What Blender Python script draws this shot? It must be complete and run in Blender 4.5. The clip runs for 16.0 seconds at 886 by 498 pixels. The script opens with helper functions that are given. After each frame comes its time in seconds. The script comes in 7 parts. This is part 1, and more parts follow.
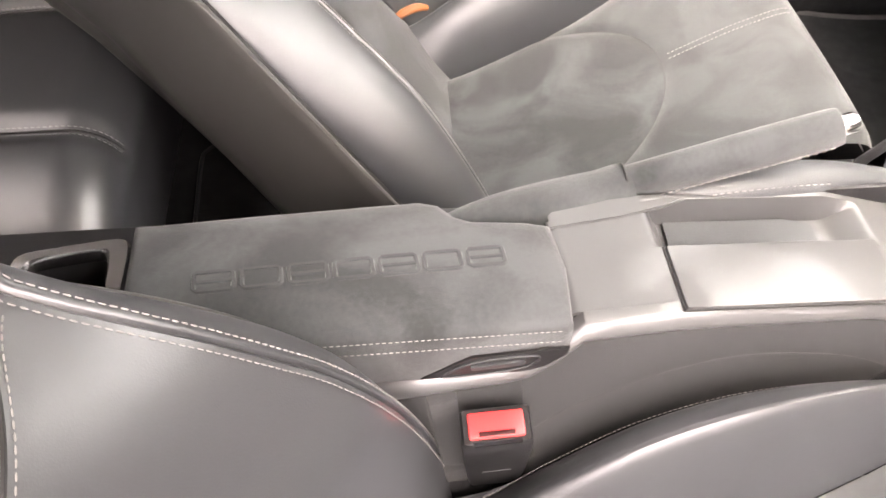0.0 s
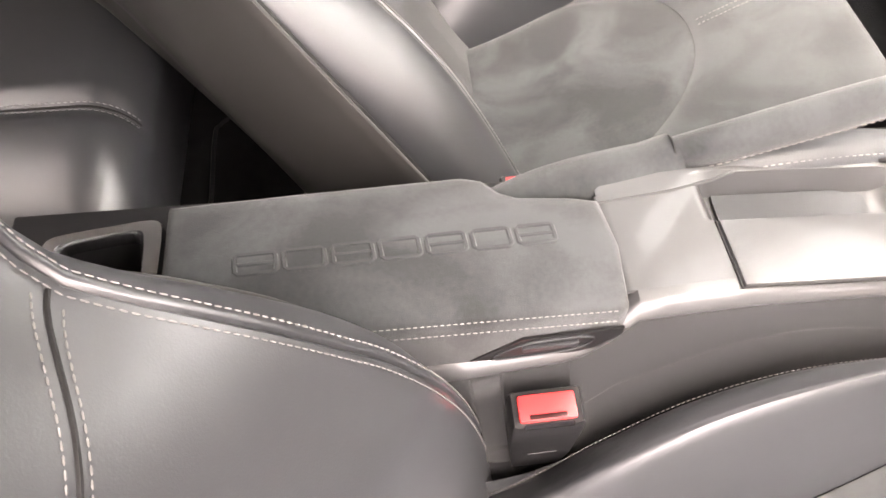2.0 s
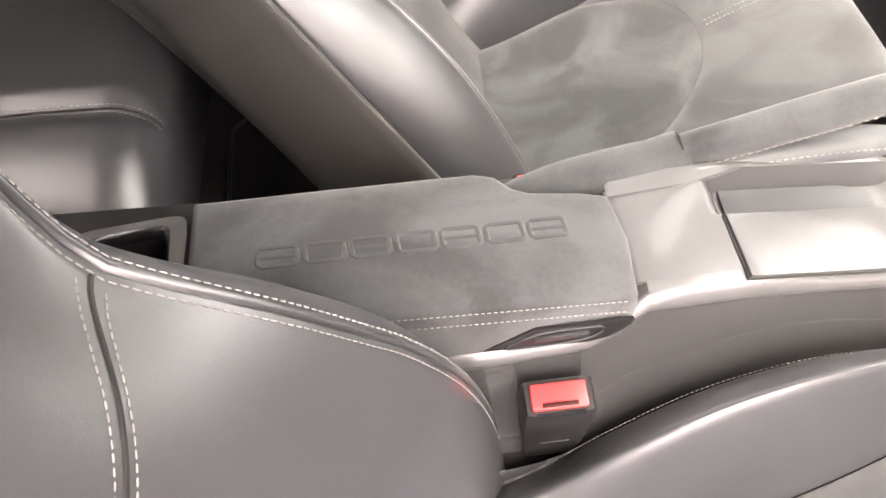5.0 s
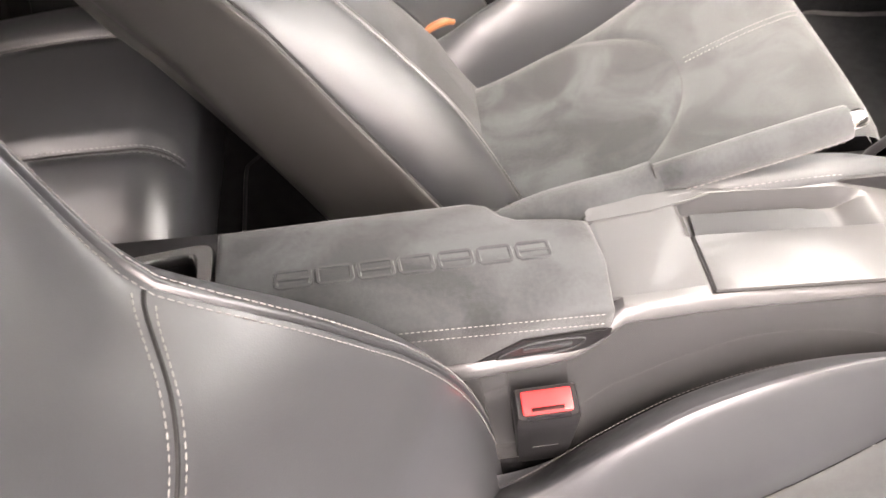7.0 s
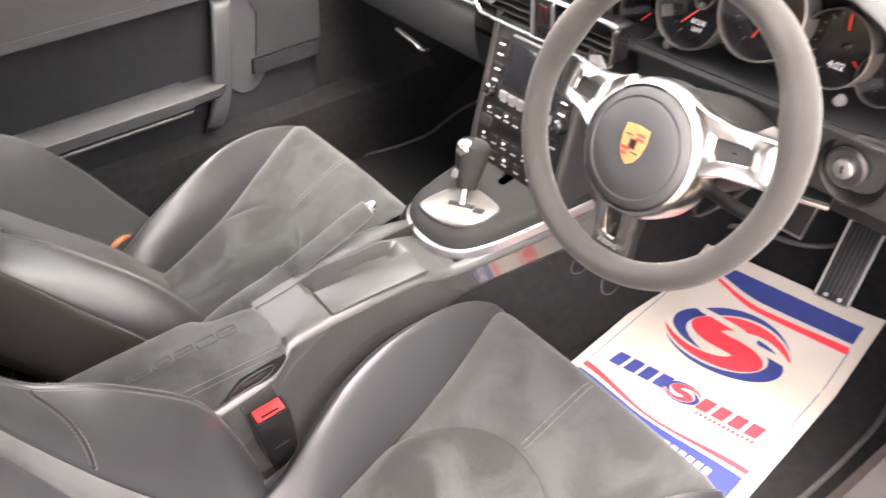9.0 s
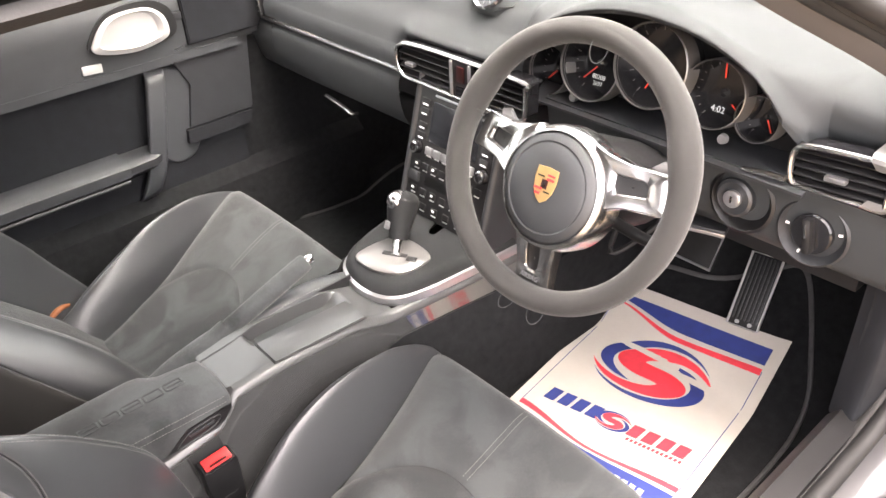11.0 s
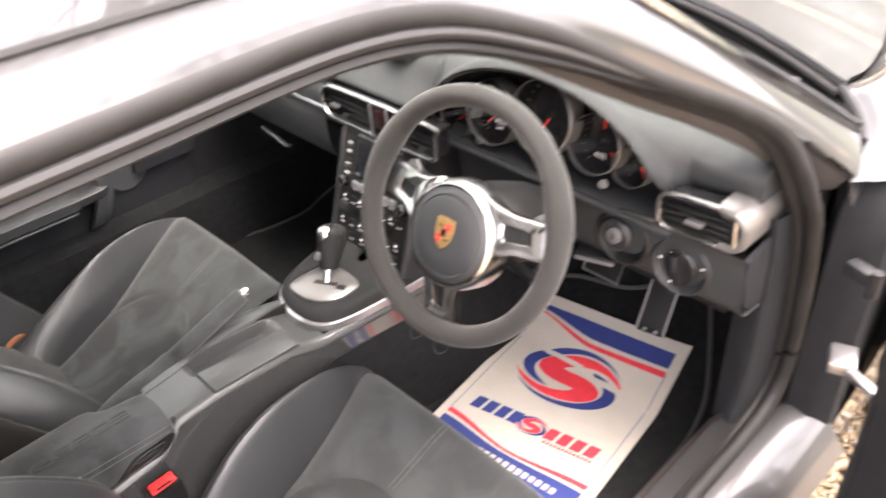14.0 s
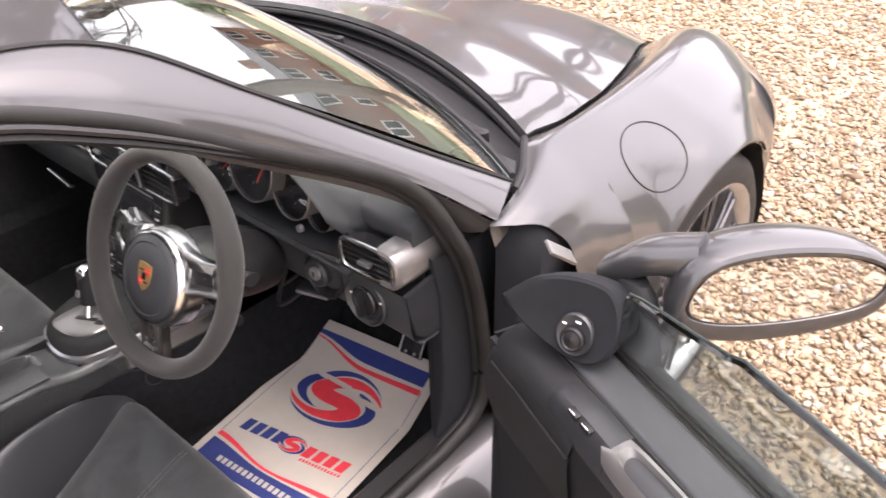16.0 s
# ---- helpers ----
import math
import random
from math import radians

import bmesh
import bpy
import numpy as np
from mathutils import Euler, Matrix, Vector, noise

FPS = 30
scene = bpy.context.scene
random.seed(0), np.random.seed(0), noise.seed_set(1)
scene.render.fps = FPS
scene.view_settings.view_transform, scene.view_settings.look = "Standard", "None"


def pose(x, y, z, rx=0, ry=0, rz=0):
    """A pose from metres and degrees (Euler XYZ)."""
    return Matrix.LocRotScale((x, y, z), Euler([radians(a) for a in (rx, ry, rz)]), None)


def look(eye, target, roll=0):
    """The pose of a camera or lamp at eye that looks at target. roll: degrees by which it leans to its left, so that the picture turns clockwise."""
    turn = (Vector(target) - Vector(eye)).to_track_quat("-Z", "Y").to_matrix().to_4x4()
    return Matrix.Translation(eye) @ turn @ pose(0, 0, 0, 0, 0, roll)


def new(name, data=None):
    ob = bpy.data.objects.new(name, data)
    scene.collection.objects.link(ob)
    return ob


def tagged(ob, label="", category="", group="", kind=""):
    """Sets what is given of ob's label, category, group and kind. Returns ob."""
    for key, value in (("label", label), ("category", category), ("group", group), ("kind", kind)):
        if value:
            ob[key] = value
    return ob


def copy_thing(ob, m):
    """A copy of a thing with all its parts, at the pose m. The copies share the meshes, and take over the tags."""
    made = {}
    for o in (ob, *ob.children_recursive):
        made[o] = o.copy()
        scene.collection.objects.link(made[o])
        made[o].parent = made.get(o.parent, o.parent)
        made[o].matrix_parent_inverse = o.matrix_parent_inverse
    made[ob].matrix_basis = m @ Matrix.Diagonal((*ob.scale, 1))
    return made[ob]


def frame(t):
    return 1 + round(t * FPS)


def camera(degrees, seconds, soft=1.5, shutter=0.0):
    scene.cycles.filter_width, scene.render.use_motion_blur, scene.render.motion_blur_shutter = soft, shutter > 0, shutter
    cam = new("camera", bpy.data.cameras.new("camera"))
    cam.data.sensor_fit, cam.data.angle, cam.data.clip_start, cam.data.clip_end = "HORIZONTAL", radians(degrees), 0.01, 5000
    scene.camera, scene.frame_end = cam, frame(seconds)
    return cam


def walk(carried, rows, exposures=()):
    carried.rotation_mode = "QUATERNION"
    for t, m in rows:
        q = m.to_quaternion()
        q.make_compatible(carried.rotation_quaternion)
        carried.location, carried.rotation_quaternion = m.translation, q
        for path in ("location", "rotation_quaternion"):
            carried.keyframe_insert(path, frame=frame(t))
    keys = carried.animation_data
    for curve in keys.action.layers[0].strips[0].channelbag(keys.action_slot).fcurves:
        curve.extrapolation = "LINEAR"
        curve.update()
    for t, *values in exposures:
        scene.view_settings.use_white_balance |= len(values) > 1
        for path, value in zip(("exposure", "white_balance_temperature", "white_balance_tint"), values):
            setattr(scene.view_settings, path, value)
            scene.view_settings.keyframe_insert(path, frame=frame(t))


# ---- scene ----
cam = camera(58.9, 16.0, shutter=0.5)
PATH = [
    (0, (0.39, -0.617, 0.874), (-0.874, -0.478, -0.67), 1.2),
    (0.5, (0.362, -0.642, 0.858), (-0.847, -0.46, -0.725), 3.0),
    (1, (0.365, -0.642, 0.858), (-0.832, -0.479, -0.736), 1.5),
    (1.5, (0.368, -0.646, 0.857), (-0.822, -0.493, -0.743), 1.1),
    (2, (0.369, -0.652, 0.86), (-0.835, -0.5, -0.73), 1.2),
    (2.5, (0.372, -0.657, 0.868), (-0.845, -0.506, -0.712), 1.4),
    (3, (0.374, -0.659, 0.868), (-0.837, -0.514, -0.716), 1.3),
    (3.5, (0.374, -0.659, 0.869), (-0.836, -0.513, -0.717), 1.3),
    (4, (0.379, -0.656, 0.869), (-0.832, -0.516, -0.717), 0.8),
    (6.5, (0.399, -0.658, 0.893), (-0.828, -0.552, -0.683), -1.2),
    (7, (0.431, -0.653, 0.918), (-0.845, -0.54, -0.619), -1.6),
    (7.5, (0.519, -0.657, 0.962), (-0.856, -0.488, -0.481), -3.0),
    (8, (0.648, -0.659, 1.024), (-0.758, -0.238, -0.335), -3.7),
    (8.5, (0.782, -0.703, 1.138), (-0.602, -0.015, -0.132), -4.5),
    (9, (0.854, -0.731, 1.178), (-0.445, 0.141, -0.069), -3.8),
    (9.5, (0.888, -0.742, 1.191), (-0.394, 0.233, 0.005), -3.1),
    (12, (0.924, -0.781, 1.196), (-0.354, 0.285, 0.086), -3.5),
    (12.5, (0.927, -0.772, 1.206), (-0.351, 0.288, 0.091), -3.6),
    (13, (0.931, -0.771, 1.21), (-0.348, 0.29, 0.097), -3.7),
    (13.5, (0.944, -0.767, 1.241), (-0.326, 0.297, 0.121), -3.9),
    (14, (1.018, -0.742, 1.328), (-0.185, 0.354, 0.165), -3.8),
    (14.5, (1.14, -0.664, 1.422), (0.031, 0.593, 0.331), -1.2),
    (15, (1.29, -0.595, 1.435), (0.037, 0.481, 0.307), -1.9),
    (15.5, (1.341, -0.561, 1.439), (0.15, 0.58, 0.307), -2.5),
    (16, (1.343, -0.561, 1.426), (0.253, 0.669, 0.285), -1.4),
]
walk(cam, [(t, look(eye, target, roll)) for t, eye, target, roll in PATH],
     exposures=[(0, 5.13, 7750, 25), (7.0, 5.22, 7750, 25), (8.0, 5.05, 7650, 25), (9.0, 4.55, 7450, 23), (9.5, 4.38, 7350, 21), (13.0, 4.18, 7300, 20), (14.0, 3.75, 7250, 21), (14.5, 3.3, 7200, 23), (15.2, 2.83, 6900, 22), (16, 2.75, 6950, 24)])

# ---- light ----
world = bpy.data.worlds.new("sky")
scene.world = world
world.use_nodes = True
wn, wl = world.node_tree.nodes, world.node_tree.links
sky = wn.new("ShaderNodeTexSky")
sky.sky_type = "NISHITA"
sky.sun_disc = False
sky.sun_elevation = radians(76)
sky.sun_rotation = radians(70)
sky.dust_density = 4.0
pale = wn.new("ShaderNodeHueSaturation")
pale.inputs["Saturation"].default_value = 0.25
wl.new(sky.outputs["Color"], pale.inputs["Color"])
wl.new(pale.outputs["Color"], wn["Background"].inputs["Color"])
wn["Background"].inputs["Strength"].default_value = 0.15
sun = new("sun", bpy.data.lights.new("sun", "SUN"))
sun.data.energy = 0.28
sun.data.angle = radians(70)
sun.data.color = (1.0, 0.965, 0.92)
sun.matrix_world = look((1.35, 0.5, 2.6), (0, 0, 0))


# ---- materials ----
def material(name, color, rough=0.5, metal=0.0, noise_scale=0.0, vary=0.0, bump=0.0, bump_scale=200.0, coat=0.0, sheen=0.0, spec=0.5, second=0.0, stretch=None):
    m = bpy.data.materials.new(name)
    m.use_nodes = True
    n, l = m.node_tree.nodes, m.node_tree.links
    b = n["Principled BSDF"]
    b.inputs["Base Color"].default_value = (*color, 1)
    b.inputs["Roughness"].default_value = rough
    b.inputs["Metallic"].default_value = metal
    b.inputs["Coat Weight"].default_value = coat
    b.inputs["Coat Roughness"].default_value = 0.04
    b.inputs["Sheen Weight"].default_value = sheen
    b.inputs["Specular IOR Level"].default_value = spec
    co = n.new("ShaderNodeTexCoord")
    vec = co.outputs["Object"]
    if stretch:
        mp = n.new("ShaderNodeMapping")
        mp.inputs["Scale"].default_value = stretch
        l.new(vec, mp.inputs["Vector"])
        vec = mp.outputs["Vector"]
    if vary:
        t1 = n.new("ShaderNodeTexNoise")
        t1.inputs["Scale"].default_value = noise_scale
        t1.inputs["Detail"].default_value = 6
        t2 = n.new("ShaderNodeTexNoise")
        t2.inputs["Scale"].default_value = noise_scale * 9
        t2.inputs["Detail"].default_value = 3
        l.new(vec, t1.inputs["Vector"])
        l.new(vec, t2.inputs["Vector"])
        add = n.new("ShaderNodeMath")
        add.operation = "MULTIPLY_ADD"
        add.inputs[1].default_value = second
        l.new(t2.outputs["Fac"], add.inputs[0])
        l.new(t1.outputs["Fac"], add.inputs[2])
        r = n.new("ShaderNodeValToRGB")
        r.color_ramp.elements[0].position = 0.3
        r.color_ramp.elements[1].position = 0.7 + second
        r.color_ramp.elements[0].color = (*[c * (1 - vary) for c in color], 1)
        r.color_ramp.elements[1].color = (*[min(1, c * (1 + vary)) for c in color], 1)
        l.new(add.outputs[0], r.inputs["Fac"])
        l.new(r.outputs["Color"], b.inputs["Base Color"])
        mr = n.new("ShaderNodeMapRange")
        mr.inputs["To Min"].default_value = max(0.02, rough * 0.85)
        mr.inputs["To Max"].default_value = min(1, rough * 1.15)
        l.new(t1.outputs["Fac"], mr.inputs["Value"])
        l.new(mr.outputs["Result"], b.inputs["Roughness"])
    if bump:
        t3 = n.new("ShaderNodeTexNoise")
        t3.inputs["Scale"].default_value = bump_scale
        t3.inputs["Detail"].default_value = 3
        l.new(vec, t3.inputs["Vector"])
        bp = n.new("ShaderNodeBump")
        bp.inputs["Strength"].default_value = bump
        bp.inputs["Distance"].default_value = 0.002
        l.new(t3.outputs["Fac"], bp.inputs["Height"])
        l.new(bp.outputs["Normal"], b.inputs["Normal"])
    return m


LEATHER = material("black_leather", (0.0198, 0.0214, 0.0234), 0.40, noise_scale=9, vary=0.10, bump=0.05, bump_scale=800, second=0.2, spec=0.85)
SOFTDASH = material("dash_leather", (0.031, 0.034, 0.0356), 0.62, noise_scale=12, vary=0.12, bump=0.2, bump_scale=1100, spec=0.2)


def suede_material(name, dark, light, scale):
    """Suede brushed into lighter and darker patches, with a fine nap."""
    m = material(name, dark, 0.95, bump=0.3, bump_scale=1500, sheen=0.15, spec=0.25)
    n, l = m.node_tree.nodes, m.node_tree.links
    co = n["Texture Coordinate"].outputs["Object"]
    big, nap = n.new("ShaderNodeTexNoise"), n.new("ShaderNodeTexNoise")
    big.inputs["Scale"].default_value, big.inputs["Detail"].default_value, big.inputs["Distortion"].default_value = scale, 3.5, 0.8
    nap.inputs["Scale"].default_value, nap.inputs["Detail"].default_value = 260, 3
    l.new(co, big.inputs["Vector"])
    l.new(co, nap.inputs["Vector"])
    mix = n.new("ShaderNodeMath")
    mix.operation = "MULTIPLY_ADD"
    mix.inputs[1].default_value = 0.14
    l.new(nap.outputs["Fac"], mix.inputs[0])
    l.new(big.outputs["Fac"], mix.inputs[2])
    r = n.new("ShaderNodeValToRGB")
    r.color_ramp.elements[0].position, r.color_ramp.elements[1].position = 0.46, 0.68
    r.color_ramp.elements[0].color, r.color_ramp.elements[1].color = (*dark, 1), (*light, 1)
    l.new(mix.outputs[0], r.inputs["Fac"])
    l.new(r.outputs["Color"], n["Principled BSDF"].inputs["Base Color"])
    return m


HULL = material("seat_back_shell", (0.046, 0.0445, 0.042), 0.42, noise_scale=12, vary=0.06, bump=0.05, bump_scale=1200)
PLASTIC = material("black_plastic", (0.0075, 0.0075, 0.008), 0.42, noise_scale=20, vary=0.2, bump=0.15, bump_scale=1200, spec=0.35)
GLOSSBLACK = material("gloss_black", (0.01, 0.01, 0.011), 0.12, noise_scale=20, vary=0.2)
CARPET = material("black_carpet", (0.0115, 0.012, 0.0128), 1.0, noise_scale=60, vary=0.5, bump=0.8, bump_scale=900, second=0.5, spec=0.1)
SILVER = material("console_silver_paint", (0.057, 0.0585, 0.0595), 0.44, metal=0.4, noise_scale=4, vary=0.05, coat=0.35)
LACQUER = material("silver_lacquer", (0.096, 0.098, 0.099), 0.09, metal=0.7, noise_scale=4, vary=0.05, coat=1.0)
CHROME = material("satin_chrome", (0.72, 0.72, 0.72), 0.16, metal=1.0, noise_scale=20, vary=0.05)
STITCH = material("grey_thread", (0.13, 0.127, 0.122), 0.8, noise_scale=200, vary=0.2)
RED = material("red_plastic", (0.62, 0.03, 0.03), 0.35, noise_scale=40, vary=0.1)
PAPER = material("mat_paper", (0.48, 0.445, 0.39), 0.75, noise_scale=20, vary=0.06, bump=0.3, bump_scale=30, second=0.2)
INKBLUE = material("blue_ink", (0.02, 0.035, 0.17), 0.7, noise_scale=60, vary=0.12)
INKRED = material("red_ink", (0.72, 0.04, 0.06), 0.7, noise_scale=60, vary=0.1)
PAINT = material("grey_metallic_paint", (0.070, 0.070, 0.072), 0.38, metal=0.75, noise_scale=3, vary=0.05, coat=0.85, spec=0.3)
RUBBER = material("black_rubber", (0.0085, 0.0085, 0.0085), 0.6, noise_scale=30, vary=0.3, bump=0.1, bump_scale=500, spec=0.35)
GOLD = material("gold_enamel", (0.55, 0.38, 0.17), 0.3, metal=0.8, noise_scale=60, vary=0.1)
WHITE = material("white_marking", (0.75, 0.75, 0.75), 0.6, noise_scale=60, vary=0.05)
SUEDE = suede_material("dark_suede", (0.0238, 0.0262, 0.0270), (0.039, 0.043, 0.0443), 12)
SUEDE2 = suede_material("brushed_suede", (0.0171, 0.0188, 0.0194), (0.0440, 0.048, 0.0496), 9)
SUEDEWHEEL = material("rim_suede", (0.0130, 0.0128, 0.0122), 0.9, noise_scale=18, vary=0.14, bump=0.3, bump_scale=1600, sheen=0.12, second=0.2)
STITCH2 = material("dark_thread", (0.12, 0.12, 0.12), 0.8, noise_scale=200, vary=0.2)
PIPING = material("grey_piping", (0.05, 0.05, 0.05), 0.8, noise_scale=80, vary=0.2)
SILVER2 = material("pale_silver_paint", (0.16, 0.156, 0.152), 0.33, metal=0.55, noise_scale=30, vary=0.06, coat=0.3)
CHROME2 = material("brushed_metal", (0.44, 0.44, 0.44), 0.24, metal=1.0, noise_scale=6, vary=0.04)
DARKRED = material("dark_red", (0.022, 0.004, 0.004), 0.3, noise_scale=40, vary=0.1)
NEEDLE = material("needle_red", (0.85, 0.05, 0.03), 0.4, noise_scale=40, vary=0.05)
SCREEN = material("dark_screen", (0.012, 0.013, 0.015), 0.15, noise_scale=20, vary=0.1)
GREYPLASTIC = material("grey_plastic", (0.0165, 0.0177, 0.0195), 0.42, noise_scale=30, vary=0.12, bump=0.12, bump_scale=1200)
GREYLEATHER = material("grey_leather", (0.027, 0.0297, 0.0322), 0.5, noise_scale=14, vary=0.12, bump=0.2, bump_scale=1000)
DOORPAD = material("matt_black_pad", (0.0135, 0.0142, 0.015), 0.62, noise_scale=14, vary=0.12, bump=0.2, bump_scale=1000, spec=0.18)
CARPETDOOR = material("door_fabric", (0.0100, 0.0110, 0.0130), 0.9, noise_scale=40, vary=0.2, bump=0.3, bump_scale=1300, spec=0.2)
MIRROR = material("mirror_silver", (0.86, 0.87, 0.87), 0.02, metal=1.0)
GLASSEDGE = material("glass_edge", (0.02, 0.03, 0.028), 0.2, noise_scale=20, vary=0.1)
LINER = material("taupe_lining", (0.052, 0.047, 0.044), 0.85, noise_scale=20, vary=0.1, bump=0.2, bump_scale=900)
SPOKEMETAL = material("satin_spoke_metal", (0.52, 0.52, 0.52), 0.24, metal=1.0, noise_scale=10, vary=0.04)
HANDLE = material("pale_satin_metal", (0.5, 0.49, 0.48), 0.36, metal=0.45, noise_scale=20, vary=0.04)
AMBER = material("orange_plastic", (0.22, 0.075, 0.025), 0.45, noise_scale=30, vary=0.1)
GAUGERING = material("grey_gauge_ring", (0.16, 0.155, 0.15), 0.4, metal=0.6, noise_scale=20, vary=0.1)
SPOKEDARK = material("dark_alloy", (0.10, 0.10, 0.105), 0.35, metal=0.8, noise_scale=20, vary=0.1)
BANDGREY = material("satin_grey_trim", (0.022, 0.022, 0.023), 0.42, noise_scale=20, vary=0.08)
CHROMEDULL = material("dull_metal", (0.45, 0.45, 0.46), 0.32, metal=0.9, noise_scale=20, vary=0.1)


def stone_material():
    m = material("gravel_stones", (0.5, 0.4, 0.28), 0.85)
    n, l = m.node_tree.nodes, m.node_tree.links
    geo = n.new("ShaderNodeNewGeometry")
    r = n.new("ShaderNodeValToRGB")
    cols = ((0.0, (0.12, 0.08, 0.048)), (0.2, (0.21, 0.145, 0.09)), (0.5, (0.28, 0.215, 0.136)), (0.75, (0.33, 0.275, 0.195)), (0.9, (0.28, 0.255, 0.22)), (1.0, (0.18, 0.13, 0.086)))
    r.color_ramp.elements[0].color = (*cols[0][1], 1)
    r.color_ramp.elements[1].color = (*cols[-1][1], 1)
    for p, c in cols[1:-1]:
        r.color_ramp.elements.new(p).color = (*c, 1)
    l.new(geo.outputs["Random Per Island"], r.inputs["Fac"])
    l.new(r.outputs["Color"], n["Principled BSDF"].inputs["Base Color"])
    return m


STONES = stone_material()
GRAVEL = material("gravel", (0.28, 0.21, 0.14), 0.9, noise_scale=25, vary=0.35, bump=1.0, bump_scale=60, second=0.8)


def glass(name, tint, rough=0.0):
    m = bpy.data.materials.new(name)
    m.use_nodes = True
    b = m.node_tree.nodes["Principled BSDF"]
    b.inputs["Base Color"].default_value = (*tint, 1)
    b.inputs["Transmission Weight"].default_value = 1.0
    b.inputs["Roughness"].default_value = rough
    b.inputs["IOR"].default_value = 1.45
    return m


DARKGLASS = glass("tinted_rear_glass", (0.35, 0.37, 0.36))
GLASS = glass("window_glass", (0.82, 0.9, 0.86))
SIDEGLASS = glass("tinted_side_glass", (0.64, 0.72, 0.68))


# ---- building blocks ----
def part(name, bm, mat, parent=None, label="", smooth=True):
    me = bpy.data.meshes.new(name)
    bmesh.ops.recalc_face_normals(bm, faces=bm.faces[:])
    if smooth:
        for f in bm.faces:
            f.smooth = True
        for e in bm.edges:
            if len(e.link_faces) == 2 and e.calc_face_angle(0) > 0.7:
                e.smooth = False
    bm.to_mesh(me)
    bm.free()
    me.materials.append(mat)
    ob = new(name, me)
    if parent:
        ob.parent = parent
    if label:
        ob["label"] = label
    return ob


def thing(name, label, category, group="", kind="", at=(0, 0, 0)):
    ob = new(name)
    ob.location = at
    return tagged(ob, label, category, group, kind)


def V(*a):
    return Vector(a)


def smooth_path(pts, n=8, closed=False):
    """Catmull-Rom points through pts."""
    pts = [Vector(p) for p in pts]
    out, m = [], len(pts)
    for i in range(m if closed else m - 1):
        p1, p2 = pts[i], pts[(i + 1) % m]
        p0 = pts[(i - 1) % m] if closed or i else p1 * 2 - p2
        p3 = pts[(i + 2) % m] if closed or i + 2 < m else p2 * 2 - p1
        for k in range(n):
            t = k / n
            out.append(0.5 * (2 * p1 + (p2 - p0) * t + (2 * p0 - 5 * p1 + 4 * p2 - p3) * t * t + (3 * p1 - p0 - 3 * p2 + p3) * t ** 3))
    if not closed:
        out.append(pts[-1])
    return out


def loft(rings, closed=True, caps=True):
    """A skin over rings of points, all of one length."""
    bm = bmesh.new()
    rows = [[bm.verts.new(p) for p in r] for r in rings]
    n = len(rings[0])
    for a, b in zip(rows, rows[1:]):
        for i in range(n if closed else n - 1):
            j = (i + 1) % n
            bm.faces.new((a[i], a[j], b[j], b[i]))
    if closed and caps:
        bm.faces.new(rows[0])
        bm.faces.new(rows[-1][::-1])
    return bm


def sheet(f, nu, nv, thick=0.0):
    """A skin f(u, v), u and v from 0 to 1, thickened downwards along its normals."""
    bm = loft([[f(i / nu, j / nv) for j in range(nv + 1)] for i in range(nu + 1)], closed=False)
    if thick:
        bmesh.ops.recalc_face_normals(bm, faces=bm.faces[:])
        bmesh.ops.solidify(bm, geom=bm.faces[:], thickness=thick)
    return bm


def tube(path, r, segs=10, closed=False, flat=1.0, up=(0, 0, 1)):
    """A round or flattened bar along path; r may be a number or a function of 0..1."""
    path = [Vector(p) for p in path]
    rings, n = [], len(path)
    for i, p in enumerate(path):
        a = path[(i - 1) % n] if closed or i else p
        b = path[(i + 1) % n] if closed or i + 1 < n else p
        d = (b - a).normalized()
        s = d.cross(Vector(up))
        s = s.normalized() if s.length > 1e-4 else d.orthogonal().normalized()
        t = s.cross(d).normalized()
        rr = r(i / (n - 1)) if callable(r) else r
        rings.append([p + (s * math.cos(k * math.tau / segs) + t * math.sin(k * math.tau / segs) * flat) * rr for k in range(segs)])
    if closed:
        rings.append(rings[0])
        bm = loft(rings, caps=False)
        bmesh.ops.remove_doubles(bm, verts=bm.verts[:], dist=1e-6)
        return bm
    return loft(rings)


def box(size, m=None, bevel=0.0, seg=2):
    bm = bmesh.new()
    bmesh.ops.create_cube(bm, size=1)
    bmesh.ops.scale(bm, vec=size, verts=bm.verts[:])
    if bevel:
        bmesh.ops.bevel(bm, geom=bm.edges[:], offset=bevel, segments=seg, affect="EDGES", profile=0.6)
    if m is not None:
        bm.transform(m)
    return bm


def lathe(profile, m=None, segs=32):
    """Turned about z; profile of (r, z)."""
    rings = [[V(r * math.cos(k * math.tau / segs), r * math.sin(k * math.tau / segs), z) for k in range(segs)] for r, z in profile]
    bm = loft(rings, caps=False)
    if m is not None:
        bm.transform(m)
    return bm


def prism(outline, depth, m=None, bevel=0.0):
    """A flat outline (x, y) raised by depth along z."""
    bm = bmesh.new()
    f = bm.faces.new([bm.verts.new((x, y, 0)) for x, y in outline])
    bm.normal_update()
    if f.normal.z < 0:
        f.normal_flip()
    ex = bmesh.ops.extrude_face_region(bm, geom=[f])
    bmesh.ops.translate(bm, vec=(0, 0, depth), verts=[g for g in ex["geom"] if isinstance(g, bmesh.types.BMVert)])
    if bevel:
        top = [e for e in bm.edges if all(v.co.z > depth * 0.5 for v in e.verts)]
        bmesh.ops.bevel(bm, geom=top, offset=bevel, segments=2, affect="EDGES")
    if m is not None:
        bm.transform(m)
    return bm


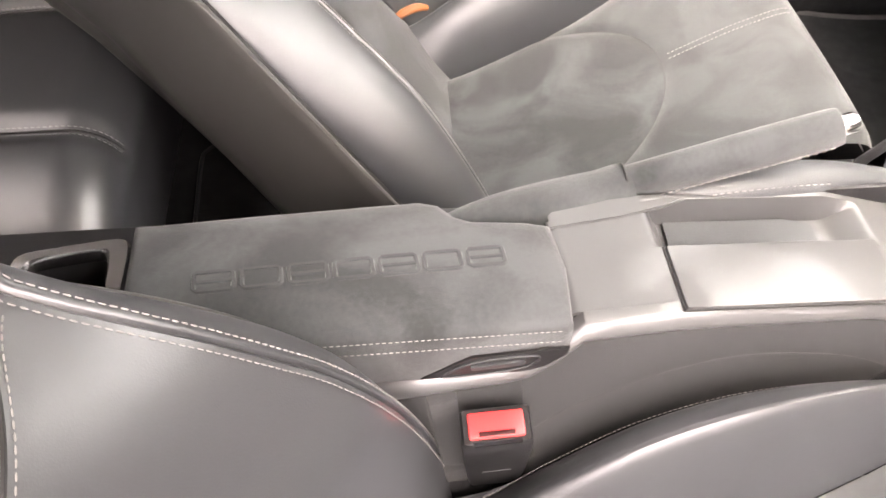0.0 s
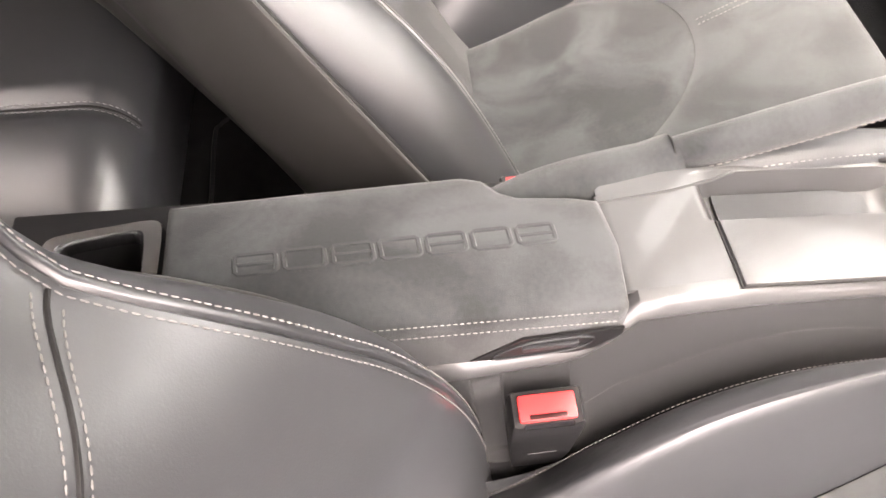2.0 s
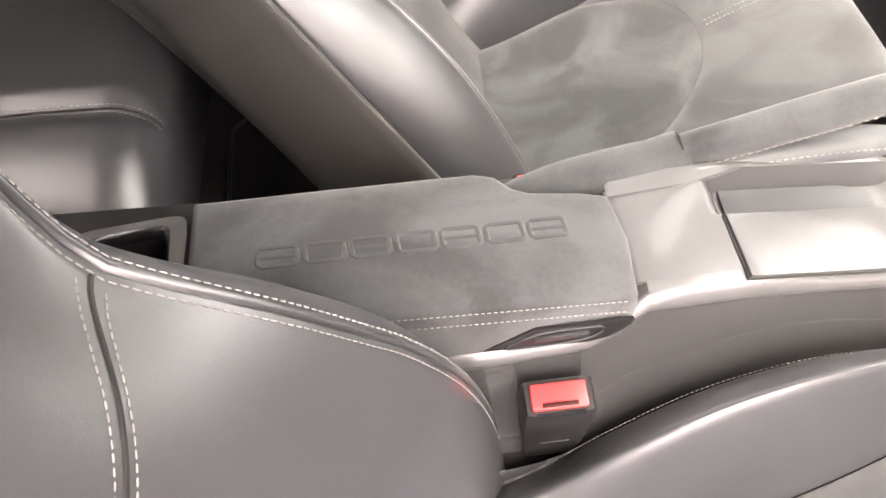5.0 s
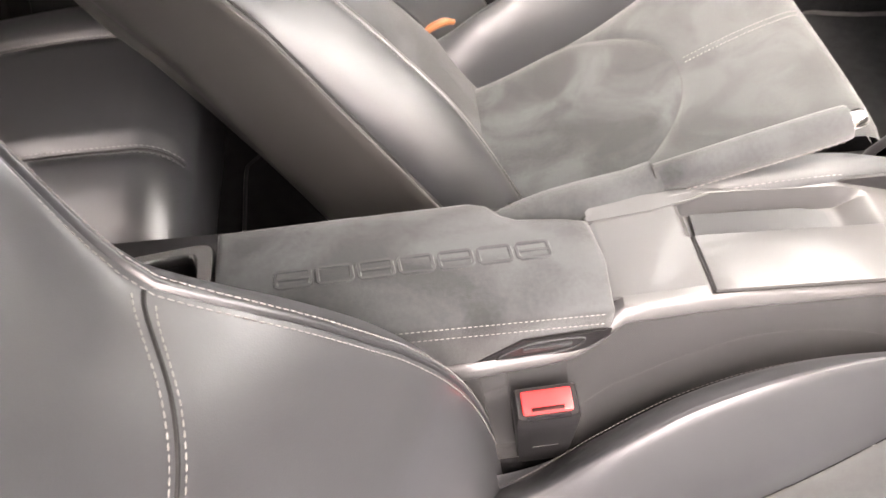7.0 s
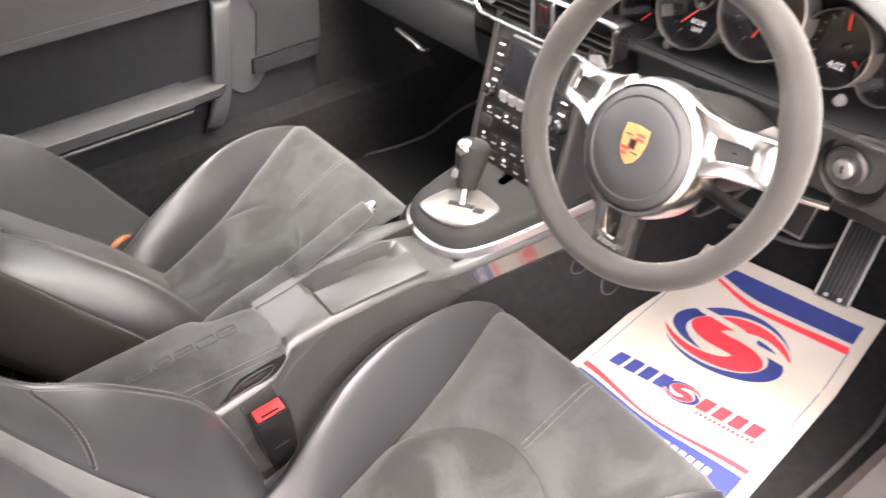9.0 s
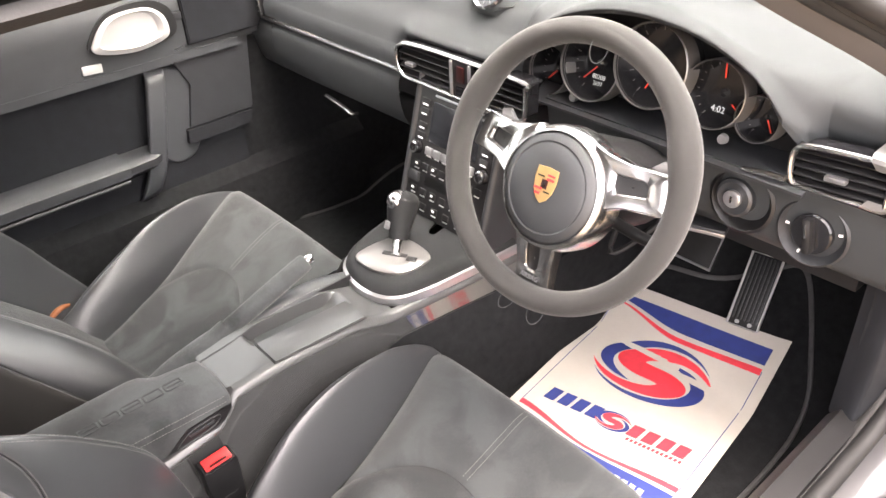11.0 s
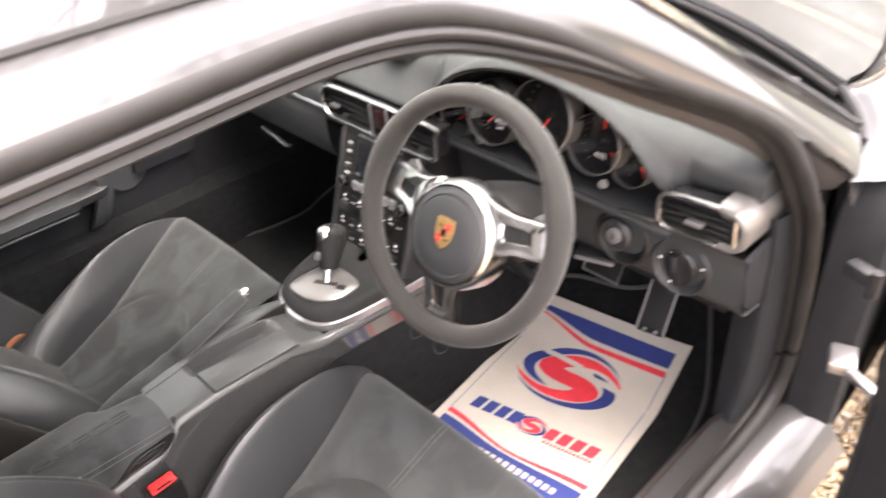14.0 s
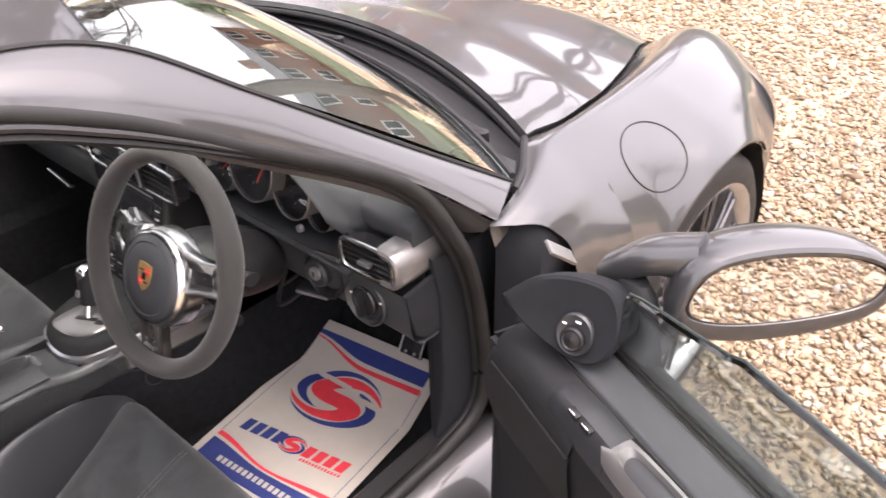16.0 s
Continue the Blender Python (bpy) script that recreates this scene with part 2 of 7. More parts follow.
def join(*bms):
    out = bms[0]
    for b in bms[1:]:
        me = bpy.data.meshes.new("tmp")
        b.to_mesh(me)
        out.from_mesh(me)
        b.free()
        bpy.data.meshes.remove(me)
    return out


def frame_of(origin, xdir, ydir):
    """A pose with its x along xdir and z across xdir and ydir."""
    x = Vector(xdir).normalized()
    z = x.cross(Vector(ydir)).normalized()
    y = z.cross(x)
    m = Matrix((x, y, z)).transposed().to_4x4()
    m.translation = origin
    return m


def stitches(path, length=0.0045, gap=0.0022, r=0.0007, up=(0, 0, 1)):
    """Dashed thread along path."""
    path = [Vector(p) for p in path]
    bm = bmesh.new()
    acc = [0.0]
    for a, b in zip(path, path[1:]):
        acc.append(acc[-1] + (b - a).length)

    def at(s):
        i = 0
        while i < len(acc) - 2 and acc[i + 1] < s:
            i += 1
        f = (s - acc[i]) / max(1e-9, acc[i + 1] - acc[i])
        return path[i].lerp(path[i + 1], f)
    s = 0.0
    while s + length < acc[-1]:
        a, b = at(s), at(s + length)
        d = (b - a).normalized()
        q = d.orthogonal().normalized()
        w = d.cross(q)
        ring = [[bm.verts.new(a.lerp(b, f) + (q * math.cos(k * math.tau / 5) + w * math.sin(k * math.tau / 5)) * r * g) for k in range(5)] for f, g in ((0, 0.4), (0.2, 1), (0.8, 1), (1, 0.4))]
        for u, v in zip(ring, ring[1:]):
            for k in range(5):
                bm.faces.new((u[k], u[(k + 1) % 5], v[(k + 1) % 5], v[k]))
        s += length + gap
    return bm


def lerp_table(table, t):
    """Smooth values from rows (t, a, b, ...)."""
    if t <= table[0][0]:
        return table[0][1:]
    for p, q in zip(table, table[1:]):
        if t <= q[0]:
            f = (t - p[0]) / (q[0] - p[0])
            f = f * f * (3 - 2 * f) if len(table) < 3 else f
            return tuple(a + (b - a) * f for a, b in zip(p[1:], q[1:]))
    return table[-1][1:]


def smoothstep(a, b, x):
    t = max(0.0, min(1.0, (x - a) / (b - a)))
    return t * t * (3 - 2 * t)


# ---- ground ----
gd = thing("ground", "pale buff gravel drive of loose angular stones", "ground", kind="structure")
part("gravel_bed", sheet(lambda u, v: V(-300 + 600 * u, -300 + 600 * v, -0.006), 8, 8), GRAVEL, gd)


def pebbles(name, x0, x1, y0, y1, count, size, seed):
    """Loose angular stones strewn over a rectangle of the drive, as one mesh."""
    rng = np.random.default_rng(seed)
    base = np.array([(1, 0, 0), (-1, 0, 0), (0, 1, 0), (0, -1, 0), (0, 0, 1), (0, 0, -1)], float)
    tris = np.array([(0, 2, 4), (2, 1, 4), (1, 3, 4), (3, 0, 4), (2, 0, 5), (1, 2, 5), (3, 1, 5), (0, 3, 5)])
    pos = np.stack([rng.uniform(x0, x1, count), rng.uniform(y0, y1, count), rng.uniform(-0.002, 0.006, count)], 1)
    sc = size * rng.lognormal(0, 0.35, (count, 1)) * rng.uniform(0.6, 1.25, (count, 3)) * np.array([1.25, 0.9, 0.55])
    ang = rng.uniform(0, math.tau, count)
    tilt = rng.normal(0, 0.35, count)
    v = base[None] * sc[:, None, :] * rng.uniform(0.7, 1.25, (count, 6, 1)) + rng.normal(0, 0.18, (count, 6, 3)) * sc[:, None, :]
    ct, st = np.cos(tilt)[:, None], np.sin(tilt)[:, None]
    y, z = v[..., 1] * ct - v[..., 2] * st, v[..., 1] * st + v[..., 2] * ct
    c, s = np.cos(ang)[:, None], np.sin(ang)[:, None]
    v = np.stack([v[..., 0] * c - y * s, v[..., 0] * s + y * c, z], 2) + pos[:, None, :]
    f = (tris[None] + 6 * np.arange(count)[:, None, None]).reshape(-1, 3)
    me = bpy.data.meshes.new(name)
    me.vertices.add(count * 6)
    me.vertices.foreach_set("co", v.reshape(-1))
    me.loops.add(len(f) * 3)
    me.loops.foreach_set("vertex_index", f.reshape(-1))
    me.polygons.add(len(f))
    me.polygons.foreach_set("loop_start", np.arange(0, len(f) * 3, 3))
    me.update(calc_edges=True)
    me.validate()
    me.materials.append(STONES)
    return tagged(new(name, me), "loose buff and brown gravel stones", "gravel", kind="stuff")


pebbles("gravel_stones", 0.6, 3.2, -0.8, 3.2, 62000, 0.0085, 3)
pebbles("gravel_stones", -3.5, 3.2, 1.6, 6.5, 70000, 0.011, 4)

# ---- car body ----
body = thing("car_body", "dark grey metallic sports coupe body standing on gravel", "car")
WHEEL_Y, WHEEL_Z = 0.86, 0.325
FENDER = [  # y, seam x z, crest x z, shoulder x z, side x z
    (0.22, 0.744, 0.785, 0.765, 0.781, 0.795, 0.745, 0.835, 0.60),
    (0.30, 0.728, 0.792, 0.755, 0.790, 0.793, 0.745, 0.840, 0.59),
    (0.369, 0.702, 0.795, 0.735, 0.797, 0.788, 0.745, 0.845, 0.58),
    (0.417, 0.671, 0.795, 0.715, 0.800, 0.784, 0.743, 0.848, 0.58),
    (0.472, 0.630, 0.791, 0.690, 0.802, 0.780, 0.742, 0.850, 0.58),
    (0.61, 0.612, 0.762, 0.675, 0.800, 0.780, 0.738, 0.855, 0.60),
    (0.76, 0.580, 0.738, 0.660, 0.793, 0.790, 0.741, 0.862, 0.60),
    (0.87, 0.55, 0.715, 0.645, 0.790, 0.795, 0.742, 0.865, 0.60),
    (1.10, 0.48, 0.685, 0.605, 0.778, 0.765, 0.728, 0.848, 0.60),
    (1.34, 0.39, 0.646, 0.535, 0.738, 0.675, 0.690, 0.785, 0.56),
    (1.52, 0.33, 0.59, 0.47, 0.645, 0.61, 0.60, 0.70, 0.48),
    (1.70, 0.28, 0.50, 0.44, 0.50, 0.54, 0.47, 0.62, 0.38),
]


def curve_table(table, t):
    """Catmull-Rom values from rows (t, a, b, ...)."""
    n = len(table)
    i = max(0, min(n - 2, next((k for k in range(n - 1) if t <= table[k + 1][0]), n - 2)))
    p1, p2 = table[i], table[i + 1]
    p0, p3 = table[max(0, i - 1)], table[min(n - 1, i + 2)]
    h = p2[0] - p1[0]
    f = (t - p1[0]) / h
    out = []
    for k in range(1, len(p1)):
        m1 = (p2[k] - p0[k]) / max(1e-9, p2[0] - p0[0]) * h
        m2 = (p3[k] - p1[k]) / max(1e-9, p3[0] - p1[0]) * h
        out.append((2 * f ** 3 - 3 * f * f + 1) * p1[k] + (f ** 3 - 2 * f * f + f) * m1 + (-2 * f ** 3 + 3 * f * f) * p2[k] + (f ** 3 - f * f) * m2)
    return tuple(out)


def fender_low(y):
    d = abs(y - WHEEL_Y)
    return 0.20 if d >= 0.352 else WHEEL_Z + math.sqrt(max(0, 0.352 ** 2 - d * d))


def fender_ring(y):
    a = curve_table(FENDER, y)
    lo = fender_low(y)
    side = (a[6], max(a[7], lo + 0.015))
    lowx = a[6] - 0.004 if lo > 0.3 else a[6] - 0.05
    def back(x):
        return y + 0.125 * smoothstep(0.745, 0.815, x) * max(0.0, 1 - (y - 0.22) / 0.30)
    pts = smooth_path([V(a[0], y, a[1]), V(a[2], y, a[3]), V(a[4], y, a[5]), V(side[0], y, side[1]), V(lowx, y, lo)], 10)
    pts = [V(p.x, back(p.x), p.z) for p in pts]
    lip = pts[-1] + V(-0.03, 0, 0.004)
    return [pts[0] + V(0.012, 0, -0.035), pts[0] + V(0.004, 0, -0.012)] + pts + [lip]


ys = sorted(set([round(0.22 + 0.02 * i, 3) for i in range(75)] + [WHEEL_Y + s * d for s in (-1, 1) for d in (0.352, 0.3515, 0.349, 0.345, 0.338, 0.325)]))
for sx in (1, -1):
    rings = [[V(p.x * sx, p.y, p.z) for p in fender_ring(y)] for y in ys]
    part("front_fender", loft(rings, closed=False), PAINT, body)


def bonnet_pt(u, v):
    s = 2 * u - 1
    y = 0.475 + 1.23 * v + 0.17 * (1 - s * s) * (1 - v) + 0.06 * (1 - s * s) * v
    a = curve_table(FENDER, min(1.7, y - 0.12 * (1 - s * s) * (1 - v)))
    x = s * (a[0] - 0.005)
    bulge = 0.05 * (1 - s * s) * (1 - 0.5 * v)
    return V(x, y, a[1] - 0.002 + bulge)


part("bonnet_underside", sheet(lambda u, v: bonnet_pt(u, v) + V(0.030 * (2 * u - 1), -0.02 * (1 - v), -0.024), 24, 20), RUBBER, body)
bonnet = part("bonnet", sheet(bonnet_pt, 32, 30, -0.012), PAINT, body)
part("front_bumper", loft([[V(0.52 * math.cos(a), 1.62 + 0.20 * math.sin(a), 0.49 - 0.30 * k / 6 + 0.02 * math.sin(math.pi * k / 6)) for a in [math.pi * i / 24 for i in range(25)]] for k in range(7)], closed=False), PAINT, body)


def rear_edge(s):
    """Rear edge of the bonnet, from side to side."""
    return bonnet_pt((s + 1) / 2, 0)


def screen_pt(u, v):
    s = 2 * u - 1
    base = V(s * 0.705, 0.325 + 0.20 * (1 - s * s), 0.805 + 0.02 * (1 - s * s))
    top = V(s * 0.550, -0.198 + 0.066 * (1 - s * s), 1.141 + 0.055 * (1 - s * s))
    p = base.lerp(top, v)
    p.z += (0.010 + 0.018 * (1 - s * s)) * v * (1 - v) * 4
    return p


ws = part("windscreen", sheet(screen_pt, 28, 18, 0.005), GLASS, body)
ws.visible_shadow = False


def cowl_pt(u, v):
    """The trough between screen and bonnet; it dips under both."""
    x = -0.742 + 1.484 * u
    ax = abs(x)
    s = max(-1.0, min(1.0, x / 0.705))
    back = screen_pt((s + 1) / 2, 0) if ax < 0.705 else V(x, 0.325 - 1.6 * (ax - 0.705), 0.803)
    if ax < 0.627:
        front = rear_edge(max(-1.0, min(1.0, x / 0.627)))
    else:
        y = np.interp(ax, [0.627, 0.671, 0.702, 0.728, 0.744], [0.475, 0.417, 0.369, 0.30, 0.22])
        front = V(x, float(y), 0.793)
    w = -0.04 + 1.10 * v
    p = V(x, 0, 0)
    p.y = back.y + (front.y - back.y) * w
    p.z = min(back.z, front.z) + (0.02 * (1 - s * s)) * (1 - w) * 0.5 - 0.016 - 0.028 * math.sin(math.pi * max(0, min(1, v)))
    return p


part("cowl", sheet(cowl_pt, 60, 10), PLASTIC, body, "black plastic cowl under the windscreen")
part("cowl_rib", tube([cowl_pt(0.05 + 0.9 * k / 30, 0.45) + V(0, 0, 0.006) for k in range(31)], 0.006, 6), GREYPLASTIC, body)
part("corner_seal", tube(smooth_path([V(0.622, 0.478, 0.789), V(0.664, 0.418, 0.792), V(0.697, 0.367, 0.792), V(0.718, 0.318, 0.792)], 6), 0.0075, 8), RUBBER, body, "black rubber seal at the cowl corner")
part("corner_cover", loft([[V(0.60, 0.43, 0.772), V(0.655, 0.408, 0.784)], [V(0.64, 0.385, 0.776), V(0.686, 0.362, 0.786)], [V(0.67, 0.345, 0.782), V(0.706, 0.322, 0.790)]], closed=False), GREYPLASTIC, body)
edge = [rear_edge(-1 + i / 20) + V(0, -0.006, -0.008) for i in range(41)]
part("cowl_seal", tube(edge, 0.007, 8), RUBBER, body)
part("screen_seal", tube([screen_pt(i / 40, 0) + V(0, 0.004, 0.003) for i in range(41)], 0.006, 6), RUBBER, body)
for k, (a, b) in enumerate((((0.56, 0.435, 0.795), (-0.10, 0.50, 0.848)), ((0.05, 0.565, 0.818), (-0.52, 0.435, 0.822)))):
    w = part("wiper", tube(smooth_path([V(*a), V(*a).lerp(V(*b), 0.45) + V(0, -0.01, 0.012), V(*b)], 8), lambda t: 0.009 - 0.004 * t, 8), PLASTIC, body, "black windscreen wiper arm")
    d = (V(*b) - V(*a)).normalized()
    part("blade", tube([V(*a) + d * 0.12 + V(0, -0.03, 0.0), V(*b) + d * 0.02 + V(0, -0.02, 0.004)], 0.006, 6), RUBBER, w)
    part("pivot", lathe([(0.0, 0.008), (0.012, 0.006), (0.014, -0.012)], pose(*a)), PLASTIC, w)


def roof_pt(u, v):
    s = 2 * u - 1
    y0 = -0.200 + 0.066 * (1 - s * s)
    y = y0 + (-1.25 - y0) * v
    crown = 0.02 * math.sin(math.pi * min(1.0, v * 1.1)) - 0.05 * max(0, v - 0.7) / 0.3
    return V(s * (0.551 - 0.04 * max(0, v - 0.4) / 0.6), y, 1.143 + 0.055 * (1 - s * s) + crown + 0.016 * min(1, v * 3))


part("roof_panel", sheet(lambda u, v: roof_pt(u, v) + V(0, 0, -0.006), 26, 26, 0.006), PAINT, body)
part("headliner", sheet(lambda u, v: roof_pt(0.02 + 0.96 * u, 0.02 + 0.96 * v) + V(0, 0, -0.03), 16, 16, 0.004), LINER, body)
RAIL = [(0.58, -1.25, 1.06), (0.59, -0.90, 1.128), (0.592, -0.60, 1.146), (0.592, -0.39, 1.145), (0.603, -0.24, 1.095), (0.624, -0.08, 1.004), (0.685, 0.11, 0.891), (0.745, 0.235, 0.787)]
DITCH = [(0.51, -1.25, 1.11), (0.535, -0.95, 1.160), (0.550, -0.66, 1.176), (0.554, -0.38, 1.172), (0.553, -0.200, 1.143), (0.600, -0.05, 1.050), (0.648, 0.125, 0.932), (0.708, 0.322, 0.803)]
for sx in (1, -1):
    rail = [V(p.x * sx, p.y, p.z) for p in smooth_path(RAIL, 10)]
    ditch = [V(p.x * sx, p.y, p.z) for p in smooth_path(DITCH, 10)]
    rings = []
    for p, q in zip(rail, ditch):
        out = V(0.006 * sx, 0, 0.008)
        rings.append(smooth_path([q, q.lerp(p, 0.35) + out * 0.6, q.lerp(p, 0.75) + out * 0.75, p + V(0.002 * sx, 0, 0.0)], 5))
    part("roof_rail", loft(rings, closed=False), PAINT, body)
    part("ditch_seal", tube([q + V(0, 0, 0.001) for q in ditch], 0.0035, 6), RUBBER, body)
    part("pillar_trim", loft([[p + V(-0.004 * sx, 0, -0.004), p + V(-0.022 * sx, 0, -0.03), p + V(-0.050 * sx, -0.008, -0.040), q + V(-0.02 * sx, -0.02, -0.035)] for p, q in zip(rail, ditch)], closed=False), LINER, body, "dark taupe pillar trim")
# door opening seals of the driver's side
APER = RAIL[:-1] + [(0.722, 0.178, 0.775), (0.728, 0.212, 0.68), (0.730, 0.232, 0.57), (0.730, 0.240, 0.46), (0.729, 0.220, 0.390), (0.728, 0.15, 0.362), (0.727, 0.02, 0.355), (0.726, -0.4, 0.355), (0.726, -1.1, 0.36)]
ap = smooth_path(APER, 10)
part("door_seal", tube([p + V(-0.006, 0, -0.008) for p in ap], 0.0125, 10), RUBBER, body, "black rubber door seal")
part("door_seal", tube([p + V(-0.024, 0.0, -0.020) for p in ap], 0.011, 10), RUBBER, body, "black rubber door seal")
part("seal_lip", tube([p + V(-0.014, 0, -0.018) for p in ap], 0.006, 6), RUBBER, body)
# thick upper seal of the door frame
rp = smooth_path(RAIL, 10)
lips = {"outer_lip": [], "grey_band": [], "frame_seal": []}
for k, p in enumerate(rp):
    f = 1 - 0.85 * smoothstep(0.55, 0.88, k / (len(rp) - 1))
    lips["outer_lip"].append([p + V(-0.002, 0, -0.006), p + V(0.005 * f, 0, -0.007 * f - 0.004), p + V(0.004 * f, 0, -0.010 * f - 0.004), p + V(-0.006, 0, -0.012 * f - 0.003)])
    lips["grey_band"].append([p + V(-0.006, 0, -0.011 * f - 0.004), p + V(0.007 * f, 0, -0.012 * f - 0.004), p + V(0.0085 * f, 0, -0.016 * f - 0.004), p + V(0.006 * f, 0, -0.021 * f - 0.004), p + V(-0.006, 0, -0.022 * f - 0.003)])
    lips["frame_seal"].append([p + V(-0.004, 0, -0.022 * f - 0.004), p + V(0.002 * f, 0, -0.024 * f - 0.004), p + V(0.005 * f, 0, -0.030 * f - 0.003), p + V(-0.006, 0, -0.037 * f - 0.003), p + V(-0.045, 0, -0.034 * f)])
part("outer_lip", loft(lips["outer_lip"], closed=False), RUBBER, body, "black rubber lip of the door frame")
part("grey_band", loft(lips["grey_band"], closed=False), BANDGREY, body, "satin grey band of the door frame")
part("frame_seal", loft(lips["frame_seal"], closed=False), RUBBER, body, "thick black rubber seal of the door frame")
# sills, hinge post and rear quarter
for sx in (1, -1):
    prof = [(0.66, 0.12), (0.665, 0.31), (0.69, 0.335), (0.745, 0.345), (0.775, 0.328), (0.80, 0.30), (0.83, 0.26), (0.82, 0.17), (0.74, 0.15)]
    part("sill", loft([[V(x * sx, y, z) for x, z in prof] for y in [0.3 - 0.05 * i for i in range(40)]]), PAINT if sx > 0 else CARPET, body)
part("sill_cover", loft([[V(x, y, z) for x, z in ((0.655, 0.13), (0.655, 0.325), (0.672, 0.350), (0.704, 0.350), (0.712, 0.33))] for y in [0.16 - 0.05 * i for i in range(28)]], closed=False), PLASTIC, body, "black plastic sill cover")
part("hinge_post", loft([[V(x, y, z) for x, y in ((0.68 + 0.03 * c, 0.40), (0.735 + 0.004 * c, 0.25 + 0.03 * c), (0.770 - 0.012 * c, 0.262 + 0.03 * c), (0.795 - 0.030 * c, 0.29 + 0.03 * c), (0.795 - 0.035 * c, 0.40))] for z, c in [(0.25 + 0.052 * i, 0.0) for i in range(10)] + [(0.742, 0.25), (0.762, 0.6), (0.774, 1.0)]]), CARPETDOOR, body)
part("hinge", join(box((0.045, 0.022, 0.022), pose(0.79, 0.228, 0.655, 0, 0, -20), 0.006), lathe([(0.0, 0.02), (0.008, 0.02), (0.008, -0.02), (0.0, -0.02)], pose(0.812, 0.212, 0.655), 12)), GREYPLASTIC, body)
part("door_check", join(box((0.035, 0.05, 0.02), pose(0.805, 0.205, 0.52, 0, 0, 20), 0.004), box((0.10, 0.014, 0.012), pose(0.85, 0.175, 0.52, 0, 0, -27), 0.003)), CHROMEDULL, body)
# rear of the car, closed
def rear_pt(u, v):
    s = 2 * u - 1
    return V(s * (0.51 + 0.30 * v), -1.25 - 1.15 * v, (1.09 + 0.055 * (1 - s * s)) * (1 - v) + v * 0.72 - 0.08 * s ** 4 * v + 0.10 * math.sin(math.pi * v) * (1 - 0.3 * v))


part("rear_window", sheet(lambda u, v: rear_pt(0.08 + 0.84 * u, 0.03 + 0.45 * v) + V(0, 0, 0.004), 12, 8, 0.004), DARKGLASS, body)
for u0, u1, v0, v1 in ((0, 0.08, 0, 1), (0.92, 1, 0, 1), (0.08, 0.92, 0.48, 1)):
    part("rear_deck", sheet(lambda u, v: rear_pt(u0 + (u1 - u0) * u, v0 + (v1 - v0) * v), 8, 12, 0.006), PAINT, body)
for sx in (1, -1):
    def quarter(u, v):
        top = rear_pt(0.5 + 0.5 * sx, v)
        low = V(sx * (0.80 + 0.10 * math.sin(math.pi * min(1, v * 1.1))), -1.22 - 1.18 * v, 0.25)
        p = top.lerp(low, u)
        p.x += sx * 0.13 * math.sin(math.pi * u) ** 0.8 * (0.6 + 0.4 * math.sin(math.pi * v))
        return p
    part("rear_quarter", sheet(quarter, 12, 14, 0.006), PAINT, body)
# unseen solid panels added behind the doors, keeping side light off the rear seats
for sx in (1, -1):
    def side(u, v):
        foot, belt, head = V(0.728 * sx, 0, 0.33), V(0.750 * sx, 0, 0.78), V(0.588 * sx, 0, 1.125)
        p = foot.lerp(belt, v / 0.55) if v < 0.55 else belt.lerp(head, (v - 0.55) / 0.45)
        p.y = -0.895 - 0.37 * u
        p.z -= 0.07 * u * max(0, v - 0.55) / 0.45
        return p
    part("side_blocker", sheet(side, 8, 20, 0.008), PAINT, body)
    part("side_blocker_lining", sheet(lambda u, v: side(u, v) + V(-0.018 * sx, 0, -0.004), 8, 20, 0.004), LINER, body, "unseen taupe lining that blocks side light")
# far side outer skin
part("far_door_skin", sheet(lambda u, v: V(-0.84 + 0.03 * (2 * v - 1) ** 2 + 0.05 * v * v, 0.24 - 1.46 * u, 0.22 + 0.60 * v), 10, 8, 0.006), PAINT, body)

# ---- fuel flap, wheel ----
def wing(y, t):
    r = fender_ring(y)[2:-1]
    k = t * (len(r) - 1)
    i = min(len(r) - 2, int(k))
    return r[i].lerp(r[i + 1], k - i)


from mathutils import geometry


def drop(q, d):
    """Where a line through q along d first meets the wing's skin."""
    best = None
    rows = [fender_ring(0.44 + 0.02 * i)[2:-1] for i in range(23)]
    for r0, r1 in zip(rows, rows[1:]):
        for i in range(len(r0) - 1):
            for tri in ((r0[i], r0[i + 1], r1[i]), (r1[i], r0[i + 1], r1[i + 1])):
                h = geometry.intersect_ray_tri(*tri, -d, q + d * 0.5)
                if h is not None and (best is None or (h - q).dot(d) > (best - q).dot(d)):
                    best = h
    return best if best is not None else q


FLAP, OUT = V(0.781, 0.668, 0.728), V(0.50, -0.50, 0.72).normalized()
ALONG = (V(0, 1, 0) - OUT * OUT.y).normalized()
DOWN = OUT.cross(ALONG)
loop = [drop(FLAP + ALONG * 0.074 * math.cos(k * math.tau / 48) + DOWN * 0.070 * math.sin(k * math.tau / 48), OUT) for k in range(48)]
part("fuel_flap_gap", tube([p + OUT * 0.0004 for p in loop], 0.0016, 6, closed=True), RUBBER, body, "dark gap round the round fuel flap")
wheel = thing("front_wheel", "silver multi-spoke alloy front wheel with a low-profile tyre", "wheel")
WP = pose(0.748, WHEEL_Y, WHEEL_Z, 0, 90, 0)
part("tyre", lathe([(0.245, -0.11), (0.30, -0.115), (0.322, -0.09), (0.324, 0.06), (0.315, 0.085), (0.29, 0.10), (0.258, 0.098), (0.25, 0.09)], WP, 64), RUBBER, wheel)
